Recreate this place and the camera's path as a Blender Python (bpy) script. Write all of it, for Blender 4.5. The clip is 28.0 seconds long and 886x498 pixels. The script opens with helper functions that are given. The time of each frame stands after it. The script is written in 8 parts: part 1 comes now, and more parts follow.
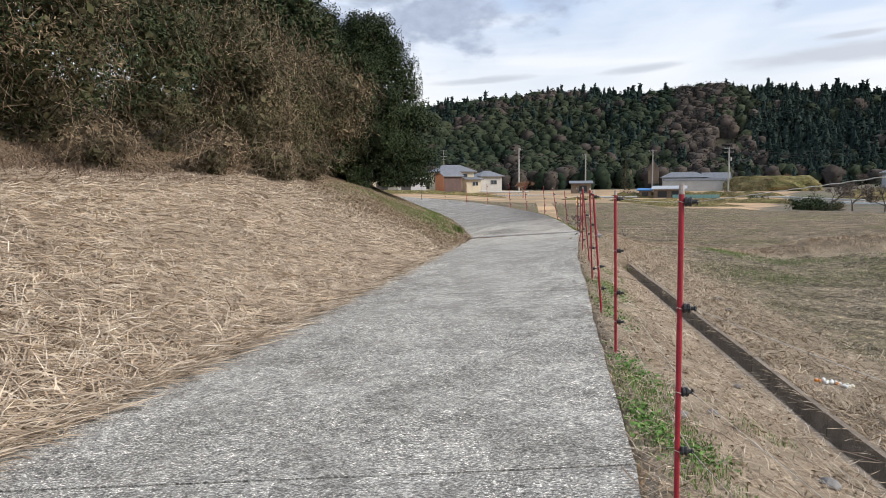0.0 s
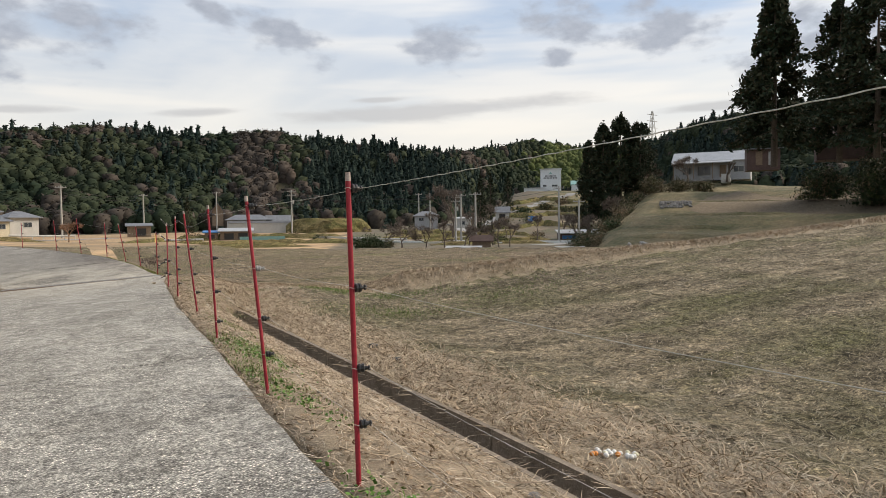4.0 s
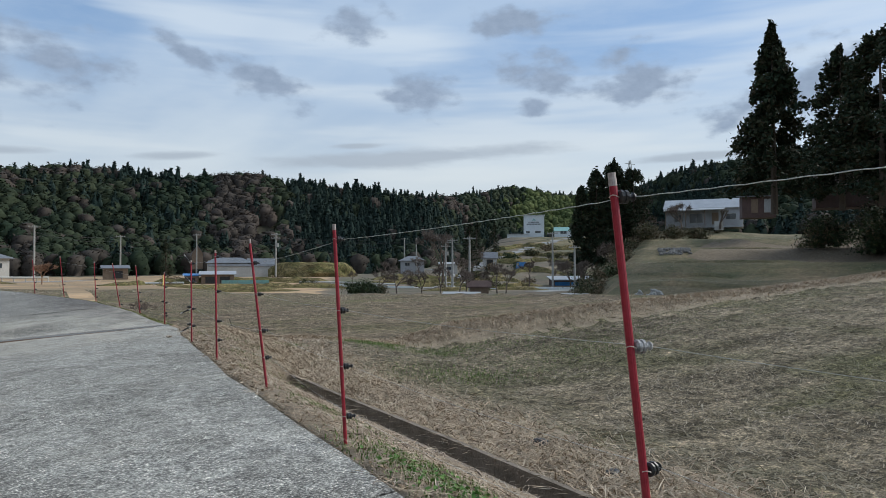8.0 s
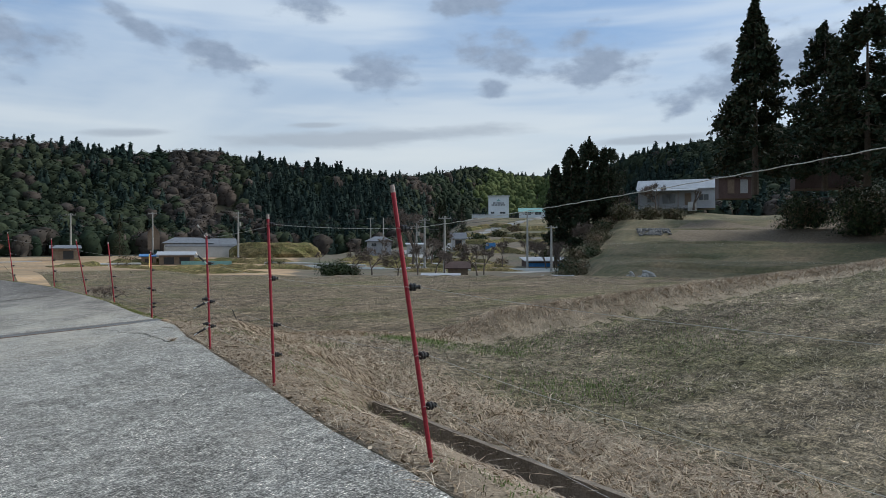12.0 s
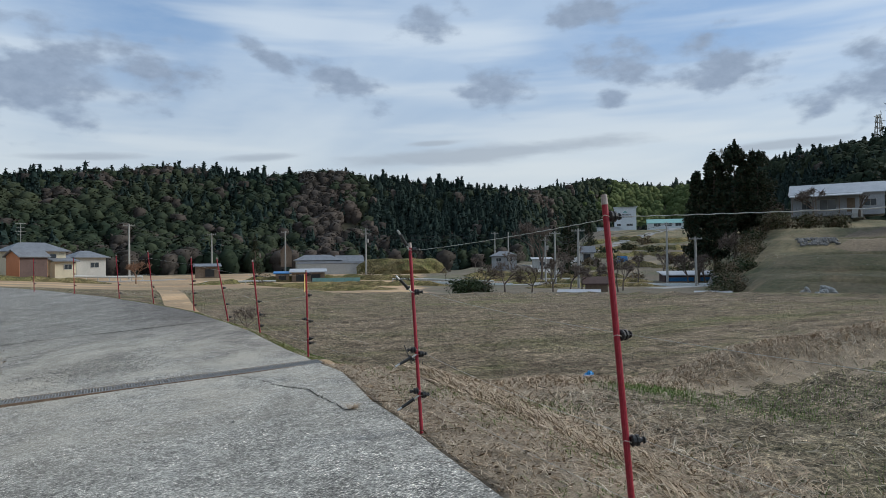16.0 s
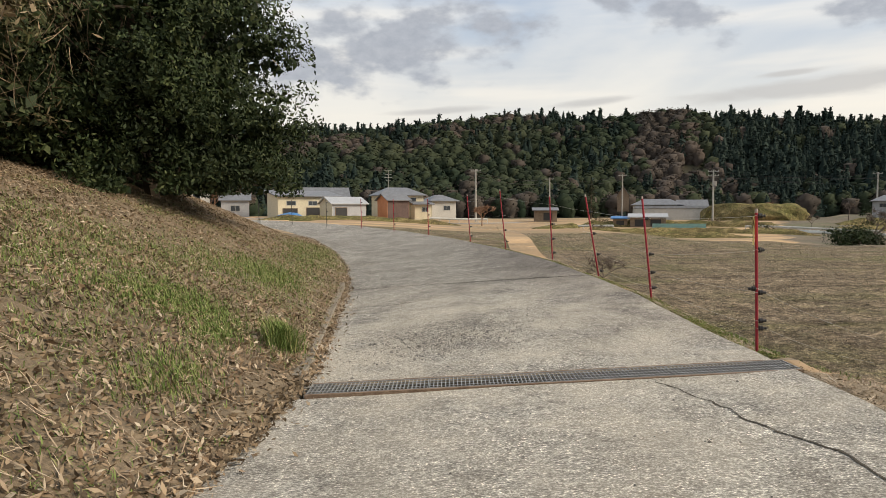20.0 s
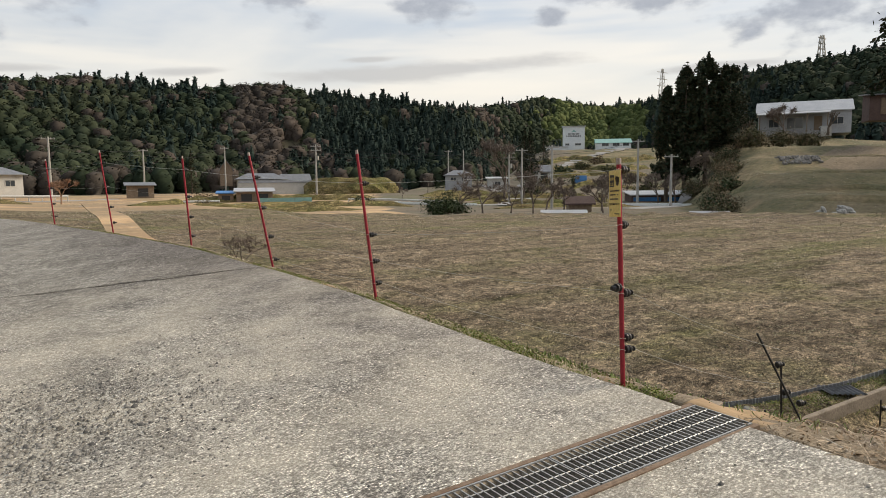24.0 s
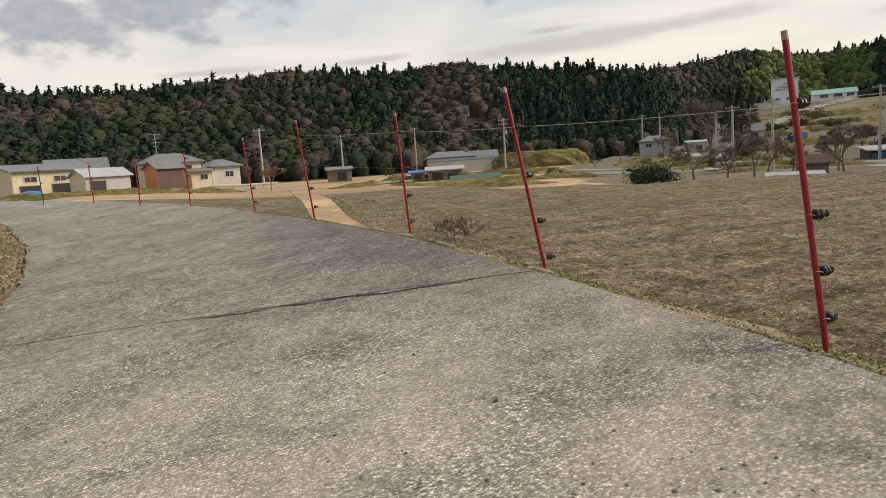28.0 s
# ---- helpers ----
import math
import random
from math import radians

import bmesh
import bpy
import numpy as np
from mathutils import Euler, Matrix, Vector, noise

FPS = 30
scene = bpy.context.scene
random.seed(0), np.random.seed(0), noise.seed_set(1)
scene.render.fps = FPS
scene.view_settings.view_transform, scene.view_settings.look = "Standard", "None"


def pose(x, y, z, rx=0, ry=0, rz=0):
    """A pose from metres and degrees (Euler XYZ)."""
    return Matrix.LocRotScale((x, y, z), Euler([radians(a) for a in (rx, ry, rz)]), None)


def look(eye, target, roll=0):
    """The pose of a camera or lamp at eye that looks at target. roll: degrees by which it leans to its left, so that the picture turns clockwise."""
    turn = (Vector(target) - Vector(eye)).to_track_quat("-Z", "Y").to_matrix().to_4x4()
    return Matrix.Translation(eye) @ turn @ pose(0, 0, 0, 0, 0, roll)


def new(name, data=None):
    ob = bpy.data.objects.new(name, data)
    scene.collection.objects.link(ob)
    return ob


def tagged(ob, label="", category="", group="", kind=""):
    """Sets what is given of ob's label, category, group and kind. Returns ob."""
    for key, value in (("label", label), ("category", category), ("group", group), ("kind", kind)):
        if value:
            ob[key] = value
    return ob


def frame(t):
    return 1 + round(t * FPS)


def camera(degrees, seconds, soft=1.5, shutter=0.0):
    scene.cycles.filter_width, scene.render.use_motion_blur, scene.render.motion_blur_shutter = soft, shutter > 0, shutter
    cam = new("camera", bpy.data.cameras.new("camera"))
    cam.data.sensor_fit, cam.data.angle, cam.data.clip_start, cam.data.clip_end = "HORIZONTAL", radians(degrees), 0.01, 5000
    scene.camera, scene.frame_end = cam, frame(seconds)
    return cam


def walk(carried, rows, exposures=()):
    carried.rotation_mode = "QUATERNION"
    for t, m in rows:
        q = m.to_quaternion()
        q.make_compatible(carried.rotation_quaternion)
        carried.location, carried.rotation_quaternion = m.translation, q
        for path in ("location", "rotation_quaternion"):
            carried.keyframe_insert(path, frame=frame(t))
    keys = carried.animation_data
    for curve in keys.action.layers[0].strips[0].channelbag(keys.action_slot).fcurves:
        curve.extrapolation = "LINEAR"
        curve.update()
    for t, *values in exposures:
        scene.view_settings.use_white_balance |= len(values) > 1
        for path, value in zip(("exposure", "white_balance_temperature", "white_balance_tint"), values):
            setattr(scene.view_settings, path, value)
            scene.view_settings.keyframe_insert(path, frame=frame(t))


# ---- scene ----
# ---- camera and walk ----
cam = camera(66.0, 28.0, soft=0.65)
PATH = [
    (0, (0.008, 0.006, 1.660), (0.006, 1.996, 1.465), -0.61),
    (0.5, (0.054, 0.478, 1.610), (0.248, 2.452, 1.360), 1.88),
    (1, (-0.073, 0.928, 1.518), (0.298, 2.875, 1.248), 1.88),
    (1.5, (0.014, 1.421, 1.483), (0.517, 3.347, 1.287), 0.14),
    (2, (0.060, 1.834, 1.462), (0.670, 3.731, 1.297), 0.72),
    (2.5, (-0.073, 2.186, 1.444), (0.717, 4.018, 1.307), 0.57),
    (3, (-0.022, 2.668, 1.371), (0.915, 4.430, 1.236), -0.52),
    (3.5, (0.068, 3.114, 1.329), (1.197, 4.762, 1.229), -0.08),
    (5.5, (-0.033, 4.998, 1.277), (1.151, 6.609, 1.231), -1.37),
    (6, (0.015, 5.488, 1.266), (1.174, 7.118, 1.257), -0.71),
    (6.5, (0.025, 5.950, 1.289), (1.233, 7.544, 1.306), -0.92),
    (7, (0.106, 6.477, 1.293), (1.297, 8.082, 1.326), 0.13),
    (7.5, (0.056, 6.958, 1.267), (1.255, 8.558, 1.317), 0.10),
    (8, (0.121, 7.458, 1.217), (1.340, 9.042, 1.269), -0.14),
    (8.5, (0.135, 7.996, 1.211), (1.350, 9.585, 1.251), 0.22),
    (9, (0.119, 8.474, 1.214), (1.398, 10.011, 1.263), -0.02),
    (9.5, (0.192, 8.964, 1.215), (1.503, 10.473, 1.275), 0.04),
    (10, (0.174, 9.472, 1.183), (1.518, 10.952, 1.234), -0.70),
    (10.5, (0.264, 9.947, 1.171), (1.604, 11.432, 1.207), -1.20),
    (11, (0.368, 10.442, 1.170), (1.666, 11.964, 1.189), -0.12),
    (11.5, (0.473, 10.963, 1.157), (1.800, 12.459, 1.148), -0.26),
    (13.5, (0.924, 12.910, 1.151), (2.124, 14.510, 1.181), 0.04),
    (14, (0.973, 13.375, 1.181), (2.138, 15.000, 1.213), -1.15),
    (14.5, (1.074, 13.784, 1.193), (2.152, 15.469, 1.217), -1.07),
    (15, (1.168, 14.298, 1.146), (2.201, 16.011, 1.163), -0.68),
    (15.5, (1.335, 14.805, 1.158), (2.373, 16.515, 1.187), -1.47),
    (16, (1.441, 15.203, 1.179), (2.475, 16.914, 1.221), -0.67),
    (16.5, (1.452, 15.649, 1.173), (2.463, 17.375, 1.195), -0.28),
    (17, (1.583, 16.116, 1.146), (2.510, 17.888, 1.126), 0.06),
    (17.5, (1.595, 16.591, 1.139), (2.404, 18.419, 1.089), -0.52),
    (18, (1.622, 17.054, 1.129), (2.311, 18.930, 1.063), -2.15),
    (18.5, (1.724, 17.531, 1.158), (2.268, 19.454, 1.093), -1.24),
    (19, (1.745, 18.008, 1.132), (2.200, 19.955, 1.075), -0.29),
    (19.5, (1.764, 18.467, 1.124), (2.042, 20.446, 1.043), -0.32),
    (20, (1.701, 18.880, 1.098), (1.832, 20.872, 0.986), -0.19),
    (20.5, (1.661, 19.329, 1.096), (1.766, 21.322, 0.960), -1.53),
    (22.5, (1.658, 21.132, 1.069), (1.727, 23.126, 0.932), -1.00),
    (23, (1.678, 21.551, 1.049), (2.005, 23.517, 0.878), -1.49),
    (23.5, (1.795, 21.861, 0.998), (2.581, 23.690, 0.802), -1.23),
    (24, (1.870, 22.289, 0.979), (3.050, 23.892, 0.787), -0.57),
    (24.5, (1.945, 22.680, 0.968), (3.257, 24.177, 0.774), -0.78),
    (25, (2.061, 23.091, 0.956), (3.301, 24.646, 0.748), -0.45),
    (25.5, (2.104, 23.505, 0.937), (3.298, 25.095, 0.722), -1.10),
    (26, (2.207, 23.883, 0.898), (3.337, 25.520, 0.686), -1.82),
    (26.5, (2.324, 24.335, 0.876), (3.348, 26.039, 0.661), -1.40),
    (27, (2.332, 24.722, 0.842), (3.306, 26.453, 0.614), -2.78),
    (27.5, (2.450, 25.148, 0.849), (3.280, 26.949, 0.594), -3.66),
    (28, (2.528, 25.543, 0.832), (3.230, 27.399, 0.586), -3.83),
]
walk(cam, [(t, look(eye, target, roll)) for t, eye, target, roll in PATH], [(0, 0.6, 6550, 11), (1, 0.6, 6450, 11), (2, 0.55, 6450, 11), (3, 0.5, 7500, 11), (3.5, 0.5, 7500, 11), (5.5, 0.25, 6500, 8), (8, 0.1, 6050, 5), (17, 0.05, 6050, 5), (18.5, 0.25, 6500, 8), (19, 0.35, 6800, 9), (20, 0.45, 7700, 10), (22.5, 0.5, 8300, 11), (23.2, 0.5, 8200, 11), (24, 0.45, 7600, 10), (25, 0.45, 7300, 9), (26, 0.45, 7200, 9), (27, 0.4, 7500, 10), (28, 0.4, 8000, 11)])

# ---- world and sun ----
world = bpy.data.worlds.new("world")
scene.world = world
world.use_nodes = True
WN, WL = world.node_tree.nodes, world.node_tree.links
WN.clear()


def wnode(kind, **props):
    n = WN.new(kind)
    for k, v in props.items():
        n.inputs[k].default_value = v
    return n


w_out = WN.new("ShaderNodeOutputWorld")
w_bg = WN.new("ShaderNodeBackground")
w_sky = WN.new("ShaderNodeTexSky")
w_sky.sky_type = "NISHITA"
w_sky.sun_disc = False
w_sky.sun_elevation = radians(33)
w_sky.sun_rotation = radians(107)
w_sky.dust_density = 1.5
w_coord = WN.new("ShaderNodeTexCoord")
w_sep = WN.new("ShaderNodeSeparateXYZ")
WL.new(w_coord.outputs["Generated"], w_sep.inputs[0])


def wmath(op, a, b=None, clamp=False):
    n = WN.new("ShaderNodeMath")
    n.operation, n.use_clamp = op, clamp
    for i, v in enumerate((a, b)):
        if v is None:
            continue
        if isinstance(v, (int, float)):
            n.inputs[i].default_value = v
        else:
            WL.new(v, n.inputs[i])
    return n.outputs[0]


def wramp(src, stops, interp="EASE"):
    n = WN.new("ShaderNodeValToRGB")
    n.color_ramp.interpolation = interp
    while len(n.color_ramp.elements) < len(stops):
        n.color_ramp.elements.new(0.5)
    for e, (p, c) in zip(n.color_ramp.elements, stops):
        e.position, e.color = p, (*c, 1) if len(c) == 3 else c
    WL.new(src, n.inputs[0])
    return n.outputs[0]


def wmix(fac, a, b):
    n = WN.new("ShaderNodeMix")
    n.data_type = "RGBA"
    for sock, v in ((n.inputs[0], fac), (n.inputs[6], a), (n.inputs[7], b)):
        if isinstance(v, tuple):
            sock.default_value = (*v, 1)
        elif isinstance(v, (int, float)):
            sock.default_value = v
        else:
            WL.new(v, sock)
    return n.outputs[2]


# a flat sheet of cloud: the direction is projected on a level plane
w_up = wmath("MAXIMUM", w_sep.outputs[2], 0.03)
w_den = wmath("ADD", w_up, 0.10)
w_px = wmath("DIVIDE", w_sep.outputs[0], w_den)
w_py = wmath("DIVIDE", w_sep.outputs[1], w_den)
w_comb = WN.new("ShaderNodeCombineXYZ")
WL.new(w_px, w_comb.inputs[0])
WL.new(w_py, w_comb.inputs[1])


def wnoise(scale, detail, rough, rot=0.0, stretch=(1, 1, 1), loc=(0, 0, 0), dist=0.0):
    m = WN.new("ShaderNodeMapping")
    m.inputs["Rotation"].default_value = (0, 0, rot)
    m.inputs["Scale"].default_value = stretch
    m.inputs["Location"].default_value = loc
    WL.new(w_comb.outputs[0], m.inputs["Vector"])
    n = wnode("ShaderNodeTexNoise", Scale=scale, Detail=detail, Roughness=rough, Distortion=dist)
    WL.new(m.outputs[0], n.inputs["Vector"])
    return n.outputs["Fac"]


veil = wramp(wnoise(0.9, 4, 0.5, rot=0.75, stretch=(1, 0.28, 1)), [(0.36, (0, 0, 0)), (0.66, (1, 1, 1))])
high = wramp(wnoise(1.15, 7, 0.58, rot=0.6, stretch=(1, 0.8, 1), loc=(3.2, 1.1, 0), dist=0.2), [(0.55, (0, 0, 0)), (0.66, (1, 1, 1))])
w_az = wmath("MULTIPLY", wmath("ARCTAN2", w_sep.outputs[0], w_sep.outputs[1]), 57.2958)
w_el = wmath("MULTIPLY", wmath("ARCSINE", w_sep.outputs[2]), 57.2958)
w_dir = WN.new("ShaderNodeCombineXYZ")
WL.new(w_az, w_dir.inputs[0])
WL.new(w_el, w_dir.inputs[1])


def drift(scale, detail, rough, stretch):
    m = WN.new("ShaderNodeMapping")
    m.inputs["Scale"].default_value = stretch
    WL.new(w_dir.outputs[0], m.inputs["Vector"])
    n = wnode("ShaderNodeTexNoise", Scale=scale, Detail=detail, Roughness=rough)
    WL.new(m.outputs[0], n.inputs["Vector"])
    return n.outputs["Fac"]


def bank(clouds, shape, amount, lo, hi):
    """Clouds by compass bearing, height, half width, half height (degrees) and slope; ragged by a noise."""
    near = None
    for a, e, wa, we, tilt in clouds:
        m = WN.new("ShaderNodeMapping")
        m.vector_type = "TEXTURE"
        m.inputs["Location"].default_value = (a, e, 0)
        m.inputs["Rotation"].default_value = (0, 0, radians(tilt))
        m.inputs["Scale"].default_value = (wa, we, 1)
        WL.new(w_dir.outputs[0], m.inputs["Vector"])
        n = WN.new("ShaderNodeVectorMath")
        n.operation = "LENGTH"
        WL.new(m.outputs[0], n.inputs[0])
        near = n.outputs["Value"] if near is None else wmath("MINIMUM", near, n.outputs["Value"])
    d = wmath("SUBTRACT", 1.35, near)
    d = wmath("ADD", d, wmath("MULTIPLY", wmath("SUBTRACT", shape, 0.5), amount))
    return wramp(d, [(lo, (0, 0, 0)), (hi, (1, 1, 1))])


puffs = bank([(-0.8, 13.6, 9.0, 3.2, 6), (-7, 11.8, 6.0, 2.6, 0), (7.5, 14.9, 4.5, 1.0, 2), (17.2, 16.4, 2.6, 0.8, -28), (22.6, 15.0, 3.6, 1.3, -18), (36.0, 14.3, 2.7, 1.35, -8), (45.8, 15.8, 3.6, 1.5, -6), (54.0, 14.6, 3.2, 2.2, -8),
              (45.2, 13.1, 1.5, 0.7, 0), (30.4, 19.5, 2.4, 1.3, 0), (43.5, 19.9, 2.8, 1.2, 0), (66.5, 13.0, 4.5, 2.8, 10), (60.3, 10.8, 1.8, 0.8, 20), (-22, 15, 7, 2.6, 0), (78, 15, 6, 2.4, 0)], drift(0.28, 6, 0.52, (1, 1.9, 1)), 3.6, 0.0, 1.5)
bars = bank([(35.0, 9.1, 12.5, 0.75, 3), (30.2, 10.0, 2.8, 0.26, 3), (16.6, 8.75, 3.4, 0.36, 4), (3, 8.2, 4.5, 0.3, 3), (58, 8.6, 5, 0.35, 2)], drift(0.16, 5, 0.55, (1, 4.0, 1)), 1.8, 0.1, 1.1)
hgt = wramp(w_sep.outputs[2], [(0.0, (1, 1, 1)), (0.30, (0, 0, 0))], "LINEAR")
sky_blue = wmix(0.6, w_sky.outputs[0], (2.0, 3.1, 5.1))
streak = wramp(drift(0.30, 4, 0.45, (0.11, 1.0, 1)), [(0.44, (0, 0, 0)), (0.64, (1, 1, 1))])
wisp = wramp(drift(0.22, 7, 0.6, (0.35, 1.2, 1)), [(0.40, (0, 0, 0)), (0.70, (1, 1, 1))])
sky_a = wmix(wmath("MULTIPLY", veil, 0.5), sky_blue, (6.0, 6.35, 6.75))
sky_a = wmix(wmath("MULTIPLY", wmath("MAXIMUM", streak, wmath("MULTIPLY", wisp, 0.35)), 0.55), sky_a, (6.1, 6.3, 6.6))
sky_b = wmix(hgt, sky_a, (5.7, 5.65, 5.45))
sky_c = wmix(wmath("MULTIPLY", bars, 0.78), sky_b, (3.3, 3.55, 4.0))
w_hi = wmath("MULTIPLY", high, wramp(w_sep.outputs[2], [(0.36, (0, 0, 0)), (0.5, (1, 1, 1))]))
thick = wmix(drift(0.9, 6, 0.6, (1, 1.6, 1)), (1.85, 2.25, 3.0), (3.1, 3.55, 4.45))
sky_d = wmix(wmath("MULTIPLY", wmath("MAXIMUM", puffs, w_hi), 0.95), sky_c, thick)
WL.new(sky_d, w_bg.inputs["Color"])
w_bg.inputs["Strength"].default_value = 0.12
WL.new(w_bg.outputs[0], w_out.inputs[0])

sun = new("sun", bpy.data.lights.new("sun", "SUN"))
sun.data.energy, sun.data.angle, sun.data.color = 2.6, radians(22), (1.0, 0.92, 0.82)
sun.matrix_world = look((52, 4, 36), (0, 20, 0))

# ---- materials ----


def material(name, rough=0.8, metal=0.0):
    m = bpy.data.materials.new(name)
    m.use_nodes = True
    b = m.node_tree.nodes["Principled BSDF"]
    b.inputs["Roughness"].default_value, b.inputs["Metallic"].default_value = rough, metal
    return m, m.node_tree.nodes, m.node_tree.links, b


def tex(N, L, scale, detail=4, rough=0.55, coord="Object", stretch=None, rot=0.0):
    n = N.new("ShaderNodeTexNoise")
    n.inputs["Scale"].default_value, n.inputs["Detail"].default_value, n.inputs["Roughness"].default_value = scale, detail, rough
    c = N.new("ShaderNodeTexCoord")
    if stretch:
        m = N.new("ShaderNodeMapping")
        m.inputs["Scale"].default_value = stretch
        m.inputs["Rotation"].default_value = (0, 0, rot)
        L.new(c.outputs[coord], m.inputs[0])
        L.new(m.outputs[0], n.inputs["Vector"])
    else:
        L.new(c.outputs[coord], n.inputs["Vector"])
    return n.outputs["Fac"]


def ramp(N, L, src, stops):
    n = N.new("ShaderNodeValToRGB")
    while len(n.color_ramp.elements) < len(stops):
        n.color_ramp.elements.new(0.5)
    for e, (p, c) in zip(n.color_ramp.elements, stops):
        e.position, e.color = p, (*c, 1)
    L.new(src, n.inputs[0])
    return n.outputs[0]


def blend(N, L, fac, a, b, mode="MIX"):
    n = N.new("ShaderNodeMix")
    n.data_type, n.blend_type = "RGBA", mode
    for sock, v in ((n.inputs[0], fac), (n.inputs[6], a), (n.inputs[7], b)):
        if isinstance(v, tuple):
            sock.default_value = (*v, 1)
        elif isinstance(v, (int, float)):
            sock.default_value = v
        else:
            L.new(v, sock)
    return n.outputs[2]


def bump(N, L, bsdf, height, strength=0.4, dist=0.01):
    n = N.new("ShaderNodeBump")
    n.inputs["Strength"].default_value, n.inputs["Distance"].default_value = strength, dist
    L.new(height, n.inputs["Height"])
    L.new(n.outputs[0], bsdf.inputs["Normal"])


def mottled(name, dark, light, scale=3.0, fine=40.0, rough=0.8, metal=0.0, bumps=0.3, dist=0.01, coord="Object", vary=0.0):
    """Two-scale colour variation with a fine relief; vary: spread between loose pieces."""
    m, N, L, b = material(name, rough, metal)
    c = ramp(N, L, tex(N, L, scale, 5, 0.6, coord), [(0.3, dark), (0.7, light)])
    f = tex(N, L, fine, 3, 0.6, coord)
    c = blend(N, L, 0.35, c, ramp(N, L, f, [(0.3, tuple(v * 0.55 for v in dark)), (0.7, tuple(min(1, v * 1.25) for v in light))]))
    if vary:
        g = N.new("ShaderNodeNewGeometry")
        c = blend(N, L, vary, c, ramp(N, L, g.outputs["Random Per Island"], [(0.0, tuple(v * 0.45 for v in dark)), (1.0, tuple(min(1, v * 1.35) for v in light))]))
    L.new(c, b.inputs["Base Color"])
    if bumps:
        bump(N, L, b, f, bumps, dist)
    return m


def island(name, colours, rough=0.8, patch=None, patch2=None):
    """Colour by loose piece; patch: (scale, colour, amount) of a slow drift over the ground."""
    m, N, L, b = material(name, rough)
    g = N.new("ShaderNodeNewGeometry")
    k = len(colours) - 1
    c = ramp(N, L, g.outputs["Random Per Island"], [(i / k, col) for i, col in enumerate(colours)])
    for s, col, amount in [q for q in (patch, patch2) if q]:
        p = ramp(N, L, tex(N, L, s, 3, 0.6), [(0.42, (0, 0, 0)), (0.62, (amount,) * 3)])
        c = blend(N, L, p, c, col)
    L.new(c, b.inputs["Base Color"])
    b.inputs["Specular IOR Level"].default_value = 0.25
    return m


M_BANK = mottled("bank_litter", (0.080, 0.062, 0.040), (0.24, 0.182, 0.118), 3.5, 45, 0.95, bumps=0.8, dist=0.02)
M_VERGE = mottled("verge_soil", (0.125, 0.098, 0.066), (0.37, 0.295, 0.205), 2.0, 50, 0.95, bumps=0.8, dist=0.02)


def field_mat(name, dark, mid, light, green, row, amount, fibre=(14, 40, 20)):
    """Soil and straw in patches, tufts and fibres; row: direction of the rows."""
    m, N, L, b = material(name, 0.95)
    c = ramp(N, L, tex(N, L, 0.9, 8, 0.75), [(0.36, dark), (0.5, mid), (0.64, light)])
    g = ramp(N, L, tex(N, L, 0.25, 6, 0.7), [(0.50, (0, 0, 0)), (0.62, (amount,) * 3)])
    c = blend(N, L, g, c, green)
    d = tex(N, L, 1.0, 4, 0.65, stretch=(0.07, 0.42, 0.3), rot=row)
    c = blend(N, L, ramp(N, L, d, [(0.52, (0, 0, 0)), (0.64, (amount * 1.2,) * 3)]), c, green)
    d = tex(N, L, 1.0, 3, 0.65, stretch=(0.16, 1.9, 1.1), rot=row)
    c = blend(N, L, 0.7, c, ramp(N, L, d, [(0.36, (0.60, 0.59, 0.58)), (0.5, (1.0, 1.0, 1.0)), (0.64, (1.35, 1.33, 1.30))]), "MULTIPLY")
    t = ramp(N, L, tex(N, L, 7, 6, 0.85), [(0.38, (0.30, 0.31, 0.31)), (0.5, (0.9, 0.9, 0.9)), (0.62, (2.1, 2.05, 1.98))])
    c = blend(N, L, 0.95, c, t, "MULTIPLY")
    f = tex(N, L, 1.0, 4, 0.8, stretch=fibre, rot=row)
    c = blend(N, L, 0.9, c, ramp(N, L, f, [(0.38, (0.30, 0.30, 0.30)), (0.52, (0.95, 0.95, 0.95)), (0.64, (2.1, 2.05, 1.95))]), "MULTIPLY")
    L.new(c, b.inputs["Base Color"])
    b.inputs["Specular IOR Level"].default_value = 0.1
    bump(N, L, b, f, 1.0, 0.03)
    return m


M_FIELD1 = field_mat("stubble_field", (0.084, 0.071, 0.049), (0.172, 0.146, 0.103), (0.30, 0.252, 0.182), (0.095, 0.097, 0.046), 0.4, 0.5)
M_FIELD2 = field_mat("tilled_field", (0.105, 0.083, 0.058), (0.182, 0.146, 0.104), (0.275, 0.222, 0.160), (0.115, 0.125, 0.048), -0.35, 0.46, (30, 42, 34))
M_VALLEY, N, L, b = material("straw_valley", 0.95)
vc = ramp(N, L, tex(N, L, 0.09, 5, 0.65), [(0.34, (0.32, 0.205, 0.11)), (0.5, (0.48, 0.315, 0.17)), (0.66, (0.60, 0.41, 0.235))])
vs = ramp(N, L, tex(N, L, 0.05, 3, 0.6, stretch=(1, 5, 1), rot=0.5), [(0.42, (0, 0, 0)), (0.56, (0.75, 0.75, 0.75))])
vc = blend(N, L, vs, vc, (0.24, 0.18, 0.11))
vg = ramp(N, L, tex(N, L, 0.12, 4, 0.6), [(0.55, (0, 0, 0)), (0.68, (0.55, 0.55, 0.55))])
vc = blend(N, L, vg, vc, (0.13, 0.14, 0.055))
vf = tex(N, L, 3, 4, 0.7)
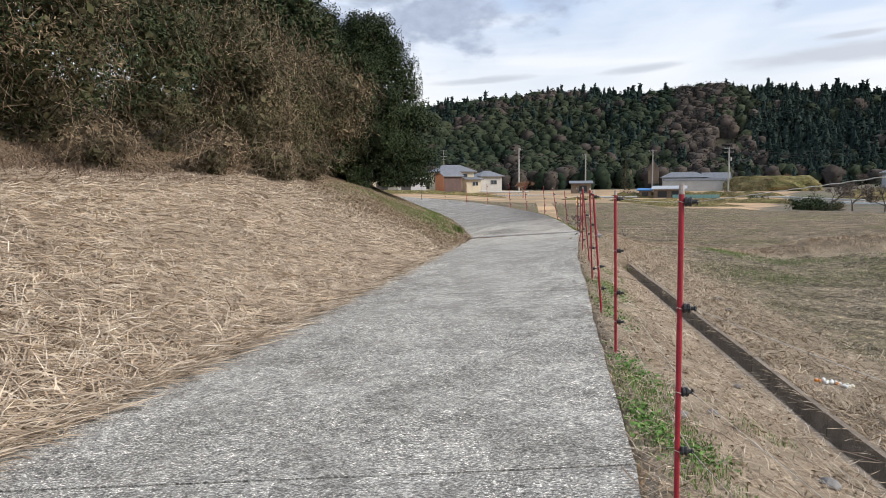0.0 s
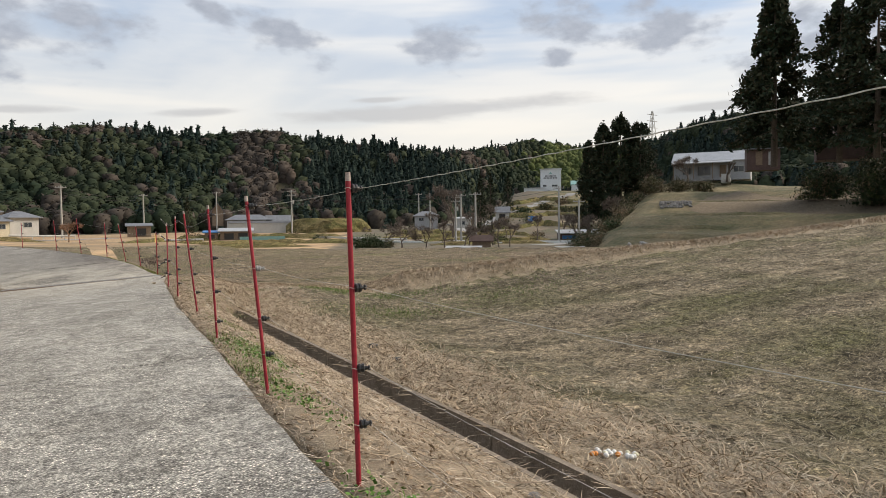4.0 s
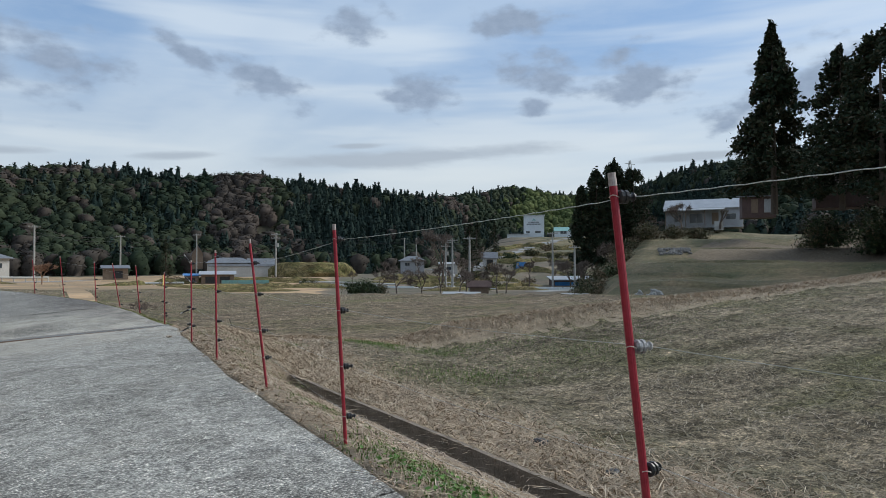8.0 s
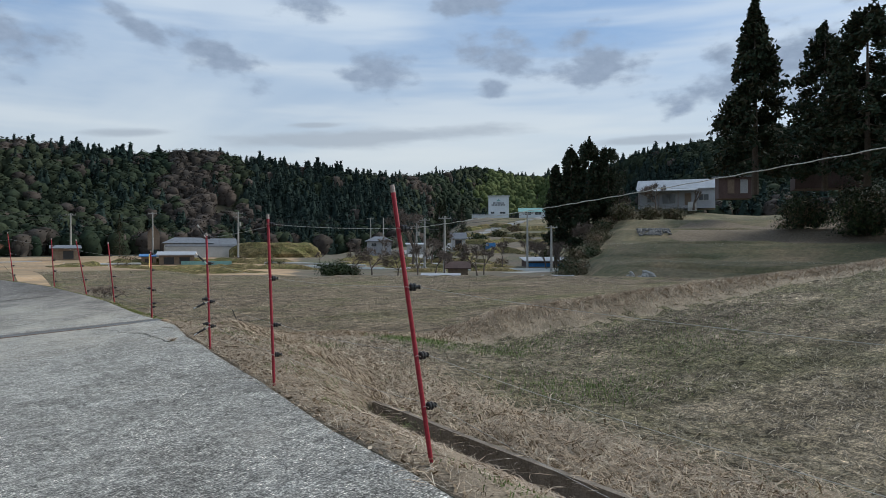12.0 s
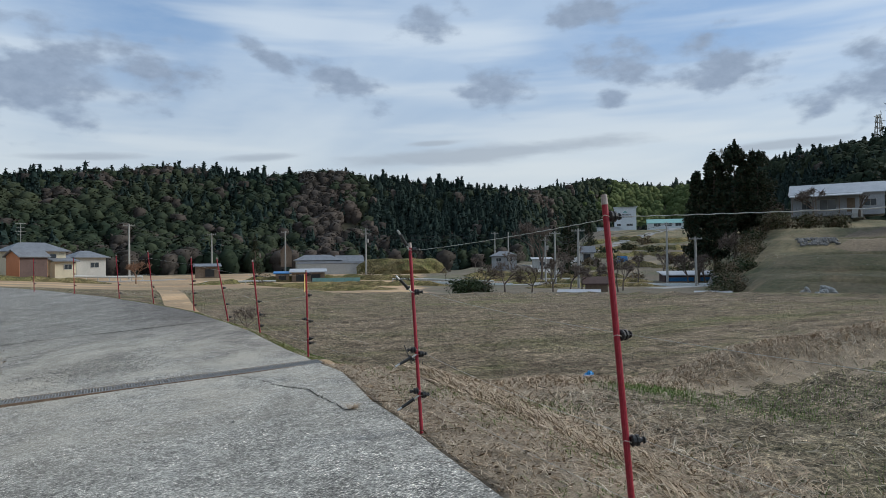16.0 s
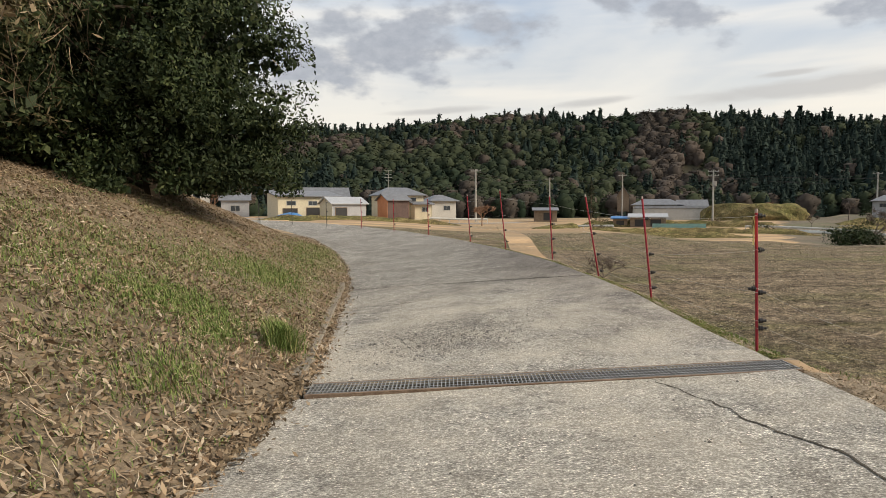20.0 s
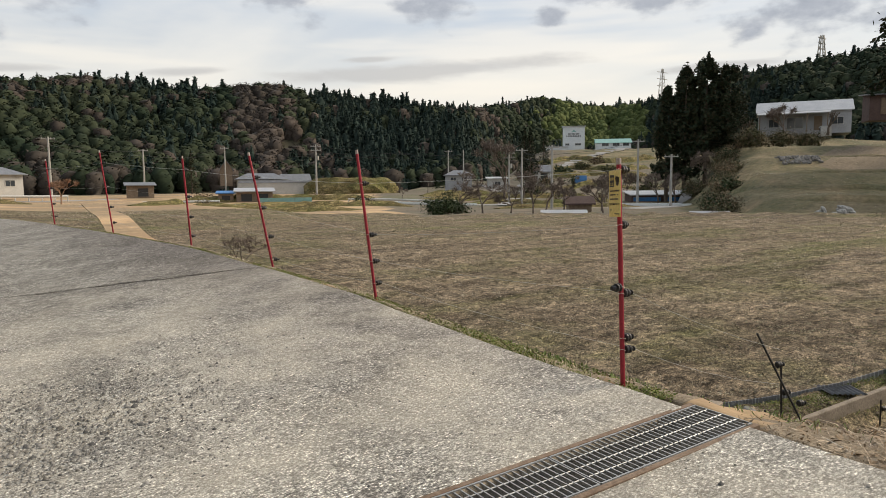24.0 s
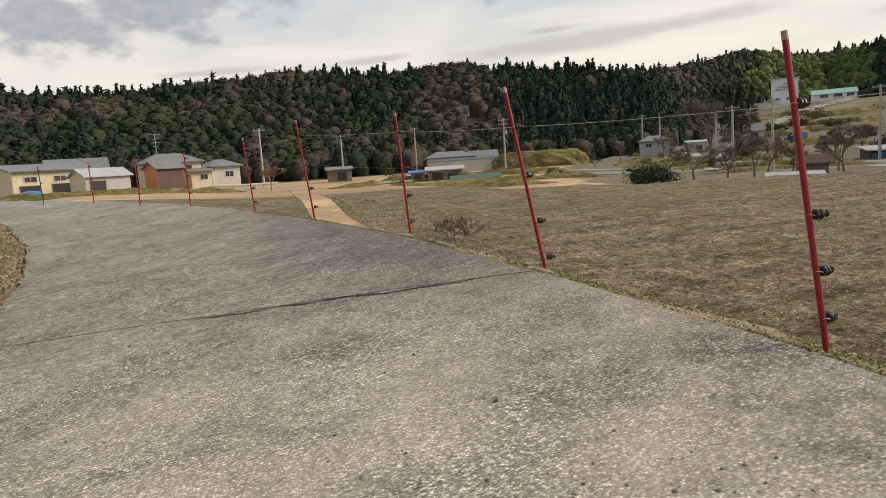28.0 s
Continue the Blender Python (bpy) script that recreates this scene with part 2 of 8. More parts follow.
vc = blend(N, L, 0.7, vc, ramp(N, L, vf, [(0.3, (0.6, 0.6, 0.6)), (0.7, (1.25, 1.25, 1.25))]), "MULTIPLY")
L.new(vc, b.inputs["Base Color"])
bump(N, L, b, vf, 0.5, 0.06)
M_FALLOW, N, L, b = material("fallow_fields", 0.95)
wc = ramp(N, L, tex(N, L, 0.07, 5, 0.65), [(0.34, (0.095, 0.075, 0.052)), (0.5, (0.165, 0.128, 0.086)), (0.66, (0.27, 0.20, 0.13))])
ws = ramp(N, L, tex(N, L, 0.06, 3, 0.6, stretch=(1, 6, 1), rot=-0.7), [(0.42, (0, 0, 0)), (0.56, (0.8, 0.8, 0.8))])
wc = blend(N, L, ws, wc, (0.115, 0.10, 0.07))
wg = ramp(N, L, tex(N, L, 0.1, 4, 0.6), [(0.52, (0, 0, 0)), (0.64, (0.6, 0.6, 0.6))])
wc = blend(N, L, wg, wc, (0.10, 0.115, 0.05))
wf = tex(N, L, 2.5, 5, 0.75)
wc = blend(N, L, 0.8, wc, ramp(N, L, wf, [(0.3, (0.5, 0.5, 0.5)), (0.7, (1.35, 1.35, 1.35))]), "MULTIPLY")
L.new(wc, b.inputs["Base Color"])
bump(N, L, b, wf, 0.6, 0.1)
M_KNOLL, N, L, b = material("knoll_grass", 0.95)
kc = ramp(N, L, tex(N, L, 0.16, 6, 0.68), [(0.34, (0.075, 0.084, 0.036)), (0.5, (0.138, 0.122, 0.066)), (0.66, (0.225, 0.176, 0.108))])
kb = ramp(N, L, tex(N, L, 1.0, 3, 0.6, stretch=(0.05, 0.05, 1.1)), [(0.36, (0.62, 0.66, 0.55)), (0.62, (1.3, 1.2, 1.1))])
kc = blend(N, L, 0.8, kc, kb, "MULTIPLY")
kf = tex(N, L, 2.2, 5, 0.75)
kc = blend(N, L, 0.8, kc, ramp(N, L, kf, [(0.3, (0.5, 0.5, 0.5)), (0.7, (1.35, 1.35, 1.35))]), "MULTIPLY")
L.new(kc, b.inputs["Base Color"])
bump(N, L, b, kf, 0.8, 0.2)
M_WOODS = mottled("forest_floor", (0.035, 0.04, 0.022), (0.09, 0.075, 0.045), 0.06, 1.5, 0.95, bumps=0.4, dist=0.2)


# ---- plan: edges of the lane, by y ----
YS = [-30, -6, 0, 4.5, 8.1, 10.7, 15.8, 21.1, 23, 25, 28, 32, 36, 40, 45, 50, 55, 62, 75]
XL = [-7.5, -4.6, -3.6, -3.0, -2.07, -1.56, -0.58, 0.45, 0.78, 0.95, 0.85, 0.72, 0.45, -0.2, -1.5, -3.4, -6.0, -10.5, -21]
XR = [-5.0, -0.6, 0.45, 1.22, 1.82, 2.27, 3.12, 4.20, 4.68, 4.82, 4.88, 4.72, 4.28, 3.55, 2.0, -0.2, -3.0, -7.8, -18.5]
ZR = [-0.05, -0.02, 0.0, -0.02, -0.05, -0.05, -0.07, -0.09, -0.12, -0.145, -0.01, 0.10, 0.15, 0.21, 0.32, 0.43, 0.52, 0.6, 0.7]
ZL = [-0.12, -0.12, -0.12, -0.14, -0.15, -0.16, -0.22, -0.30, -0.34, -0.37, -0.38, -0.42, -0.33, -0.2, 0.02, 0.2, 0.38, 0.5, 0.62]


def lane(y):
    return np.interp(y, YS, XL), np.interp(y, YS, XR), np.interp(y, YS, ZL), np.interp(y, YS, ZR)


def lane_z(x, y):
    xl, xr, zl, zr = lane(y)
    return zl + (zr - zl) * np.clip((x - xl) / (xr - xl), 0, 1)


def ditch_x(y):
    return 3.15 + 0.112 * (np.asarray(y, float) - 4.5)


DITCH_END = 17.3
LEVEE_X = [4.5, 6.5, 8.5, 12.4, 16.5, 24, 28, 33, 45, 80]
LEVEE_Y = [22.1, 22.9, 23.3, 23.1, 22.3, 21.4, 20.7, 19.7, 17.5, 12]


def smooth(a, lo, hi):
    t = np.clip((np.asarray(a, float) - lo) / (hi - lo), 0, 1)
    return t * t * (3 - 2 * t)


# bearing (degrees to the right of +y, from the middle of the walk), height of the wooded skyline, ridge and foot distance
RIDGE_B = [-180, -60, -30, -9, -3, 3.6, 9.3, 14, 17, 22, 25, 31, 37, 40.5, 44, 49, 54, 58, 62, 70, 90, 130, 180]
RIDGE_E = [9, 9, 8, 6.8, 6.9, 7.5, 8.1, 7.7, 7.6, 8.1, 7.5, 7.0, 6.3, 6.5, 7.0, 6.1, 6.7, 8.0, 8.5, 9.5, 11, 10, 9]
RIDGE_D = [150, 150, 220, 260, 265, 270, 280, 285, 290, 290, 290, 295, 300, 380, 470, 480, 420, 330, 310, 300, 300, 250, 150]
FOOT_D = [60, 60, 120, 165, 170, 175, 180, 185, 190, 195, 200, 205, 215, 280, 330, 330, 300, 220, 200, 190, 180, 120, 60]
CANOPY = 6.7


def bearing(x, y):
    return np.degrees(np.arctan2(x - 2.0, y - 15.0)), np.hypot(x - 2.0, y - 15.0)


def ground_z(x, y):
    x, y = np.asarray(x, float), np.asarray(y, float)
    xl, xr, zl, zr = lane(y)
    b, r = bearing(x, y)
    # fields to the right
    near = 1 - smooth(y, 22.5, 25.5)
    d = x - xr
    late = smooth(y, 16.5, 19)
    span = np.maximum(ditch_x(np.minimum(y, DITCH_END)) - xr, 1.0) + 1.3 * late
    rise = 0.075 * np.clip(x - 11.5, 0, 30)
    verge1 = zr - 0.02 - (0.48 + zr) * smooth(d, 0.15 + 0.45 * late, span * 1.02)
    field1 = np.where(d < span + 0.3, verge1, -0.5 - 0.45 * smooth(d, span + 0.3, span + 4.5))
    field2 = zr - 0.02 + (-1.2 - zr) * smooth(d, 0.02, 1.9)
    right = field1 * near + field2 * (1 - near)
    # near field climbing to the right, its levee, and the tilled field below
    lev = y - np.interp(x, LEVEE_X, LEVEE_Y)
    crest = 0.10 + 0.34 * (1 - smooth(x, 15, 30))
    drop = smooth(lev, 0.1, 1.6 + 0.12 * np.clip(x - 12, 0, 40))
    far1 = (-0.95 + rise + crest * np.exp(-((lev + 0.1) / 0.6) ** 2)) * (1 - drop) - 1.2 * drop
    mix = smooth(d, 2.0, 5.5) * (1 - near) + smooth(d, span + 3.0, span + 5.5) * near
    right = right * (1 - mix) + far1 * mix
    right = right - 0.30 * np.exp(-((y - 25.12 + 0.04 * (x - 6)) / 0.28) ** 2) * smooth(x, 5.6, 6.6) * (1 - smooth(x, 11, 13))
    side = smooth(b, 27, 36)
    right = right + (0.16 * np.exp(-((r - 51.8) / 0.7) ** 2) - 1.0 * smooth(r, 52.4, 58)) * side - 0.5 * smooth(r, 60, 75) * (1 - side) - 0.4 * smooth(r, 90, 150)
    # bank and slope to the left
    e = xl - x
    up2 = 0.19 + 0.13 * smooth(y, 13, 22)
    left = zl + 0.03 + 0.44 * np.clip(e - 0.15, 0, 4.0) + up2 * np.clip(e - 4.15, 0, 3.0) + 0.35 * np.clip(e - 7.15, 0, 25)
    flat = 0.3 + 0.0 * x
    fade = smooth(y, 38, 47)
    left = left * (1 - fade) + (zl + 0.03 + np.clip(e, 0, 6) * 0.02) * fade
    z = np.where(x > xr, right, np.where(x < xl, left, zl + (zr - zl) * (x - xl) / (xr - xl)))
    # beyond the bend the land is level on both sides
    yon = smooth(y, 52, 64)
    level = np.where(x < xr, 0.25, np.where(x < 20, 0.1 - 0.8 * smooth(x, -6, 12), right))
    z = z * (1 - yon) + np.where(x < 25, level, z) * yon
    z = z * (1 - smooth(r, 105, 140)) + (-0.9 * smooth(x, -20, 30) - 0.5 * smooth(b, 30, 38)) * smooth(r, 105, 140)
    # knoll with the white-roofed house and the cedars
    kn = smooth(b, 51.5, 57.5) * (1 - smooth(b, 100, 130)) * smooth(r, 44, 128)
    lev_k = kn * 9.2 + 0.35 * np.sin(b * 0.35) * kn
    tread = np.floor(lev_k / 1.9) * 1.9
    step = tread + 1.9 * smooth(lev_k - tread, 0.75, 1.9)
    z = z + step
    # terraced fields climbing to the mill
    up = 2.8 * smooth(r, 115, 205) * smooth(b, 30, 39) * (1 - smooth(b, 53, 57))
    up = up + 11.3 * (0.30 * smooth(r, 110, 200) + 0.70 * smooth(r, 185, 258)) * smooth(b, 39.5, 44) * (1 - smooth(b, 53, 57))
    bench = np.floor(up / 0.9) * 0.9
    z = z + bench + 0.9 * smooth(up - bench, 0.55, 0.9)
    # wooded hills
    foot, ridge, elev = np.interp(b, RIDGE_B, FOOT_D), np.interp(b, RIDGE_B, RIDGE_D), np.interp(b, RIDGE_B, RIDGE_E)
    top = ridge * np.tan(np.radians(elev)) - CANOPY
    hill = smooth(r, foot, ridge)
    z = z * (1 - hill) + top * hill
    return z


def link(name, verts, faces, mats, idx=None, parent=None, smooth_faces=False):
    me = bpy.data.meshes.new(name)
    me.from_pydata(verts, [], faces)
    for m in mats if isinstance(mats, (list, tuple)) else [mats]:
        me.materials.append(m)
    if idx is not None:
        me.polygons.foreach_set("material_index", np.asarray(idx, np.int32))
    if smooth_faces:
        me.polygons.foreach_set("use_smooth", np.ones(len(me.polygons), bool))
    me.update()
    ob = new(name, me)
    if parent:
        ob.parent = parent
    return ob


def quads(name, corners, mat, parent=None):
    """Loose quads (n, 4, 3) or triangles (n, 3, 3) as one mesh."""
    n, k, _ = corners.shape
    me = bpy.data.meshes.new(name)
    me.vertices.add(n * k)
    me.vertices.foreach_set("co", corners.reshape(-1).astype(np.float32))
    me.loops.add(n * k)
    me.loops.foreach_set("vertex_index", np.arange(n * k, dtype=np.int32))
    me.polygons.add(n)
    me.polygons.foreach_set("loop_start", np.arange(0, n * k, k, dtype=np.int32))
    me.materials.append(mat)
    me.update(calc_edges=True)
    me.validate()
    ob = new(name, me)
    if parent:
        ob.parent = parent
    return ob


def part(name, bm, mat, parent, label=""):
    me = bpy.data.meshes.new(name)
    bm.to_mesh(me)
    bm.free()
    me.materials.append(mat)
    ob = new(name, me)
    ob.parent = parent
    if label:
        ob["label"] = label
    return ob


def thing(name, m, label, category, group="", kind=""):
    ob = new(name)
    ob.matrix_basis = m
    ob.empty_display_size = 0.1
    return tagged(ob, label, category, group, kind)


def box(bm, x0, x1, y0, y1, z0, z1, bevel=0.0):
    g = bmesh.ops.create_cube(bm, size=1.0)
    m = Matrix.LocRotScale(((x0 + x1) / 2, (y0 + y1) / 2, (z0 + z1) / 2), None, (x1 - x0, y1 - y0, z1 - z0))
    bmesh.ops.transform(bm, matrix=m, verts=g["verts"])
    if bevel:
        es = list({e for v in g["verts"] for e in v.link_edges})
        bmesh.ops.bevel(bm, geom=es, offset=bevel, segments=1, affect="EDGES")
    return g["verts"]


def rod(bm, a, b, r0, r1=None, seg=8):
    """A tapered rod from a to b."""
    a, b = Vector(a), Vector(b)
    g = bmesh.ops.create_cone(bm, cap_ends=True, segments=seg, radius1=r0, radius2=r0 if r1 is None else r1, depth=(b - a).length)
    q = (b - a).to_track_quat("Z", "Y").to_matrix().to_4x4()
    bmesh.ops.transform(bm, matrix=Matrix.Translation((a + b) / 2) @ q, verts=g["verts"])
    return g["verts"]


# ---- ground sheet ----
def axis(lo, a, b, hi, fine, mid, grow):
    core = list(np.arange(a, b, fine))
    up, s = [core[-1]], fine
    while up[-1] < hi:
        s = min(s * grow, 30) if s > mid else s * grow
        up.append(up[-1] + s)
    dn, s = [core[0]], fine
    while dn[-1] > lo:
        s *= grow * 1.02
        dn.append(dn[-1] - min(s, 30))
    return np.array(sorted(set(dn[1:] + core + up[1:])))


GX = axis(-900, -8.5, 12.5, 1600, 0.22, 3, 1.045)
GY = axis(-700, -3, 47, 1600, 0.26, 3, 1.045)
GX = np.array(sorted(set(np.round(np.concatenate([GX, [-3.06, -3.0, 1.2, 1.26, 2.985, 3.01, 3.29, 3.315]]), 4))))
GY = np.array(sorted(set(np.round(np.concatenate([GY, [23.82, 23.88, 24.58, 24.64, DITCH_END, DITCH_END + 0.05]]), 4))))
gu, gy = np.meshgrid(GX, GY)
# columns follow the lane's edges and the ditch
gx = gu.copy()
for i_, y_ in enumerate(GY):
    yc = min(max(y_, -30.0), 62.0)
    xl0, xr0, _, _ = lane(yc)
    knots_u = [-2000, -60, -3.0, 1.2, 3.15, 14, 2000]
    knots_x = [-2000, -60, xl0, xr0, max(float(ditch_x(yc)), xr0 + 0.8), 14, 2000]
    gx[i_] = np.interp(GX, knots_u, knots_x)
gz = ground_z(gx, gy)
rng = np.random.default_rng(5)
xl_, xr_, zl_, zr_ = lane(gy)
inlane = (gu > -3.2) & (gu < 1.4)
rough_amp = np.where(inlane, 0.0, 0.018)
rough_amp = np.where((gu > 2.7) & (gu < 3.6), 0.0, rough_amp)
gz = gz + rng.normal(0, 1, gz.shape) * rough_amp
gz = gz - np.where((gu >= -3.01) & (gu < 1.21), 0.12, 0.0)
gz = gz - np.where((gu > -2.95) & (gu < 1.3) & (gy > 23.85) & (gy < 24.61), 0.6, 0.0)
indit = (gu > 3.0) & (gu < 3.3) & (gy <= DITCH_END)
gz = gz - np.where(indit, 0.5, 0.0)
ny, nx = gx.shape
g_verts = np.stack([gx, gy, gz], -1).reshape(-1, 3)
ii = np.arange(ny * nx).reshape(ny, nx)
g_faces = np.stack([ii[:-1, :-1], ii[:-1, 1:], ii[1:, 1:], ii[1:, :-1]], -1).reshape(-1, 4)
fc = g_verts[g_faces].mean(1)
fx, fy = fc[:, 0] + rng.normal(0, 0.12, len(fc)), fc[:, 1] + rng.normal(0, 0.12, len(fc))
fb, fr = bearing(fx, fy)
fxl, fxr, _, _ = lane(fy)
flev = fy - np.interp(fx, LEVEE_X, LEVEE_Y)
zone = np.full(len(fc), 4)                                   # straw valley
zone[(fx > fxr + 2.2) & (flev < 0) & (fr < 55)] = 2          # stubble field
zone[(zone == 4) & (fb > 29)] = 7                            # fallow fields
zone[(flev > 1.0) & (fx > fxr + 0.9) & (fx < 52) & (fy < 75) & (fr < np.where(fb > 30, 51.4, 58))] = 3    # tilled field
zone[(fx > fxr - 0.1) & (fx < fxr + 0.3) & (fy >= 24.2) & (fy < 60)] = 1
zone[(fx > fxr + 0.3) & (fx < fxr + 1.2) & (fy >= 25.0) & (fy < 60)] = 3
zone[(np.abs(flev + 0.3) < 0.75) & (fx > fxr + 1.5) & (fx < 60)] = 1
zone[(fx < fxl + 0.5) & (fy < 48) & (fx > fxl - 16)] = 0           # bank
zone[(fx < fxl + 0.5) & (fy < 17.5) & (fx > fxl - 4.2)] = 1        # pale soil under the mown straw
zone[(fx > fxr - 0.1) & (fx < ditch_x(np.minimum(fy, DITCH_END)) + 1.6) & (fy < 24)] = 1   # verge
zone[(fb > 51.5) & (fb < 110) & (fr > 53) & (fr < 170)] = 5    # knoll grass
zone[(fb > 46) & (fb < 60) & (fr > 205)] = 5
zone[((zone == 4) | (zone == 7)) & (fb > 52) & (fb < 110) & (fr > 40)] = 5
zone[(fb > 61 + rng.normal(0, 0.6, len(fb))) & (fb < 90) & (fr > 82) & (fr < 104)] = 0    # bare earth below the cedars
ffoot = np.interp(fb, RIDGE_B, FOOT_D)
zone[fr > ffoot - 6] = 6                                     # forest floor


ground = link("ground", g_verts.tolist(), g_faces.tolist(), [M_BANK, M_VERGE, M_FIELD1, M_FIELD2, M_VALLEY, M_KNOLL, M_WOODS, M_FALLOW], zone, smooth_faces=True)
tagged(ground, "dry winter ground with bank, stubble and tilled fields", "ground", kind="structure")

# ---- concrete lane ----
mc, N, L, b = material("worn_concrete", 0.92)


def cells(N, L, scale):
    """Voronoi grains: colour and distance."""
    n = N.new("ShaderNodeTexVoronoi")
    n.inputs["Scale"].default_value = scale
    c = N.new("ShaderNodeTexCoord")
    L.new(c.outputs["Object"], n.inputs["Vector"])
    return n.outputs["Color"], n.outputs["Distance"]


def along(N, L, axis_, lo, hi):
    """0 at lo, 1 at hi along an axis of the plan."""
    c = N.new("ShaderNodeTexCoord")
    sp = N.new("ShaderNodeSeparateXYZ")
    L.new(c.outputs["Object"], sp.inputs[0])
    m = N.new("ShaderNodeMapRange")
    m.interpolation_type = "SMOOTHSTEP"
    m.inputs["From Min"].default_value, m.inputs["From Max"].default_value = lo, hi
    L.new(sp.outputs[axis_], m.inputs["Value"])
    return m.outputs[0]


def times(N, L, a_, b_):
    n = N.new("ShaderNodeMath")
    n.operation = "MULTIPLY"
    for i_, v_ in enumerate((a_, b_)):
        if isinstance(v_, (int, float)):
            n.inputs[i_].default_value = v_
        else:
            L.new(v_, n.inputs[i_])
    return n.outputs[0]


def gate(N, L, src, lo, hi):
    return ramp(N, L, src, [(lo, (0, 0, 0)), (hi, (1, 1, 1))])


# cement paste with slow stains, broom marks across the lane
paste = ramp(N, L, tex(N, L, 0.45, 7, 0.66), [(0.28, (0.235, 0.232, 0.222)), (0.5, (0.33, 0.326, 0.313)), (0.72, (0.45, 0.445, 0.43))])
broom = ramp(N, L, tex(N, L, 1.0, 5, 0.7, stretch=(2.2, 26, 4), rot=0.05), [(0.33, (0.74, 0.74, 0.74)), (0.66, (1.16, 1.16, 1.16))])
col_ = blend(N, L, 0.55, paste, broom, "MULTIPLY")
# aggregate laid bare: pale chips with dark gaps between them, finer sand below
grain, gdist = cells(N, L, 85)
sep = N.new("ShaderNodeSeparateColor")
L.new(grain, sep.inputs[0])
chips = ramp(N, L, sep.outputs[0], [(0.0, (0.10, 0.098, 0.095)), (0.25, (0.22, 0.215, 0.205)), (0.5, (0.38, 0.375, 0.36)), (0.8, (0.60, 0.595, 0.57)), (1.0, (0.86, 0.85, 0.82))])
gaps = ramp(N, L, gdist, [(0.30, (1.0, 1.0, 1.0)), (0.62, (0.38, 0.37, 0.36))])
chips = blend(N, L, 1.0, chips, gaps, "MULTIPLY")
bare_ = ramp(N, L, tex(N, L, 0.8, 6, 0.7), [(0.36, (0.30, 0.30, 0.30)), (0.62, (0.82, 0.82, 0.82))])
col_ = blend(N, L, bare_, col_, chips)
grit = ramp(N, L, tex(N, L, 1.0, 3, 0.8, stretch=(34, 80, 45), rot=0.05), [(0.38, (0.30, 0.30, 0.30)), (0.5, (0.95, 0.95, 0.95)), (0.62, (1.75, 1.74, 1.70))])
col_ = blend(N, L, 0.95, col_, grit, "MULTIPLY")
fleck = ramp(N, L, tex(N, L, 9, 7, 0.85), [(0.38, (0.5, 0.49, 0.49)), (0.62, (1.45, 1.45, 1.43))])
col_ = blend(N, L, 0.8, col_, fleck, "MULTIPLY")
# dark blotches; the lane darker past y 26 and towards its right edge
blot = gate(N, L, tex(N, L, 1.3, 8, 0.74), 0.44, 0.60)
far_dark = along(N, L, 1, 25.8, 31.0)
col_ = blend(N, L, times(N, L, blot, 0.65), col_, blend(N, L, 1.0, col_, (0.56, 0.55, 0.54), "MULTIPLY"))
col_ = blend(N, L, times(N, L, far_dark, 0.40), col_, blend(N, L, 1.0, col_, (0.50, 0.48, 0.48), "MULTIPLY"))
rim = times(N, L, along(N, L, 0, 3.0, 4.6), along(N, L, 1, 23.5, 26.5))
col_ = blend(N, L, times(N, L, rim, 0.80), col_, blend(N, L, 1.0, col_, (0.50, 0.47, 0.48), "MULTIPLY"))
# sandy soil washed over the lane round the grate
w0 = times(N, L, along(N, L, 1, 19.0, 24.0), along(N, L, 1, 32.5, 27.0))
wash = times(N, L, w0, gate(N, L, tex(N, L, 1.1, 6, 0.65), 0.36, 0.62))
col_ = blend(N, L, times(N, L, wash, 0.72), col_, blend(N, L, 0.45, (0.52, 0.475, 0.40), chips))
edge_ = gate(N, L, tex(N, L, 0.9, 5, 0.6), 0.58, 0.76)
col_ = blend(N, L, times(N, L, edge_, 0.35), col_, (0.24, 0.215, 0.18))
col_ = blend(N, L, 1.0, col_, (1.34, 1.325, 1.27), "MULTIPLY")
L.new(col_, b.inputs["Base Color"])
b.inputs["Specular IOR Level"].default_value = 0.3
bump(N, L, b, tex(N, L, 1.0, 3, 0.8, stretch=(34, 80, 45), rot=0.05), 0.9, 0.012)
M_CONC = mc
road = thing("road", Matrix(), "worn grey concrete farm lane with cast joints", "road", kind="structure")
JOINTS = [(-30, -30), (-12, -12), (-4, -4), (3.85, 3.9), (10.85, 10.72), (24.33, 24.05), (31.95, 29.78), (40, 39), (48, 47), (57, 56), (68, 67), (75, 75)]


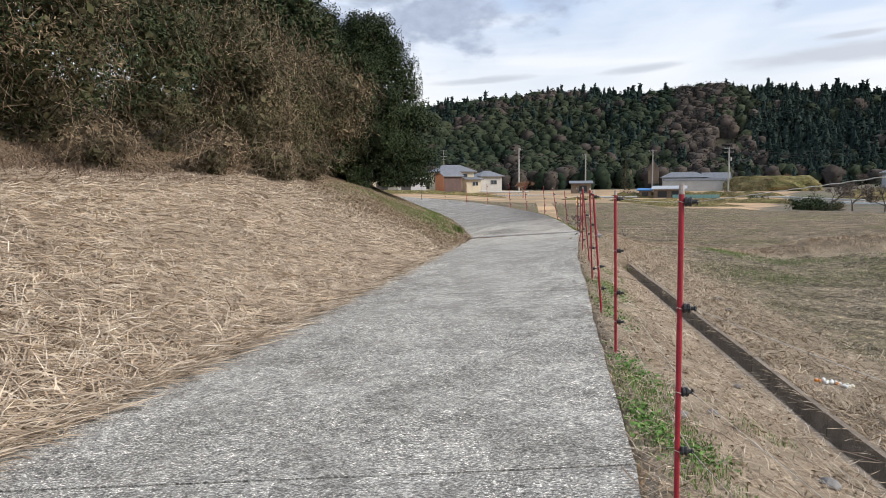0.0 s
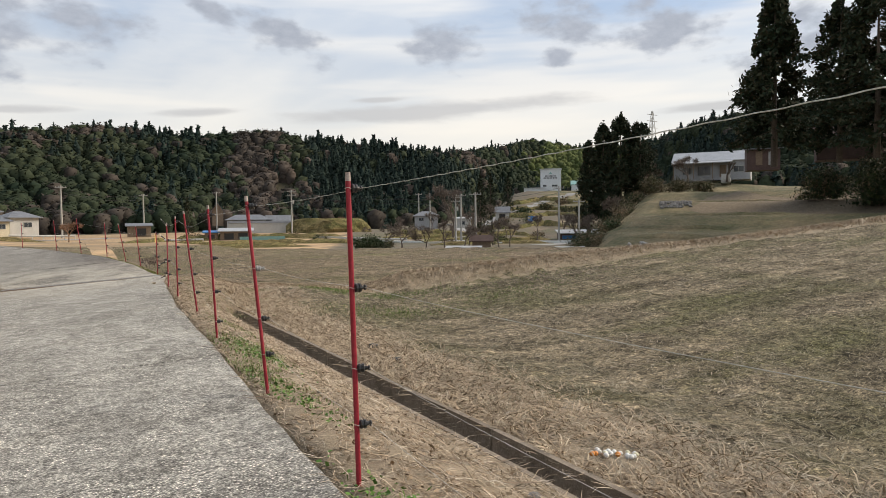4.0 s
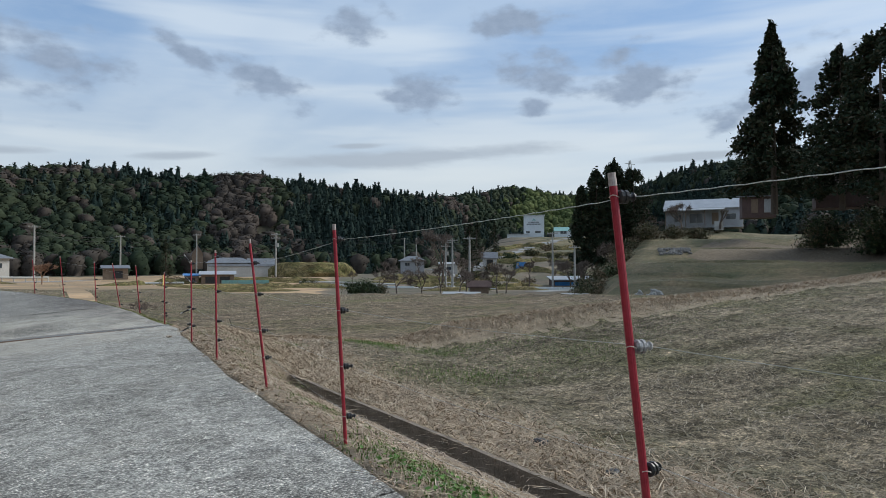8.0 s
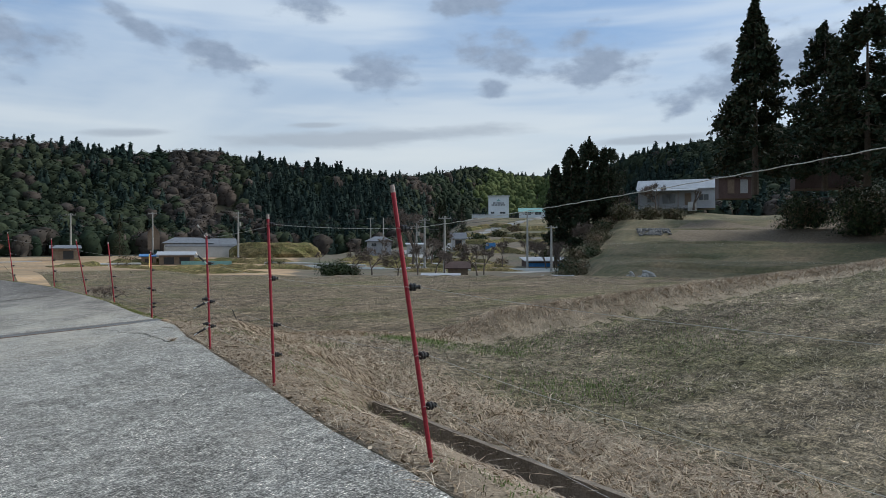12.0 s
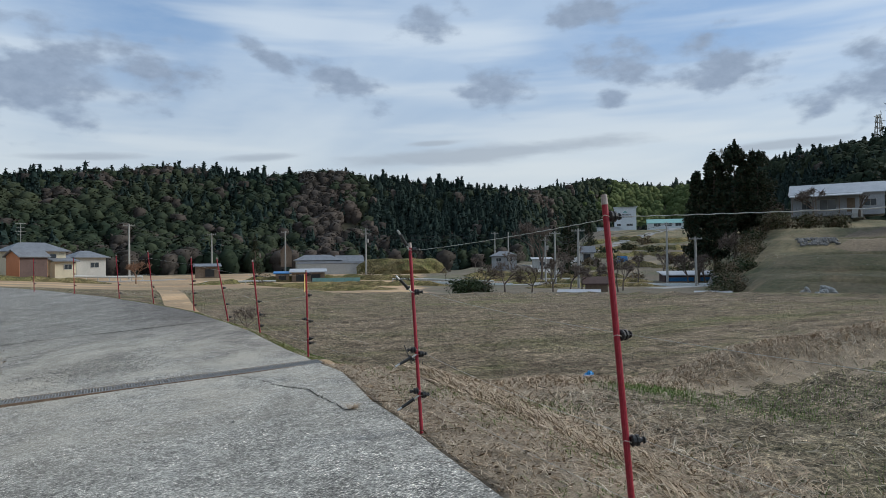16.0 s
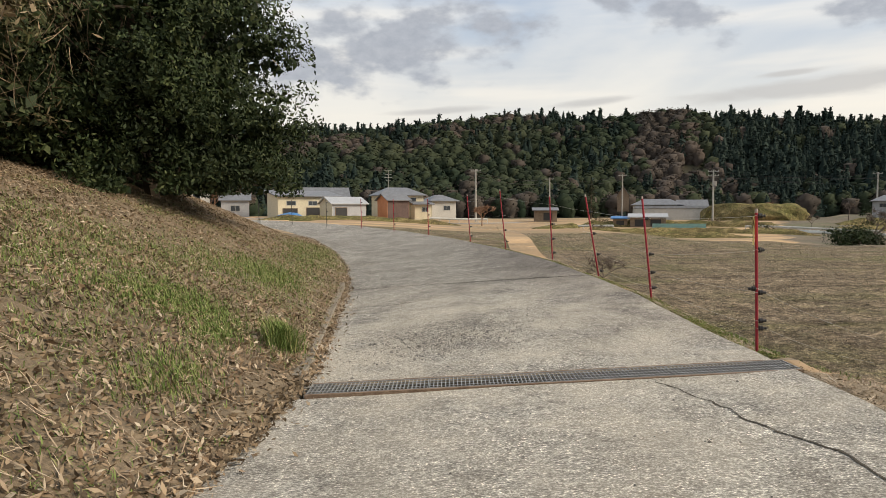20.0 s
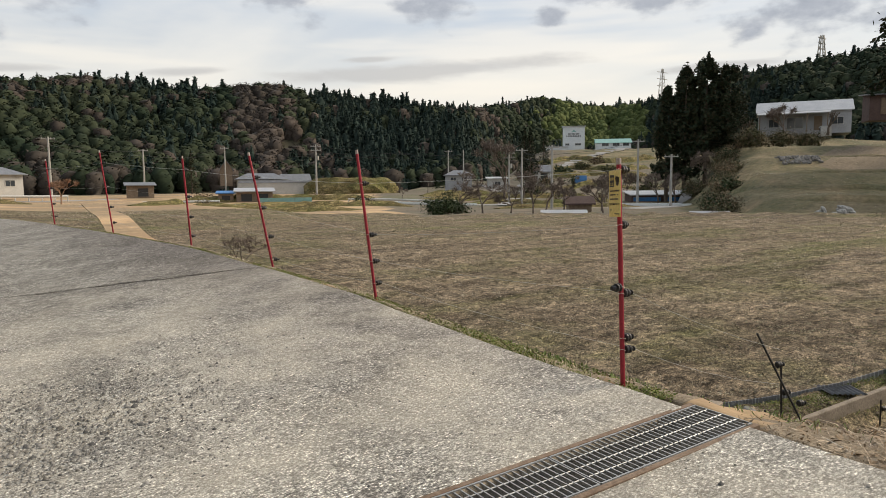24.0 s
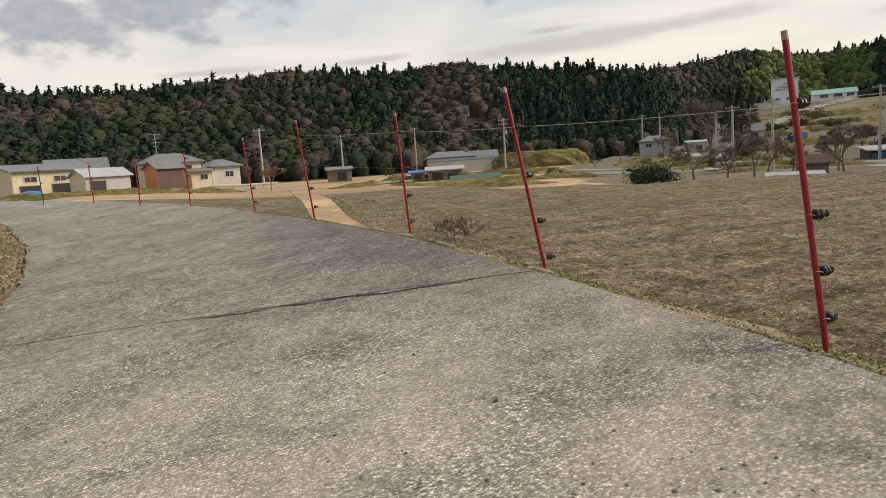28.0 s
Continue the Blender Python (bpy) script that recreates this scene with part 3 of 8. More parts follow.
def slab(y0, y1, thick=0.14, gap=0.012):
    """One cast slab between two joints; y0, y1: (left, right)."""
    n, k = 14, 12
    v, f = [], []
    for i in range(n + 1):
        for j in range(k + 1):
            s = j / k
            ya, yb = y0[0] + (y0[1] - y0[0]) * s + gap, y1[0] + (y1[1] - y1[0]) * s - gap
            y = ya + (yb - ya) * i / n
            xl, xr, zl, zr = lane(y)
            x = xl + (xr - xl) * s
            if j in (0, k):
                x += 0.03 * noise.noise((y * 2.3, j, 0.5))
            v.append((x, y, zl + (zr - zl) * s + 0.012 * noise.noise((x * 0.6, y * 0.6, 0))))
    m = len(v)
    v += [(a, b_, c - thick) for a, b_, c in v]
    w = k + 1
    for i in range(n):
        for j in range(k):
            f.append((i * w + j, i * w + j + 1, (i + 1) * w + j + 1, (i + 1) * w + j))
    ring = [j for j in range(w)] + [i * w + k for i in range(1, n + 1)] + [n * w + j for j in range(k - 1, -1, -1)] + [i * w for i in range(n - 1, 0, -1)]
    for a, b_ in zip(ring, ring[1:] + ring[:1]):
        f.append((b_, a, a + m, b_ + m))
    return v, f


for q0, q1 in zip(JOINTS[:-1], JOINTS[1:]):
    if q1[0] == 24.33:
        q1 = (24.165, 23.885)
    if q0[0] == 24.33:
        q0 = (24.495, 24.215)
    v, f = slab(q0, q1)
    link("slab", v, f, M_CONC, parent=road)

# soil-filled cracks
M_CRACK = mottled("crack_soil_bed_shade", (0.03, 0.026, 0.02), (0.08, 0.065, 0.045), 12, 80, 0.95, bumps=0.3)


def crack(pts, w, seed):
    r = random.Random(seed)
    v, f, fine = [], [], []
    for (x0, y0), (x1, y1) in zip(pts[:-1], pts[1:]):
        n = max(3, int(math.hypot(x1 - x0, y1 - y0) / 0.06))
        fine += [(x0 + (x1 - x0) * i / n, y0 + (y1 - y0) * i / n) for i in range(n)]
    for i, (x, y) in enumerate(fine):
        x, y = x + 0.07 * noise.noise((x * 3, y * 3, seed)) + r.uniform(-0.022, 0.022), y + 0.05 * noise.noise((x * 3, y * 3, seed + 7)) + r.uniform(-0.014, 0.014)
        ww = w * r.uniform(0.3, 1.2) * min(1, i / 5, (len(fine) - 1 - i) / 5 + 0.1)
        z = float(lane_z(x, y)) + 0.012 * noise.noise((x * 0.6, y * 0.6, 0)) + 0.003
        v += [(x - ww, y - ww * 0.5, z), (x + ww, y + ww * 0.5, z)]
        if i:
            f.append((2 * i - 2, 2 * i - 1, 2 * i + 1, 2 * i))
    return link("crack", v, f, M_CRACK, parent=road)


crack([(3.62, 24.0), (3.75, 23.2), (3.9, 22.3), (3.92, 21.5), (3.8, 20.9), (4.0, 20.6)], 0.011, 1)
crack([(3.9, 21.4), (4.1, 21.2)], 0.006, 2)
crack([(1.9, 10.72), (2.25, 10.6)], 0.03, 3)
crack([(0.85, 29.2), (1.5, 29.05), (2.2, 29.2)], 0.02, 4)
crack([(-2.4, 7.0), (-1.5, 6.95), (-0.4, 6.9)], 0.006, 5)
crack([(0.5, 17.3), (1.6, 17.33), (3.3, 17.32)], 0.008, 6)
crack([(2.4, 31.0), (3.4, 30.48), (4.6, 29.85)], 0.028, 7)

# ---- electric fence poles ----
M_RED = mottled("red_paint", (0.28, 0.012, 0.025), (0.36, 0.02, 0.04), 6, 60, 0.45, bumps=0.1, dist=0.002)
M_KNOB = mottled("black_plastic", (0.012, 0.012, 0.013), (0.03, 0.03, 0.03), 10, 80, 0.4, bumps=0.05, dist=0.002)
M_CAP = mottled("bare_steel", (0.30, 0.22, 0.19), (0.5, 0.45, 0.42), 20, 90, 0.55, bumps=0.1, dist=0.002)
POLES = [  # base x, base y, lean x, lean y, height
    (1.17, 3.31, 0.0, 0.03, 1.66), (1.70, 6.62, -0.02, 0.03, 1.61), (2.07, 8.80, -0.11, 0.12, 1.59), (2.61, 11.85, -0.04, 0.12, 1.60),
    (3.12, 14.44, -0.12, 0.24, 1.60), (3.51, 17.14, 0.04, 0.21, 1.55), (3.96, 19.70, 0.07, 0.30, 1.44), (4.88, 24.69, -0.01, 0.05, 1.26),
    (5.03, 27.60, -0.11, 0.13, 1.34), (5.06, 30.02, -0.24, 0.10, 1.38), (4.88, 32.72, -0.07, 0.06, 1.37), (4.44, 36.03, -0.17, 0.03, 1.52), (3.86, 39.10, -0.11, 0.01, 1.41)]


# ---- wooded hills: tree crowns as one thing ----
def wood_mat(name, dark, light):
    """Crowns that differ tree by tree, with leafy mottling and a slow drift over the slope."""
    m, N, L, b = material(name, 0.95)
    g = N.new("ShaderNodeAttribute")
    g.attribute_name = "tone"
    c = ramp(N, L, g.outputs["Fac"], [(0.0, dark), (0.6, tuple((p + q) / 2 for p, q in zip(dark, light))), (1.0, light)])
    c = blend(N, L, 0.35, c, ramp(N, L, tex(N, L, 0.02, 4, 0.6), [(0.40, dark), (0.64, (light[0] * 1.12, light[1], light[2]))]))
    f = tex(N, L, 0.9, 5, 0.75)
    c = blend(N, L, 0.6, c, ramp(N, L, f, [(0.34, (0.6, 0.6, 0.6)), (0.5, (0.98, 0.98, 0.98)), (0.66, (1.4, 1.4, 1.35))]), "MULTIPLY")
    L.new(c, b.inputs["Base Color"])
    b.inputs["Specular IOR Level"].default_value = 0.1
    return m


M_CROWN = wood_mat("conifer_crowns", (0.015, 0.028, 0.026), (0.048, 0.072, 0.058))
M_BROWN = wood_mat("bare_crowns", (0.050, 0.044, 0.039), (0.102, 0.088, 0.076))
rng = np.random.default_rng(11)


def crowns(name, pos, hgt, wid, kind, rng, mat, tufts):
    """A crown per tree: a slim closed core and many small leafy tufts round it; tone: one value for each tree, varied a little by tuft."""
    n, k = len(pos), 5
    if kind == "cone":
        prof_f, prof_q, core = [0.0, 0.12, 0.45, 0.8, 1.0], [0.75, 1.0, 0.62, 0.22, 0.02], 0.86
    elif kind == "dome":
        prof_f, prof_q, core = [0.0, 0.25, 0.55, 0.85, 1.0], [0.7, 1.0, 0.95, 0.6, 0.12], 0.92
    else:
        prof_f, prof_q, core = [0.0, 0.3, 0.6, 0.88, 1.0], [0.6, 0.9, 1.0, 0.75, 0.3], 0.85
    tone = rng.uniform(0.1, 0.9, n) ** 1.2
    rings = [(f, np.interp(f, prof_f, prof_q) * core) for f in (0.0, 0.3, 0.62, 0.86)]
    v = []
    a0 = rng.uniform(0, 6.283, n)
    for f, q in rings:
        for i in range(k):
            a = a0 + 6.283 * (i + rng.uniform(-0.3, 0.3, n)) / k + f * 2
            r0 = wid * q * (1 + rng.uniform(-0.25, 0.25, n))
            v.append(np.stack([pos[:, 0] + r0 * np.cos(a), pos[:, 1] + r0 * np.sin(a), pos[:, 2] + hgt * (f + rng.uniform(-0.06, 0.06, n))], -1))
    v.append(pos + np.stack([0 * hgt, 0 * hgt, hgt * (1.06 if kind == "cone" else 0.95)], -1))
    verts = np.stack(v, 1)
    m = verts.shape[1]
    tri = []
    for r_ in range(3):
        for i in range(k):
            p0, p1, p2, p3 = r_ * k + i, r_ * k + (i + 1) % k, (r_ + 1) * k + (i + 1) % k, (r_ + 1) * k + i
            tri += [(p0, p1, p2), (p0, p2, p3)]
    tri += [(3 * k + i, 3 * k + (i + 1) % k, m - 1) for i in range(k)]
    idx = (np.arange(n)[:, None, None] * m + np.array(tri)[None]).reshape(-1)
    f = rng.uniform(0.08, 1.0, (n, tufts)) ** 0.85
    a = rng.uniform(0, 6.283, (n, tufts))
    q = np.interp(f, prof_f, prof_q) * rng.uniform(0.84, 1.12, (n, tufts))
    r0 = wid[:, None] * q
    out = np.stack([np.cos(a), np.sin(a), np.zeros_like(a)], -1)
    across = np.stack([-np.sin(a), np.cos(a), np.zeros_like(a)], -1)
    mid = pos[:, None, :] + out * r0[..., None]
    mid[..., 2] += hgt[:, None] * f
    size = (wid[:, None] * (rng.uniform(0.15, 0.30, (n, tufts)) if kind == "cone" else rng.uniform(0.09, 0.18, (n, tufts))))[..., None]
    up = np.zeros_like(out)
    up[..., 2] = 1
    fall = {"cone": -0.45, "dome": 0.55, "bare": 0.9}[kind]
    wide = {"cone": 0.85, "dome": 0.65, "bare": 0.45}[kind]
    jit = lambda: rng.normal(0, 0.28, out.shape)
    p0 = mid - out * size * 0.6 + (across * wide + up * 0.25 + jit()) * size
    p1 = mid - out * size * 0.6 - (across * wide - up * 0.25 + jit()) * size
    p2 = mid + (out * 0.75 + up * fall + jit()) * size
    spray = np.stack([p0, p1, p2], 2).reshape(-1, 3)
    idx = np.concatenate([idx, n * m + np.arange(len(spray))])
    allv = np.concatenate([verts.reshape(-1, 3), spray])
    tv = np.concatenate([np.repeat(tone * 0.85, m), np.repeat(np.clip(tone[:, None] + rng.normal(0, 0.2, (n, tufts)), 0, 1).reshape(-1), 3)])
    me = bpy.data.meshes.new(name)
    me.vertices.add(len(allv))
    me.vertices.foreach_set("co", allv.reshape(-1).astype(np.float32))
    me.loops.add(len(idx))
    me.loops.foreach_set("vertex_index", idx.astype(np.int32))
    me.polygons.add(len(idx) // 3)
    me.polygons.foreach_set("loop_start", np.arange(0, len(idx), 3, dtype=np.int32))
    me.attributes.new("tone", "FLOAT", "POINT").data.foreach_set("value", tv.astype(np.float32))
    me.materials.append(mat)
    me.update(calc_edges=True)
    return new(name, me)


def scatter_hill(n, b0, b1, seed):
    r = np.random.default_rng(seed)
    b_ = r.uniform(b0, b1, n)
    foot, ridge = np.interp(b_, RIDGE_B, FOOT_D), np.interp(b_, RIDGE_B, RIDGE_D)
    rad = foot + (ridge * 1.01 - foot) * r.uniform(0, 1, n) ** 0.8
    x, y = 2 + rad * np.sin(np.radians(b_)), 15 + rad * np.cos(np.radians(b_))
    return np.stack([x, y, ground_z(x, y) - 0.5], -1), b_, rad


M_BROAD = wood_mat("broadleaf_crowns", (0.017, 0.029, 0.019), (0.064, 0.077, 0.044))
M_BAMBOO = wood_mat("bamboo_crowns", (0.055, 0.078, 0.028), (0.13, 0.155, 0.062))
pos, pb, pr = scatter_hill(9400, -25, 80, 3)
nz = np.array([noise.noise((p[0] * 0.028, p[1] * 0.028, 2.0)) + 0.5 * noise.noise((p[0] * 0.07, p[1] * 0.07, 4.0)) for p in pos])
nk = np.array([noise.noise((p[0] * 0.02 + 9, p[1] * 0.02, 5.0)) for p in pos]) + rng.normal(0, 0.22, len(pos))
pf = (pr - np.interp(pb, RIDGE_B, FOOT_D)) / (np.interp(pb, RIDGE_B, RIDGE_D) - np.interp(pb, RIDGE_B, FOOT_D))
dice = rng.uniform(0, 1, len(pos))
brown = (nz > 0.30) & (dice < 0.6) & (pb < 42) | ((np.abs(pb - 21.8 + 2.0 * (pf - 0.5)) < 2.1) & (pf > 0.25) & (dice < 0.85)) | ((pf < 0.1) & (dice < 0.3)) | (dice > 0.97)
clear = (np.abs(pb - 23.4) < 1.0) & (pf > 0.34) & (pf < 0.5)
bamboo = (pb + 2.2 * nk > 44.2) & (pb < 52) & (pr > 345) & (pf < 0.85)
kind_of = np.where(bamboo, 3, np.where(brown, 2, np.where((nk > np.where((pb > 25) & (pb < 40), -0.25, 0.14)) | (pf > 0.9) & (dice < 0.28), 0, 1)))
for k, name, kind, mat, label, tufts in ((0, "conifer_wood", "cone", M_CROWN, "dark green cedar and cypress forest on the hills", 52), (1, "broadleaf_wood", "dome", M_BROAD, "dull green evergreen woodland on the hills", 70), (2, "bare_wood", "bare", M_BROWN, "leafless brown woodland on the hills", 76), (3, "bamboo_grove", "dome", M_BAMBOO, "pale green bamboo grove on the far hill", 40)):
    sel = (kind_of == k) & ~clear
    p = pos[sel]
    h = 5.6 + 3.4 * rng.uniform(0, 1, len(p)) ** 2 + 2.2 * (rng.uniform(0, 1, len(p)) > 0.93) if kind == "cone" else rng.uniform(4.0, 7.6, len(p))
    w = h * (rng.uniform(0.26, 0.38, len(p)) if kind == "cone" else rng.uniform(0.37, 0.54, len(p)))
    tagged(crowns(name, p, h, w, kind, rng, mat, tufts), label, "forest", kind="stuff")


# ---- fence poles: insulators, caps, wires, sign ----
M_TIE = mottled("tie_wire", (0.55, 0.45, 0.40), (0.75, 0.68, 0.62), 20, 90, 0.4, 0.6, 0.0)
M_REEL = mottled("worn_white_plastic", (0.012, 0.012, 0.013), (0.55, 0.55, 0.54), 45, 80, 0.4, bumps=0.05)
KNOBS = {3: (0.12, 0.346, 0.60, 0.93), 4: (0.20, 0.38, 0.627, 0.84), 5: (0.17, 0.343, 0.616, 0.94), 6: (0.19, 0.40, 0.73, 0.96), 7: (0.16, 0.41, 0.71, 0.95),
         8: (0.10, 0.25, 0.43, 0.777), 9: (0.08, 0.28, 0.53, 0.79), 10: (0.13, 0.34, 0.56, 0.85)}


def knob_heights(k):
    """Insulators up a pole, as shares of its height."""
    return KNOBS.get(k, (0.20, 0.38, 0.635, 0.95) if k < 3 else (0.13, 0.32, 0.56, 0.85))


def knob_bm(r=0.024, n=0.05):
    """A ribbed drum insulator that points along +x, with its hook."""
    bm = bmesh.new()
    prof = [(0.012, 0.016), (0.018, r), (0.026, r), (0.028, r * 0.82), (0.034, r * 0.82), (0.036, r), (0.046, r), (0.05, 0.012), (0.066, 0.009), (0.07, 0.016), (0.078, 0.012)]
    seg = 10
    rings = [[bm.verts.new((x, rr * math.cos(6.2832 * i / seg), rr * math.sin(6.2832 * i / seg))) for i in range(seg)] for x, rr in prof]
    for a, c in zip(rings[:-1], rings[1:]):
        for i in range(seg):
            bm.faces.new((a[i], a[(i + 1) % seg], c[(i + 1) % seg], c[i]))
    bm.faces.new(rings[0][::-1])
    bm.faces.new(rings[-1])
    bmesh.ops.recalc_face_normals(bm, faces=bm.faces)
    return bm


def tie_bm():
    bm = bmesh.new()
    pts = [(0.017 * math.cos(a), 0.017 * math.sin(a), 0.004 * math.sin(2 * a)) for a in [6.2832 * i / 10 for i in range(11)]]
    for a, c in zip(pts[:-1], pts[1:]):
        rod(bm, a, c, 0.0018, seg=5)
    return bm


KNOB_ME = bpy.data.meshes.new("insulator")
_bm = knob_bm()
_bm.to_mesh(KNOB_ME)
_bm.free()
KNOB_ME.materials.append(M_KNOB)
REEL_ME = KNOB_ME.copy()
REEL_ME.materials.clear()
REEL_ME.materials.append(M_REEL)
TIE_ME = bpy.data.meshes.new("tie")
_bm = tie_bm()
_bm.to_mesh(TIE_ME)
_bm.free()
TIE_ME.materials.append(M_TIE)
hooks = [[], [], [], []]
SIGN_POLE = 7
for k, (bx, by, lx, ly, hh) in enumerate(POLES):
    z = float(ground_z(bx, by)) + 0.01
    label = "slim red steel electric fence pole with black insulators"
    if k == 2:
        label = "red steel fence pole with one white insulator"
    if k == SIGN_POLE:
        label = "red steel fence pole carrying the warning sign"
    p = thing("fence_pole", pose(bx, by, z), label, "fence pole", "electric fence poles")
    lean = Vector((lx, ly, hh))
    bm = bmesh.new()
    rod(bm, (0, 0, -0.12), lean * 0.975, 0.0135, seg=12)
    part("tube", bm, M_RED, p)
    bm = bmesh.new()
    rod(bm, lean * 0.972, lean, 0.0142, 0.0135, seg=12)
    part("cap", bm, M_CAP, p, "bare worn steel tip")
    n0 = Vector((np.interp(by + 0.5, YS, XR) - np.interp(by - 0.5, YS, XR), 1.0, 0)).normalized()
    out = Vector((n0.y, -n0.x, 0))
    turn = math.degrees(math.atan2(out.y, out.x))
    for j, share in enumerate(knob_heights(k)):
        at = lean * share
        spots = [(turn + 14 * math.sin(k * 3.3 + j * 1.7), at)]
        if k in (6, SIGN_POLE) and j < 2:
            spots.append((turn, at + Vector((0, 0, 0.065))) if k == SIGN_POLE and j == 0 else (turn + 180, at + Vector((0, 0, 0.035))))
        for sd, a in spots:
            ob = new("insulator", REEL_ME if (k == 2 and j == 2) else KNOB_ME)
            ob.parent = p
            ob.matrix_basis = pose(*a, 0, 0, sd)
            ti = new("tie", TIE_ME)
            ti.parent = ob
            ti.matrix_basis = pose(0, 0, 0)
        d = pose(0, 0, 0, 0, 0, spots[0][0]) @ Vector((0.068, 0, 0))
        hooks[j].append(Vector((bx, by, z)) + at + d)


def cable(name, pts, radius, mat, label, category, sag=0.02, twist=0.0, parent=None):
    cu = bpy.data.curves.new(name, "CURVE")
    cu.dimensions, cu.bevel_depth, cu.bevel_resolution = "3D", radius, 1
    fine = []
    for a, c in zip(pts[:-1], pts[1:]):
        L_ = (c - a).length
        n = max(4, int(L_ * (40 if twist else 3)))
        for i in range(n):
            s = i / n
            q = a.lerp(c, s) - Vector((0, 0, sag * 4 * s * (1 - s)))
            fine.append(q)
    fine.append(pts[-1])
    sp = cu.splines.new("POLY")
    sp.points.add(len(fine) - 1)
    for i, q in enumerate(fine):
        if twist:
            q = q + Vector((twist * math.cos(i * 1.3), 0, twist * math.sin(i * 1.3)))
        sp.points[i].co = (*q, 1)
    cu.materials.append(mat)
    ob = new(name, cu)
    me = bpy.data.meshes.new_from_object(ob.evaluated_get(bpy.context.evaluated_depsgraph_get()))
    bpy.data.objects.remove(ob)
    ob = new(name, me)
    if parent:
        ob.parent = parent
    elif label:
        tagged(ob, label, category)
    return ob


M_ROPE = mottled("braided_rope", (0.45, 0.45, 0.42), (0.72, 0.72, 0.68), 120, 400, 0.6, bumps=0.2, dist=0.001)
STAKE = Vector((5.62, 24.15, -0.42))
for j in range(4):
    runs = [[Vector((0.95, -1.6, hooks[j][0].z + 0.38))] + hooks[j][:7], hooks[j][7:]]
    if j < 2:
        runs.append([hooks[j][7], STAKE + Vector((0.0, 0.05, 0.25 + 0.2 * j))])
    for run in runs:
        tagged(cable("fence_wire", run, 0.0016 if j == 3 else 0.0009, M_ROPE, "", "", sag=0.012 + 0.008 * (3 - j), twist=0.0011 if j == 3 else 0), "thin pale braided electric fence wire strung between poles", "fence wire", "electric fence wires")
# gate handles hooked back on the seventh pole
M_SPRING = mottled("gate_spring", (0.45, 0.45, 0.44), (0.65, 0.65, 0.63), 30, 90, 0.35, 0.8, 0.1, 0.002)
gx0, gy0, glx, gly, ghh = POLES[6]
gz0 = float(ground_z(gx0, gy0)) + 0.01
for j, share in enumerate(knob_heights(6)):
    at = Vector((gx0, gy0, gz0)) + Vector((glx, gly, ghh)) * share
    gh = thing("gate_handle", Matrix.Translation(at) @ pose(-0.015, -0.01, 0.0, 0, (28, 22, -40, -50)[j], 175 + 8 * j), "black plastic gate handle with a steel spring hooked on the pole", "gate handle", "fence gate handles")
    bm = bmesh.new()
    rod(bm, (0.0, 0, 0), (0.05, 0, 0), 0.006, seg=8)
    part("hook", bm, M_SPRING, gh)
    bm = bmesh.new()
    rod(bm, (0.05, 0, 0), (0.055, 0, 0), 0.02, 0.02, 10)
    rod(bm, (0.055, 0, 0), (0.16, 0, 0), 0.013, 0.011, 10)
    part("grip", bm, M_KNOB, gh)
    bm = bmesh.new()
    rod(bm, (0.16, 0, 0), (0.20, 0, 0), 0.008, seg=8)
    part("spring", bm, M_SPRING, gh)

# far poles of the same fence, round the bend
for bx, by in ((2.75, 42.4), (1.55, 45.2), (0.15, 48.2), (-1.6, 50.9), (-3.6, 53.6), (-5.8, 56.4)):
    z = float(ground_z(bx, by))
    p = thing("fence_pole", pose(bx, by, z), "slim weathered steel electric fence pole beyond the bend", "fence pole", "electric fence poles")
    bm = bmesh.new()
    rod(bm, (0, 0, -0.1), (-0.03, 0, 1.25), 0.0135, seg=8)
    part("tube", bm, M_RED if by < 49 else M_KNOB, p)
    for h in (0.3, 0.7, 1.1):
        ob = new("insulator", KNOB_ME)
        ob.parent = p
        ob.matrix_basis = pose(-0.03 * h, 0, h)

# ---- warning sign ----
M_YEL = mottled("sign_yellow", (0.78, 0.56, 0.17), (0.86, 0.66, 0.25), 8, 60, 0.45, bumps=0.05)
M_INK = mottled("sign_ink", (0.03, 0.018, 0.012), (0.05, 0.03, 0.02), 10, 60, 0.5, bumps=0.0)
bx, by, lx, ly, hh = POLES[SIGN_POLE]
zb = float(ground_z(bx, by))
top = Vector((bx, by, zb + 0.01)) + Vector((lx, ly, hh)) * 0.93
to_cam = Vector((math.cos(radians(155)), math.sin(radians(155)), 0))
sa = 245.0
sign = thing("warning_sign", pose(top.x + to_cam.x * 0.022, top.y + to_cam.y * 0.022, top.z - 0.105, 0, -2, sa) @ Matrix.Diagonal((1.25, 1, 0.82, 1)), "yellow electric fence warning board tied to a pole", "sign")
bm = bmesh.new()
box(bm, -0.056, 0.056, -0.0015, 0.0015, -0.155, 0.155, 0.001)
part("board", bm, M_YEL, sign)
SIGN_W = 0.112


def ink(x0, x1, z0, z1, name="bar", mat=None, y=-0.0028):
    bm = bmesh.new()
    box(bm, x0, x1, y, y + 0.0008, z0, z1)
    return part(name, bm, mat or M_INK, sign)


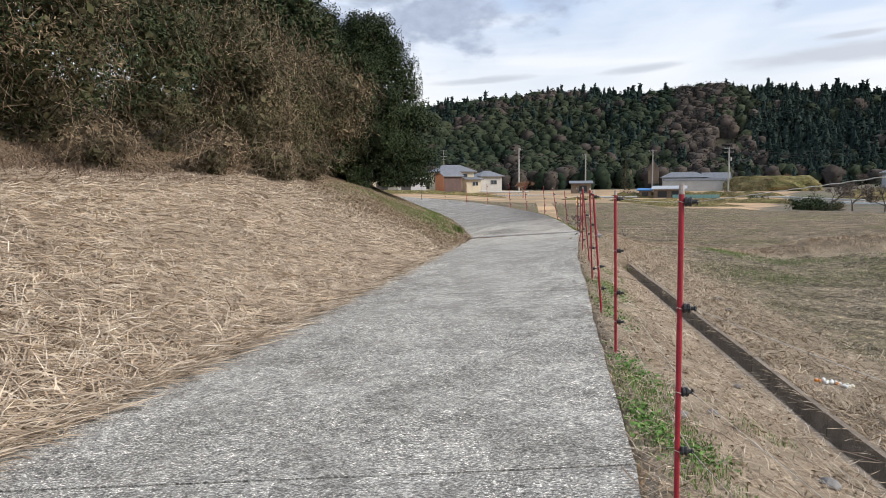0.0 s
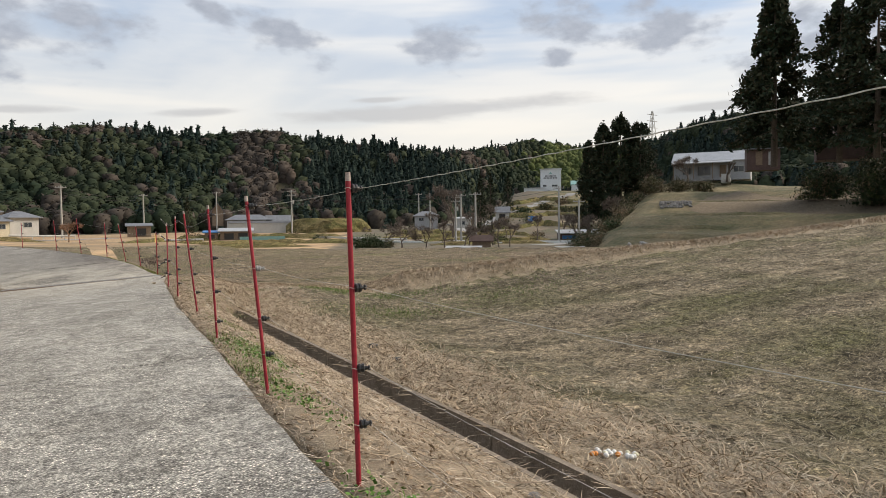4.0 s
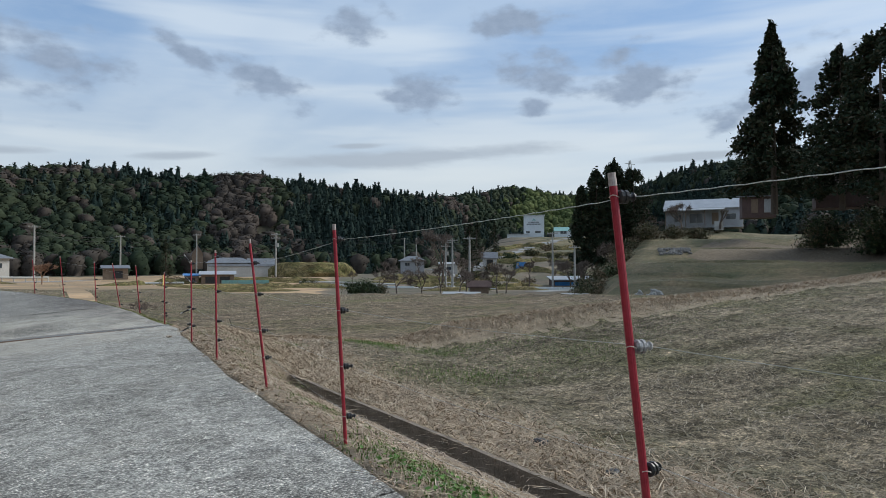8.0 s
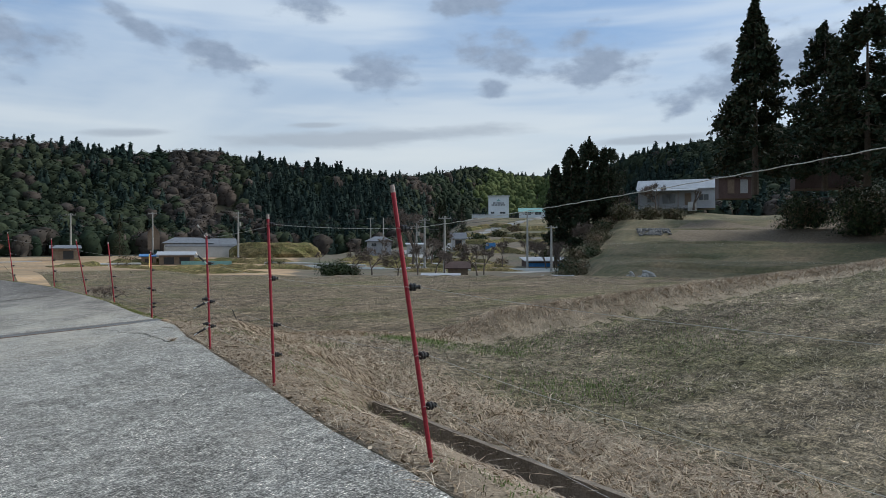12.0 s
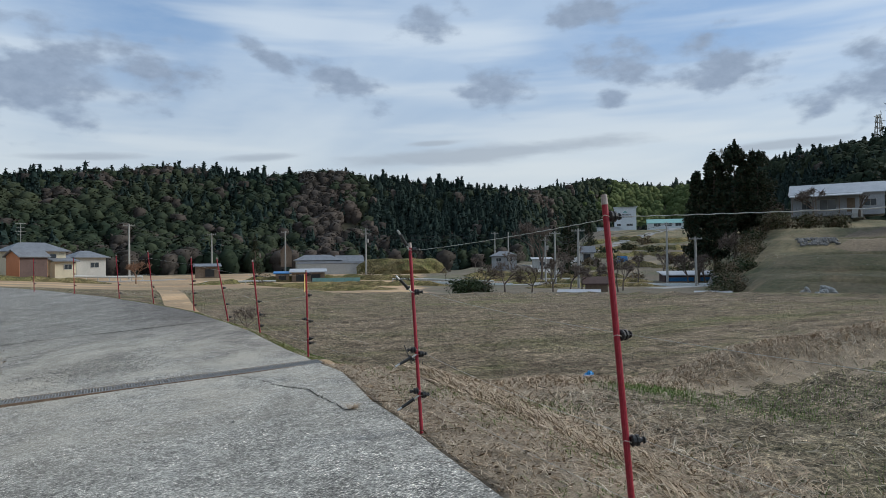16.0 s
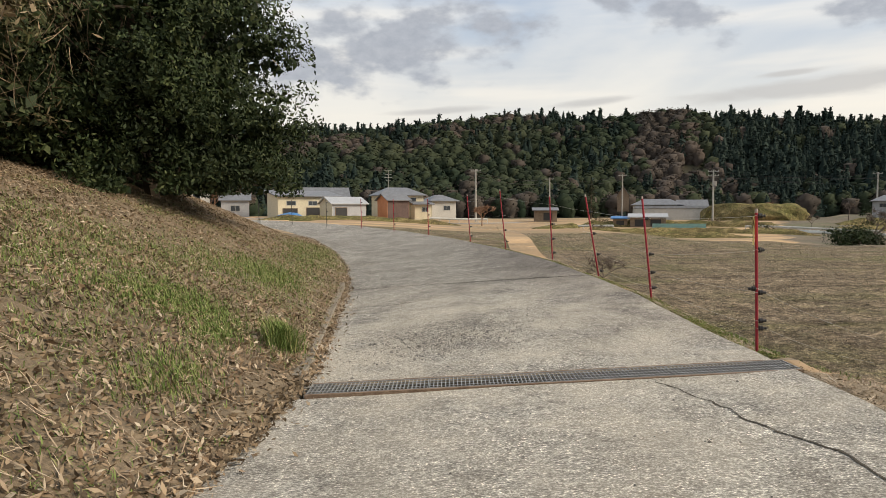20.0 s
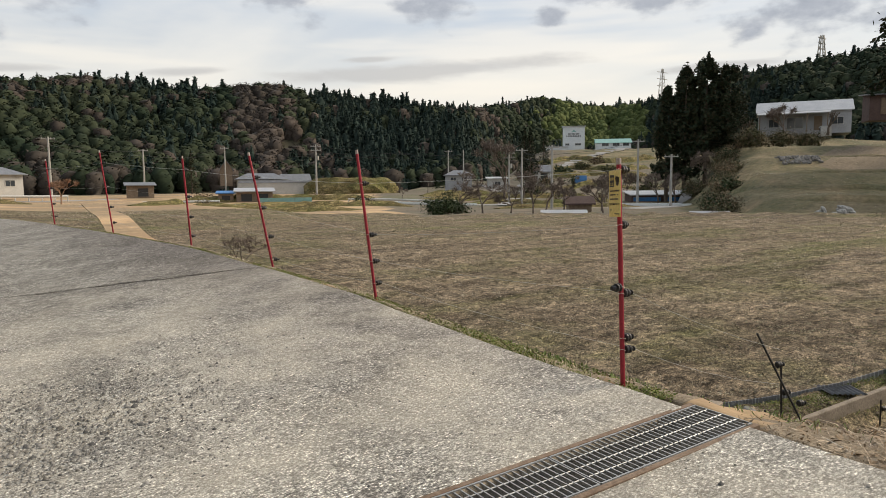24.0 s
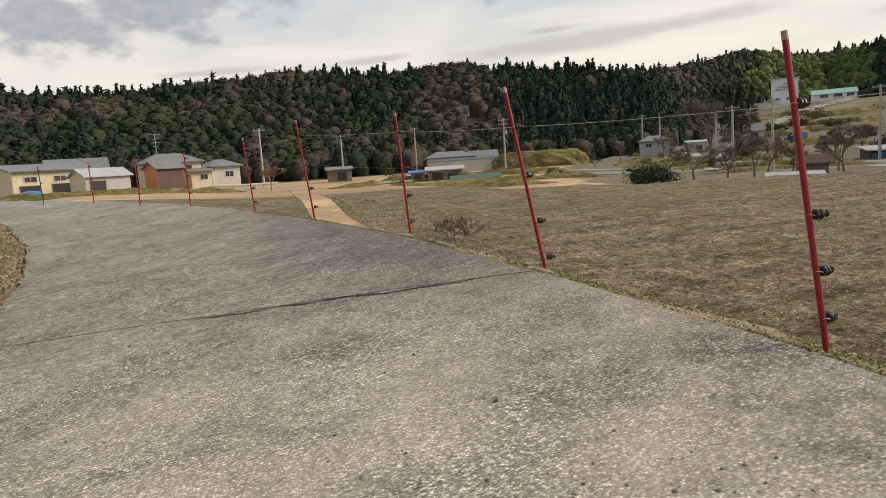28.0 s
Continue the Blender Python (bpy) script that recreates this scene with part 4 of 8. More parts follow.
def letters(text, size, x, z, mat, y=-0.0042, squeeze=1.0):
    cu = bpy.data.curves.new("lettering", "FONT")
    cu.body, cu.size, cu.extrude, cu.align_x = text, size, 0.0003, "LEFT"
    ob = new("lettering", cu)
    me = bpy.data.meshes.new_from_object(ob.evaluated_get(bpy.context.evaluated_depsgraph_get()))
    bpy.data.objects.remove(ob)
    me.materials.append(mat)
    ob = new("lettering", me)
    ob.parent = sign
    ob.matrix_basis = pose(x, y, z, 90, 0, 0) @ Matrix.Diagonal((squeeze, 1, 1, 1))
    return ob


ink(-0.048, -0.004, 0.045, 0.125, "dark_panel")
letters("感電", 0.021, -0.047, 0.09, M_YEL)
letters("注意", 0.021, -0.047, 0.055, M_YEL)
letters("電気柵使用中", 0.0155, -0.049, -0.075, M_INK)
for x0, x1, z0, z1 in ((-0.046, 0.044, 0.014, 0.022), (-0.046, 0.01, -0.012, -0.004), (0.024, 0.036, -0.012, -0.004), (-0.046, 0.036, -0.04, -0.032), (-0.046, -0.028, -0.112, -0.106), (0.0, 0.046, -0.138, -0.132)):
    ink(x0, x1, z0, z1)
bm = bmesh.new()
for f in range(4):
    rod(bm, (0.018 + f * 0.007, -0.0035, 0.075), (0.014 + f * 0.009, -0.0035, 0.115 - abs(f - 1.5) * 0.006), 0.0028, seg=6)
bmesh.ops.create_uvsphere(bm, u_segments=8, v_segments=6, radius=0.012, matrix=Matrix.Translation((0.028, -0.0028, 0.066)) @ Matrix.Diagonal((1.1, 0.15, 1.3, 1)))
part("hand_symbol", bm, M_INK, sign)
bm = bmesh.new()
for a, c in (((0.006, -0.003, 0.118), (0.016, -0.003, 0.108)), ((0.016, -0.003, 0.108), (0.008, -0.003, 0.098)), ((0.008, -0.003, 0.098), (0.02, -0.003, 0.088))):
    rod(bm, a, c, 0.0014, seg=5)
part("flash_symbol", bm, M_INK, sign)
for sx in (-0.04, 0.04):
    bm = bmesh.new()
    rod(bm, (sx, 0, 0.148), (0.0, 0.02, 0.175), 0.0012, seg=5)
    part("tie", bm, M_TIE, sign)

# ---- concrete ditch ----
M_DITCH = mottled("mossy_concrete", (0.12, 0.095, 0.07), (0.30, 0.25, 0.195), 5, 50, 0.95, bumps=0.6, dist=0.01)
ditch = thing("ditch", Matrix(), "narrow weathered concrete drainage ditch beside the field", "ditch", kind="structure")
seg_y = [-8 + 1.99 * i for i in range(14)]
for y0 in seg_y:
    y1 = min(y0 + 1.975, DITCH_END)
    if y1 - y0 < 0.5:
        continue
    bm = bmesh.new()
    prof = [(-0.165, 0.02), (-0.115, 0.02), (-0.105, -0.15), (0.105, -0.15), (0.115, 0.06), (0.17, 0.06), (0.17, -0.45), (-0.165, -0.45)]
    ends = []
    for y in (y0, (y0 + y1) / 2, y1):
        x = float(ditch_x(y))
        zz = float(np.interp(y, [-8, 5, 17.3], [-0.5, -0.5, -0.5])) + 0.006 * math.sin(y * 5)
        ends.append([bm.verts.new((x + a, y, zz + c)) for a, c in prof])
    for e0, e1 in zip(ends[:-1], ends[1:]):
        for i in range(8):
            bm.faces.new((e0[i], e0[(i + 1) % 8], e1[(i + 1) % 8], e1[i]))
    bm.faces.new(ends[0][::-1])
    bm.faces.new(ends[-1])
    bmesh.ops.recalc_face_normals(bm, faces=bm.faces)
    part("channel_segment", bm, M_DITCH, ditch)

# ---- steel grate across the lane ----
M_STEEL = mottled("galvanised_steel", (0.30, 0.30, 0.29), (0.5, 0.5, 0.49), 8, 70, 0.5, 0.7, 0.1, 0.002)
M_RUST = mottled("rusty_frame", (0.12, 0.07, 0.04), (0.3, 0.22, 0.16), 9, 60, 0.85, 0.2, 0.3, 0.004)
M_KERB0 = mottled("drain_concrete", (0.16, 0.155, 0.145), (0.34, 0.33, 0.31), 4, 60, 0.95, bumps=0.5, dist=0.01)
GA, GB = Vector((0.98, 24.33, -0.335)), Vector((4.82, 24.05, -0.138))
gdir = (GB - GA).normalized()
groll = math.degrees(math.atan2(gdir.z, math.hypot(gdir.x, gdir.y)))
gyaw = math.degrees(math.atan2(gdir.y, gdir.x))
GM = Matrix.Translation(GA) @ pose(0, 0, 0, 0, -groll, gyaw)
GLEN, GW = (GB - GA).length, 0.152
trough = thing("grate_channel", GM.copy(), "concrete drain channel under the grate, shade coloured into its bed", "drain", kind="structure")
bm = bmesh.new()
box(bm, 0, GLEN, -GW - 0.022, -GW - 0.004, -0.5, 0.006)
box(bm, 0, GLEN, GW + 0.004, GW + 0.022, -0.5, 0.006)
part("channel_wall", bm, M_KERB0, trough)
# Bed coloured near black to stand for the shade inside the channel.
bm = bmesh.new()
box(bm, 0, GLEN, -GW - 0.004, GW + 0.004, -0.62, -0.47)
part("shade_toned_bed", bm, M_CRACK, trough, "channel bed coloured dark for shade")
for y in (-GW - 0.024, GW + 0.024):
    bm = bmesh.new()
    box(bm, 0, GLEN, y - 0.014, y + 0.014, -0.04, 0.011, 0.002)
    part("angle_frame", bm, M_RUST, trough, "rusty steel angle")
# soil and grit washed in between the bars along the upper side
nx_, ny_ = 150, 8
v, f = [], []
for i in range(nx_ + 1):
    x = 0.15 + (GLEN - 0.42) * i / nx_
    w = 0.085 * (0.75 + 0.9 * noise.noise((x * 1.7, 0, 3)) + 0.5 * noise.noise((x * 9, 0, 1))) * min(1.0, 0.2 + min(i, nx_ - i) / 12)
    for j in range(ny_ + 1):
        s = j / ny_
        v.append((x, GW - 0.004 - max(w, 0.012) * s, 0.004 - 0.03 * s ** 2 + 0.006 * noise.noise((x * 30, s * 4, 5)) - (0.4 if j == ny_ else 0)))
        if i and j:
            k = i * (ny_ + 1) + j
            f.append((k - ny_ - 2, k - ny_ - 1, k, k - 1))
link("washed_soil", v, f, M_VERGE, parent=trough)
BAR = bpy.data.meshes.new("cross_bar")
_bm = bmesh.new()
box(_bm, -0.0028, 0.0028, -GW + 0.004, GW - 0.004, -0.03, 0.0)
_bm.to_mesh(BAR)
_bm.free()
BAR.materials.append(M_STEEL)
ns = 4
for s in range(ns):
    x0, x1 = s * GLEN / ns + 0.006, (s + 1) * GLEN / ns - 0.006
    gr = thing("drain_grate", GM @ pose(0, 0, 0.008), "galvanised steel bar grate set in the lane", "grate", "drain grates")
    for y in (-GW, GW):
        bm = bmesh.new()
        box(bm, x0, x1, y - 0.004, y + 0.004, -0.035, 0.003)
        part("side_rail", bm, M_STEEL, gr)
    for x in (x0, x1):
        bm = bmesh.new()
        box(bm, x - 0.003, x + 0.003, -GW + 0.005, GW - 0.005, -0.032, 0.001)
        part("end_bar", bm, M_STEEL, gr)
    for y in (-0.075, 0.005, 0.085):
        bm = bmesh.new()
        rod(bm, (x0 + 0.004, y, -0.004), (x1 - 0.004, y, -0.004), 0.004, seg=6)
        part("long_rod", bm, M_STEEL, gr)
    n = 30
    for i in range(1, n):
        o = new("cross_bar", BAR)
        o.parent = gr
        o.matrix_basis = pose(x0 + (x1 - x0) * i / n, 0, 0)

# ---- kerb on the inner side ----
M_KERB = mottled("dirty_kerb", (0.14, 0.12, 0.09), (0.32, 0.28, 0.22), 4, 45, 0.95, bumps=0.5, dist=0.01)
kerb = thing("kerb", Matrix(), "low soil-stained concrete kerb along the lane", "kerb", kind="structure")
for i in range(5):
    y0, y1 = 24.75 + i * 1.6, 24.75 + (i + 1) * 1.6 - 0.02
    bm = bmesh.new()
    rows = []
    for y in np.linspace(y0, y1, 4):
        xl, _, zl, _ = lane(y)
        w = 0.006 * math.sin(y * 7)
        rows.append([bm.verts.new(c) for c in ((xl - 0.17, y, zl - 0.1), (xl - 0.16 + w, y, zl + 0.055), (xl - 0.06 + w, y, zl + 0.065 + w), (xl - 0.035 + w, y, zl + 0.045), (xl - 0.02, y, zl - 0.1))])
    for a, c in zip(rows[:-1], rows[1:]):
        for q in range(5):
            bm.faces.new((a[q], a[(q + 1) % 5], c[(q + 1) % 5], c[q]))
    bm.faces.new(rows[0][::-1])
    bm.faces.new(rows[-1])
    bmesh.ops.recalc_face_normals(bm, faces=bm.faces)
    part("kerb_stone", bm, M_KERB, kerb)

# ---- golf balls in the stubble ----
BALLS = [mottled("ball_" + n, tuple(v * 0.85 for v in c), c, 20, 200, 0.4, bumps=0.2, dist=0.002) for n, c in (("white", (0.8, 0.8, 0.78)), ("orange", (0.8, 0.3, 0.06)), ("cream", (0.75, 0.7, 0.5)))]
ball_me = []
for m in BALLS:
    me = bpy.data.meshes.new("golf_ball")
    _bm = bmesh.new()
    bmesh.ops.create_icosphere(_bm, subdivisions=2, radius=0.0215)
    for f in _bm.faces:
        f.smooth = True
    _bm.to_mesh(me)
    _bm.free()
    me.materials.append(m)
    ball_me.append(me)
r_ = random.Random(4)
for i in range(20):
    s = i / 19
    x, y = 3.97 + 0.22 * s + r_.uniform(-0.05, 0.05), 7.12 - 0.26 * s + r_.uniform(-0.06, 0.06)
    kind = 1 if i in (0, 1, 9) else 2 if i in (5, 16, 18) else 0
    o = new("golf_ball", ball_me[kind])
    o.location = (x, y, float(ground_z(x, y)) + 0.03)
    tagged(o, ("orange", "white", "cream")[(1, 0, 2)[kind]] + " golf ball lying in dry grass by the ditch", "ball", "golf balls")


# ---- vegetation ----
def unit(v):
    return v / np.maximum(np.linalg.norm(v, axis=-1, keepdims=True), 1e-6)


def blades(x, y, ang, length, width, rise, lift=0.01, taper=0.35, rng=rng):
    """Tapering blades that follow the ground from (x, y) along ang and end rise above it; bent in the middle."""
    n = len(x)
    tx, ty = x + np.cos(ang) * length, y + np.sin(ang) * length
    mx, my = (x + tx) / 2 + rng.normal(0, 0.1, n) * length, (y + ty) / 2 + rng.normal(0, 0.1, n) * length
    p0 = np.stack([x, y, ground_z(x, y) + lift], -1)
    p1 = np.stack([mx, my, ground_z(mx, my) + lift + rise * 0.75], -1)
    p2 = np.stack([tx, ty, ground_z(tx, ty) + lift + rise], -1)
    s = np.stack([-np.sin(ang), np.cos(ang), rng.normal(0, 0.5, n)], -1)
    s = unit(s) * width[:, None] / 2
    v = np.stack([p0 - s * 0.8, p0 + s * 0.8, p1 + s, p1 - s, p2 + s * taper, p2 - s * taper], 1)
    v[:, 4] = p2
    return v[:, :5]


def strip_mesh(name, v, mat):
    """Bent blades (n, 5, 3): a quad and a tip each, one loose piece per blade."""
    n, v = len(v), v[:, :5]
    me = bpy.data.meshes.new(name)
    me.vertices.add(n * 5)
    me.vertices.foreach_set("co", v.reshape(-1).astype(np.float32))
    base = (np.arange(n) * 5)[:, None]
    idx = np.concatenate([base + np.array([0, 1, 2, 3]), base + np.array([3, 2, 4])], 1).reshape(-1)
    me.loops.add(n * 7)
    me.loops.foreach_set("vertex_index", idx.astype(np.int32))
    me.polygons.add(n * 2)
    start = np.stack([np.arange(n) * 7, np.arange(n) * 7 + 4], 1).reshape(-1)
    me.polygons.foreach_set("loop_start", start.astype(np.int32))
    me.materials.append(mat)
    me.update(calc_edges=True)
    return new(name, me)


def leaf_quads(c, size, aspect, rng, flat=0.0, out=None):
    """Diamond leaves at c; flat: 1 lies level; out: a preferred normal."""
    n = len(c)
    nrm = rng.normal(0, 1, (n, 3))
    if out is not None:
        nrm = nrm * 0.7 + out
    nrm[:, 2] += flat * 3
    nrm = unit(nrm)
    t = unit(np.cross(nrm, rng.normal(0, 1, (n, 3))))
    bt = np.cross(nrm, t)
    size = np.broadcast_to(size, (n,))[:, None]
    u, w = t * size / 2, bt * size * aspect / 2
    return np.stack([c - u, c + w - u * 0.1, c + u, c - w - u * 0.1], 1)


M_STRAW = island("dry_straw", [(0.22, 0.16, 0.108), (0.58, 0.455, 0.325), (0.80, 0.67, 0.505), (0.45, 0.345, 0.245), (0.95, 0.86, 0.71)], 0.75, patch=(0.9, (0.32, 0.245, 0.175), 0.35), patch2=(6.0, (0.17, 0.125, 0.085), 0.5))
M_STALK = island("field_stubble", [(0.12, 0.10, 0.07), (0.31, 0.26, 0.19), (0.60, 0.52, 0.40), (0.18, 0.152, 0.10), (0.44, 0.37, 0.275)], 0.85, patch=(0.25, (0.10, 0.11, 0.045), 0.5), patch2=(1.8, (0.16, 0.135, 0.10), 0.5))
M_STRAWBIT = island("chopped_straw", [(0.12, 0.098, 0.07), (0.36, 0.30, 0.22), (0.66, 0.59, 0.47), (0.20, 0.165, 0.115)], 0.85, patch=(0.12, (0.13, 0.15, 0.06), 0.6))
M_DRYGRASS = island("withered_grass", [(0.24, 0.175, 0.115), (0.48, 0.37, 0.255), (0.64, 0.52, 0.375), (0.40, 0.30, 0.205), (0.80, 0.70, 0.54)], 0.8, patch=(0.8, (0.27, 0.21, 0.145), 0.5), patch2=(5.0, (0.17, 0.13, 0.09), 0.4))
M_LITTER = island("leaf_litter", [(0.11, 0.078, 0.052), (0.27, 0.195, 0.125), (0.42, 0.32, 0.215), (0.21, 0.135, 0.082), (0.58, 0.49, 0.37)], 0.85, patch=(1.2, (0.10, 0.08, 0.05), 0.5))
M_GREEN = island("green_grass", [(0.07, 0.11, 0.028), (0.125, 0.19, 0.048), (0.18, 0.24, 0.07), (0.28, 0.27, 0.125)], 0.7)
M_VGREEN = island("low_weeds", [(0.09, 0.15, 0.032), (0.14, 0.22, 0.055), (0.22, 0.27, 0.09)], 0.7)
M_TWIG = island("dry_twigs", [(0.09, 0.065, 0.045), (0.17, 0.12, 0.085), (0.25, 0.19, 0.14)], 0.85)
M_CLOD = island("soil_clods", [(0.10, 0.08, 0.058), (0.14, 0.115, 0.083), (0.19, 0.16, 0.118)], 0.95)
M_PEBBLE = island("pebbles", [(0.08, 0.078, 0.075), (0.16, 0.155, 0.145), (0.30, 0.285, 0.26), (0.12, 0.11, 0.095)], 0.9)

vr = np.random.default_rng(21)


def bank_points(n, y0, y1, e0, e1, rng, power=1.0):
    y = y0 + (y1 - y0) * rng.uniform(0, 1, n) ** power
    e = rng.uniform(e0, e1, n)
    return np.interp(y, YS, XL) - e, y, e


# mown straw lying on the bank
x, y, e = bank_points(118000, 0.5, 23.5, -0.06, 5.4, vr, 1.25)
keep = vr.uniform(0, 1, len(x)) < np.clip((20.8 - y) / 5, 0.0, 1) * np.clip(1.25 - 0.12 * np.maximum(e - 4, 0), 0.2, 1)
x, y, e = x[keep], y[keep], e[keep]
wob = np.array([noise.noise((a * 0.9, c * 0.9, 0.3)) for a, c in zip(x[::40], y[::40])])
ang = np.repeat(wob, 40)[:len(x)] * 2.2 + vr.normal(0.5, 0.8, len(x))
v = blades(x, y, ang, vr.uniform(0.15, 0.62, len(x)), vr.uniform(0.005, 0.015, len(x)), vr.uniform(0.0, 0.13, len(x)), 0.014, 0.3, vr)
tagged(strip_mesh("mown_straw", v, M_STRAW), "pale mown straw lying on the roadside bank", "straw", kind="stuff")

# leaf litter and thin grass on the shaded bank further on
x, y, e = bank_points(130000, 14, 46, -0.05, 8.0, vr, 1.8)
keep = vr.uniform(0, 1, len(x)) < np.clip((y - 13.5) / 4, 0.1, 1)
x, y = x[keep], y[keep]
c = np.stack([x, y, ground_z(x, y) + vr.uniform(0.008, 0.03, len(x))], -1)
tagged(quads("leaf_litter", leaf_quads(c, vr.uniform(0.02, 0.085, len(x)), 0.4, vr, 0.5), M_LITTER), "brown fallen leaves on the shaded bank", "leaf litter", kind="stuff")
x, y, e = bank_points(16000, 17, 44, 0.0, 7.5, vr, 1.2)
v = blades(x, y, vr.uniform(0, 6.28, len(x)), vr.uniform(0.08, 0.28, len(x)), vr.uniform(0.004, 0.008, len(x)), vr.uniform(0.0, 0.06, len(x)), 0.01, 0.3, vr)
tagged(strip_mesh("dry_grass", v, M_DRYGRASS), "thin dry grass among fallen leaves", "grass", kind="stuff")


# thicker leaves and dry grass low on the bank, and above the mown straw
x, y, e = bank_points(20000, 16.5, 28, -0.04, 3.4, vr, 1.2)
x2, y2, e2 = bank_points(16000, 0.5, 16, 4.3, 8.2, vr, 1.0)
x, y = np.concatenate([x, x2]), np.concatenate([y, y2])
c = np.stack([x, y, ground_z(x, y) + vr.uniform(0.01, 0.05, len(x))], -1)
tagged(quads("bank_leaves", leaf_quads(c, vr.uniform(0.03, 0.095, len(x)), 0.34, vr, 0.35), M_LITTER), "curled brown leaves covering the bank", "leaf litter", kind="stuff")
x, y, e = bank_points(16000, 0.5, 16, 4.2, 8.4, vr, 1.0)
v = blades(x, y, vr.uniform(0, 6.28, len(x)), vr.uniform(0.1, 0.4, len(x)), vr.uniform(0.004, 0.009, len(x)), vr.uniform(0.02, 0.25, len(x)), 0.0, 0.3, vr)
tagged(strip_mesh("rough_grass", v, M_TWIG), "brown withered grass above the mown straw", "grass", kind="stuff")


# drift of leaves where the bank meets the lane
y = 12 + 22 * vr.uniform(0, 1, 12000)
x = np.interp(y, YS, XL) - np.abs(vr.normal(0, 0.22, len(y))) + vr.exponential(0.05, len(y))
c = np.stack([x, y, np.where(x > np.interp(y, YS, XL), lane_z(x, y), ground_z(x, y)) + vr.uniform(0.01, 0.03, len(x))], -1)
tagged(quads("leaf_drift", leaf_quads(c, vr.uniform(0.015, 0.06, len(x)), 0.45, vr, 0.6), M_LITTER), "brown leaves and bits drifted along the lane edge", "leaf litter", kind="stuff")


def patch_grass(name, spots, n, h, mat, label, seed):
    r = np.random.default_rng(seed)
    xs, ys = [], []
    for cx, cy, sx, sy, w in spots:
        k = int(n * w)
        xs.append(r.normal(cx, sx, k))
        ys.append(r.normal(cy, sy, k))
    x, y = np.concatenate(xs), np.concatenate(ys)
    xl, xr, _, _ = lane(y)
    ok = (x < xl - 0.03) | (x > xr + 0.02)
    x, y = x[ok], y[ok]
    L_ = r.uniform(0.25, 0.7, len(x)) * h
    v = blades(x, y, r.uniform(0, 6.28, len(x)), L_, r.uniform(0.004, 0.008, len(x)) * (1 + h), r.uniform(0.5, 1.0, len(x)) * h, 0.0, 0.15, r)
    return tagged(strip_mesh(name, v, mat), label, "grass", kind="stuff")


patch_grass("green_grass", [(-0.5, 25.7, 0.32, 0.4, 1.3), (0.1, 23.7, 0.15, 0.3, 0.35), (-0.35, 30.0, 0.3, 0.7, 1.0), (-1.4, 27.4, 0.7, 0.9, 0.8), (-0.6, 29.5, 0.5, 1.2, 0.9), (-0.3, 34, 0.35, 2.0, 1.0), (-0.6, 38, 0.4, 2.0, 0.8), (-2.6, 26.5, 0.8, 0.8, 0.5), (-0.9, 23.8, 0.6, 0.8, 0.35), (0.05, 25.2, 0.12, 0.35, 0.4), (-1.6, 25.0, 0.5, 0.7, 0.7)], 3200, 0.08, M_GREEN, "fresh green grass tufts on the bank", 31)
patch_grass("grass_clump", [(0.56, 25.6, 0.07, 0.11, 1.0)], 600, 0.30, M_GREEN, "tall dark green grass clump by the kerb", 32)
patch_grass("roadside_weeds", [(1.52, 4.3, 0.14, 0.5, 1.2), (1.62, 5.6, 0.16, 0.4, 0.8), (2.3, 9.6, 0.1, 0.5, 0.6), (2.75, 11.2, 0.16, 0.5, 0.9), (2.45, 5.1, 0.12, 0.15, 0.1), (3.3, 13.4, 0.12, 0.5, 0.5), (5.35, 25.2, 0.2, 0.4, 0.5), (5.9, 24.6, 0.3, 0.3, 0.5)], 1300, 0.05, M_VGREEN, "low bright green weeds along the lane edge", 33)
patch_grass("field_grass", [(8.5, 17.5, 1.0, 0.5, 0.4), (13.0, 18.5, 2.0, 0.6, 0.35), (11, 21, 1.5, 0.5, 0.6), (9.3, 22.3, 0.5, 0.3, 0.5), (16, 20, 3, 0.8, 0.3), (6.3, 21.2, 0.3, 0.2, 0.2)], 2600, 0.08, M_VGREEN, "scattered green grass tufts in the stubble", 34)

y = vr.uniform(24.9, 46, 16000)
x = np.interp(y, YS, XR) + 0.01 + np.abs(vr.normal(0.03, 0.13, len(y)))
ok = np.array([noise.noise((0, q * 0.8, 3.1)) for q in y]) + vr.normal(0, 0.25, len(y)) > 0.0
x, y = x[ok], y[ok]
v = blades(x, y, vr.uniform(0, 6.28, len(x)), vr.uniform(0.01, 0.04, len(x)), vr.uniform(0.004, 0.008, len(x)), vr.uniform(0.002, 0.018, len(x)), 0.004, 0.3, vr)
M_SEAM = island("seam_moss", [(0.08, 0.11, 0.025), (0.13, 0.17, 0.04), (0.20, 0.22, 0.07), (0.28, 0.25, 0.12), (0.34, 0.27, 0.16)], 0.8)
M_MOSS = island("edge_moss", [(0.07, 0.10, 0.022), (0.12, 0.16, 0.035), (0.19, 0.21, 0.06), (0.22, 0.17, 0.09)], 0.85)
y2 = np.concatenate([vr.uniform(24.35, 34, 9000), 24.4 + np.abs(vr.normal(0, 0.9, 5000))])
x2 = np.interp(y2, YS, XR) + 0.0 + np.abs(vr.normal(0.02, 0.17, len(y2)))
x3 = vr.uniform(6.9, 10.6, 9000)
y3 = np.interp(x3, [6.9, 7.8, 8.8, 10.6], [26.0, 25.85, 25.55, 25.38]) - np.abs(vr.normal(0, 0.17, len(x3)))
x2, y2 = np.concatenate([x2, x3]), np.concatenate([y2, y3])
ok = np.array([noise.noise((a * 1.1, q * 1.1, 6.1)) for a, q in zip(x2, y2)]) + vr.normal(0, 0.25, len(y2)) > -0.12
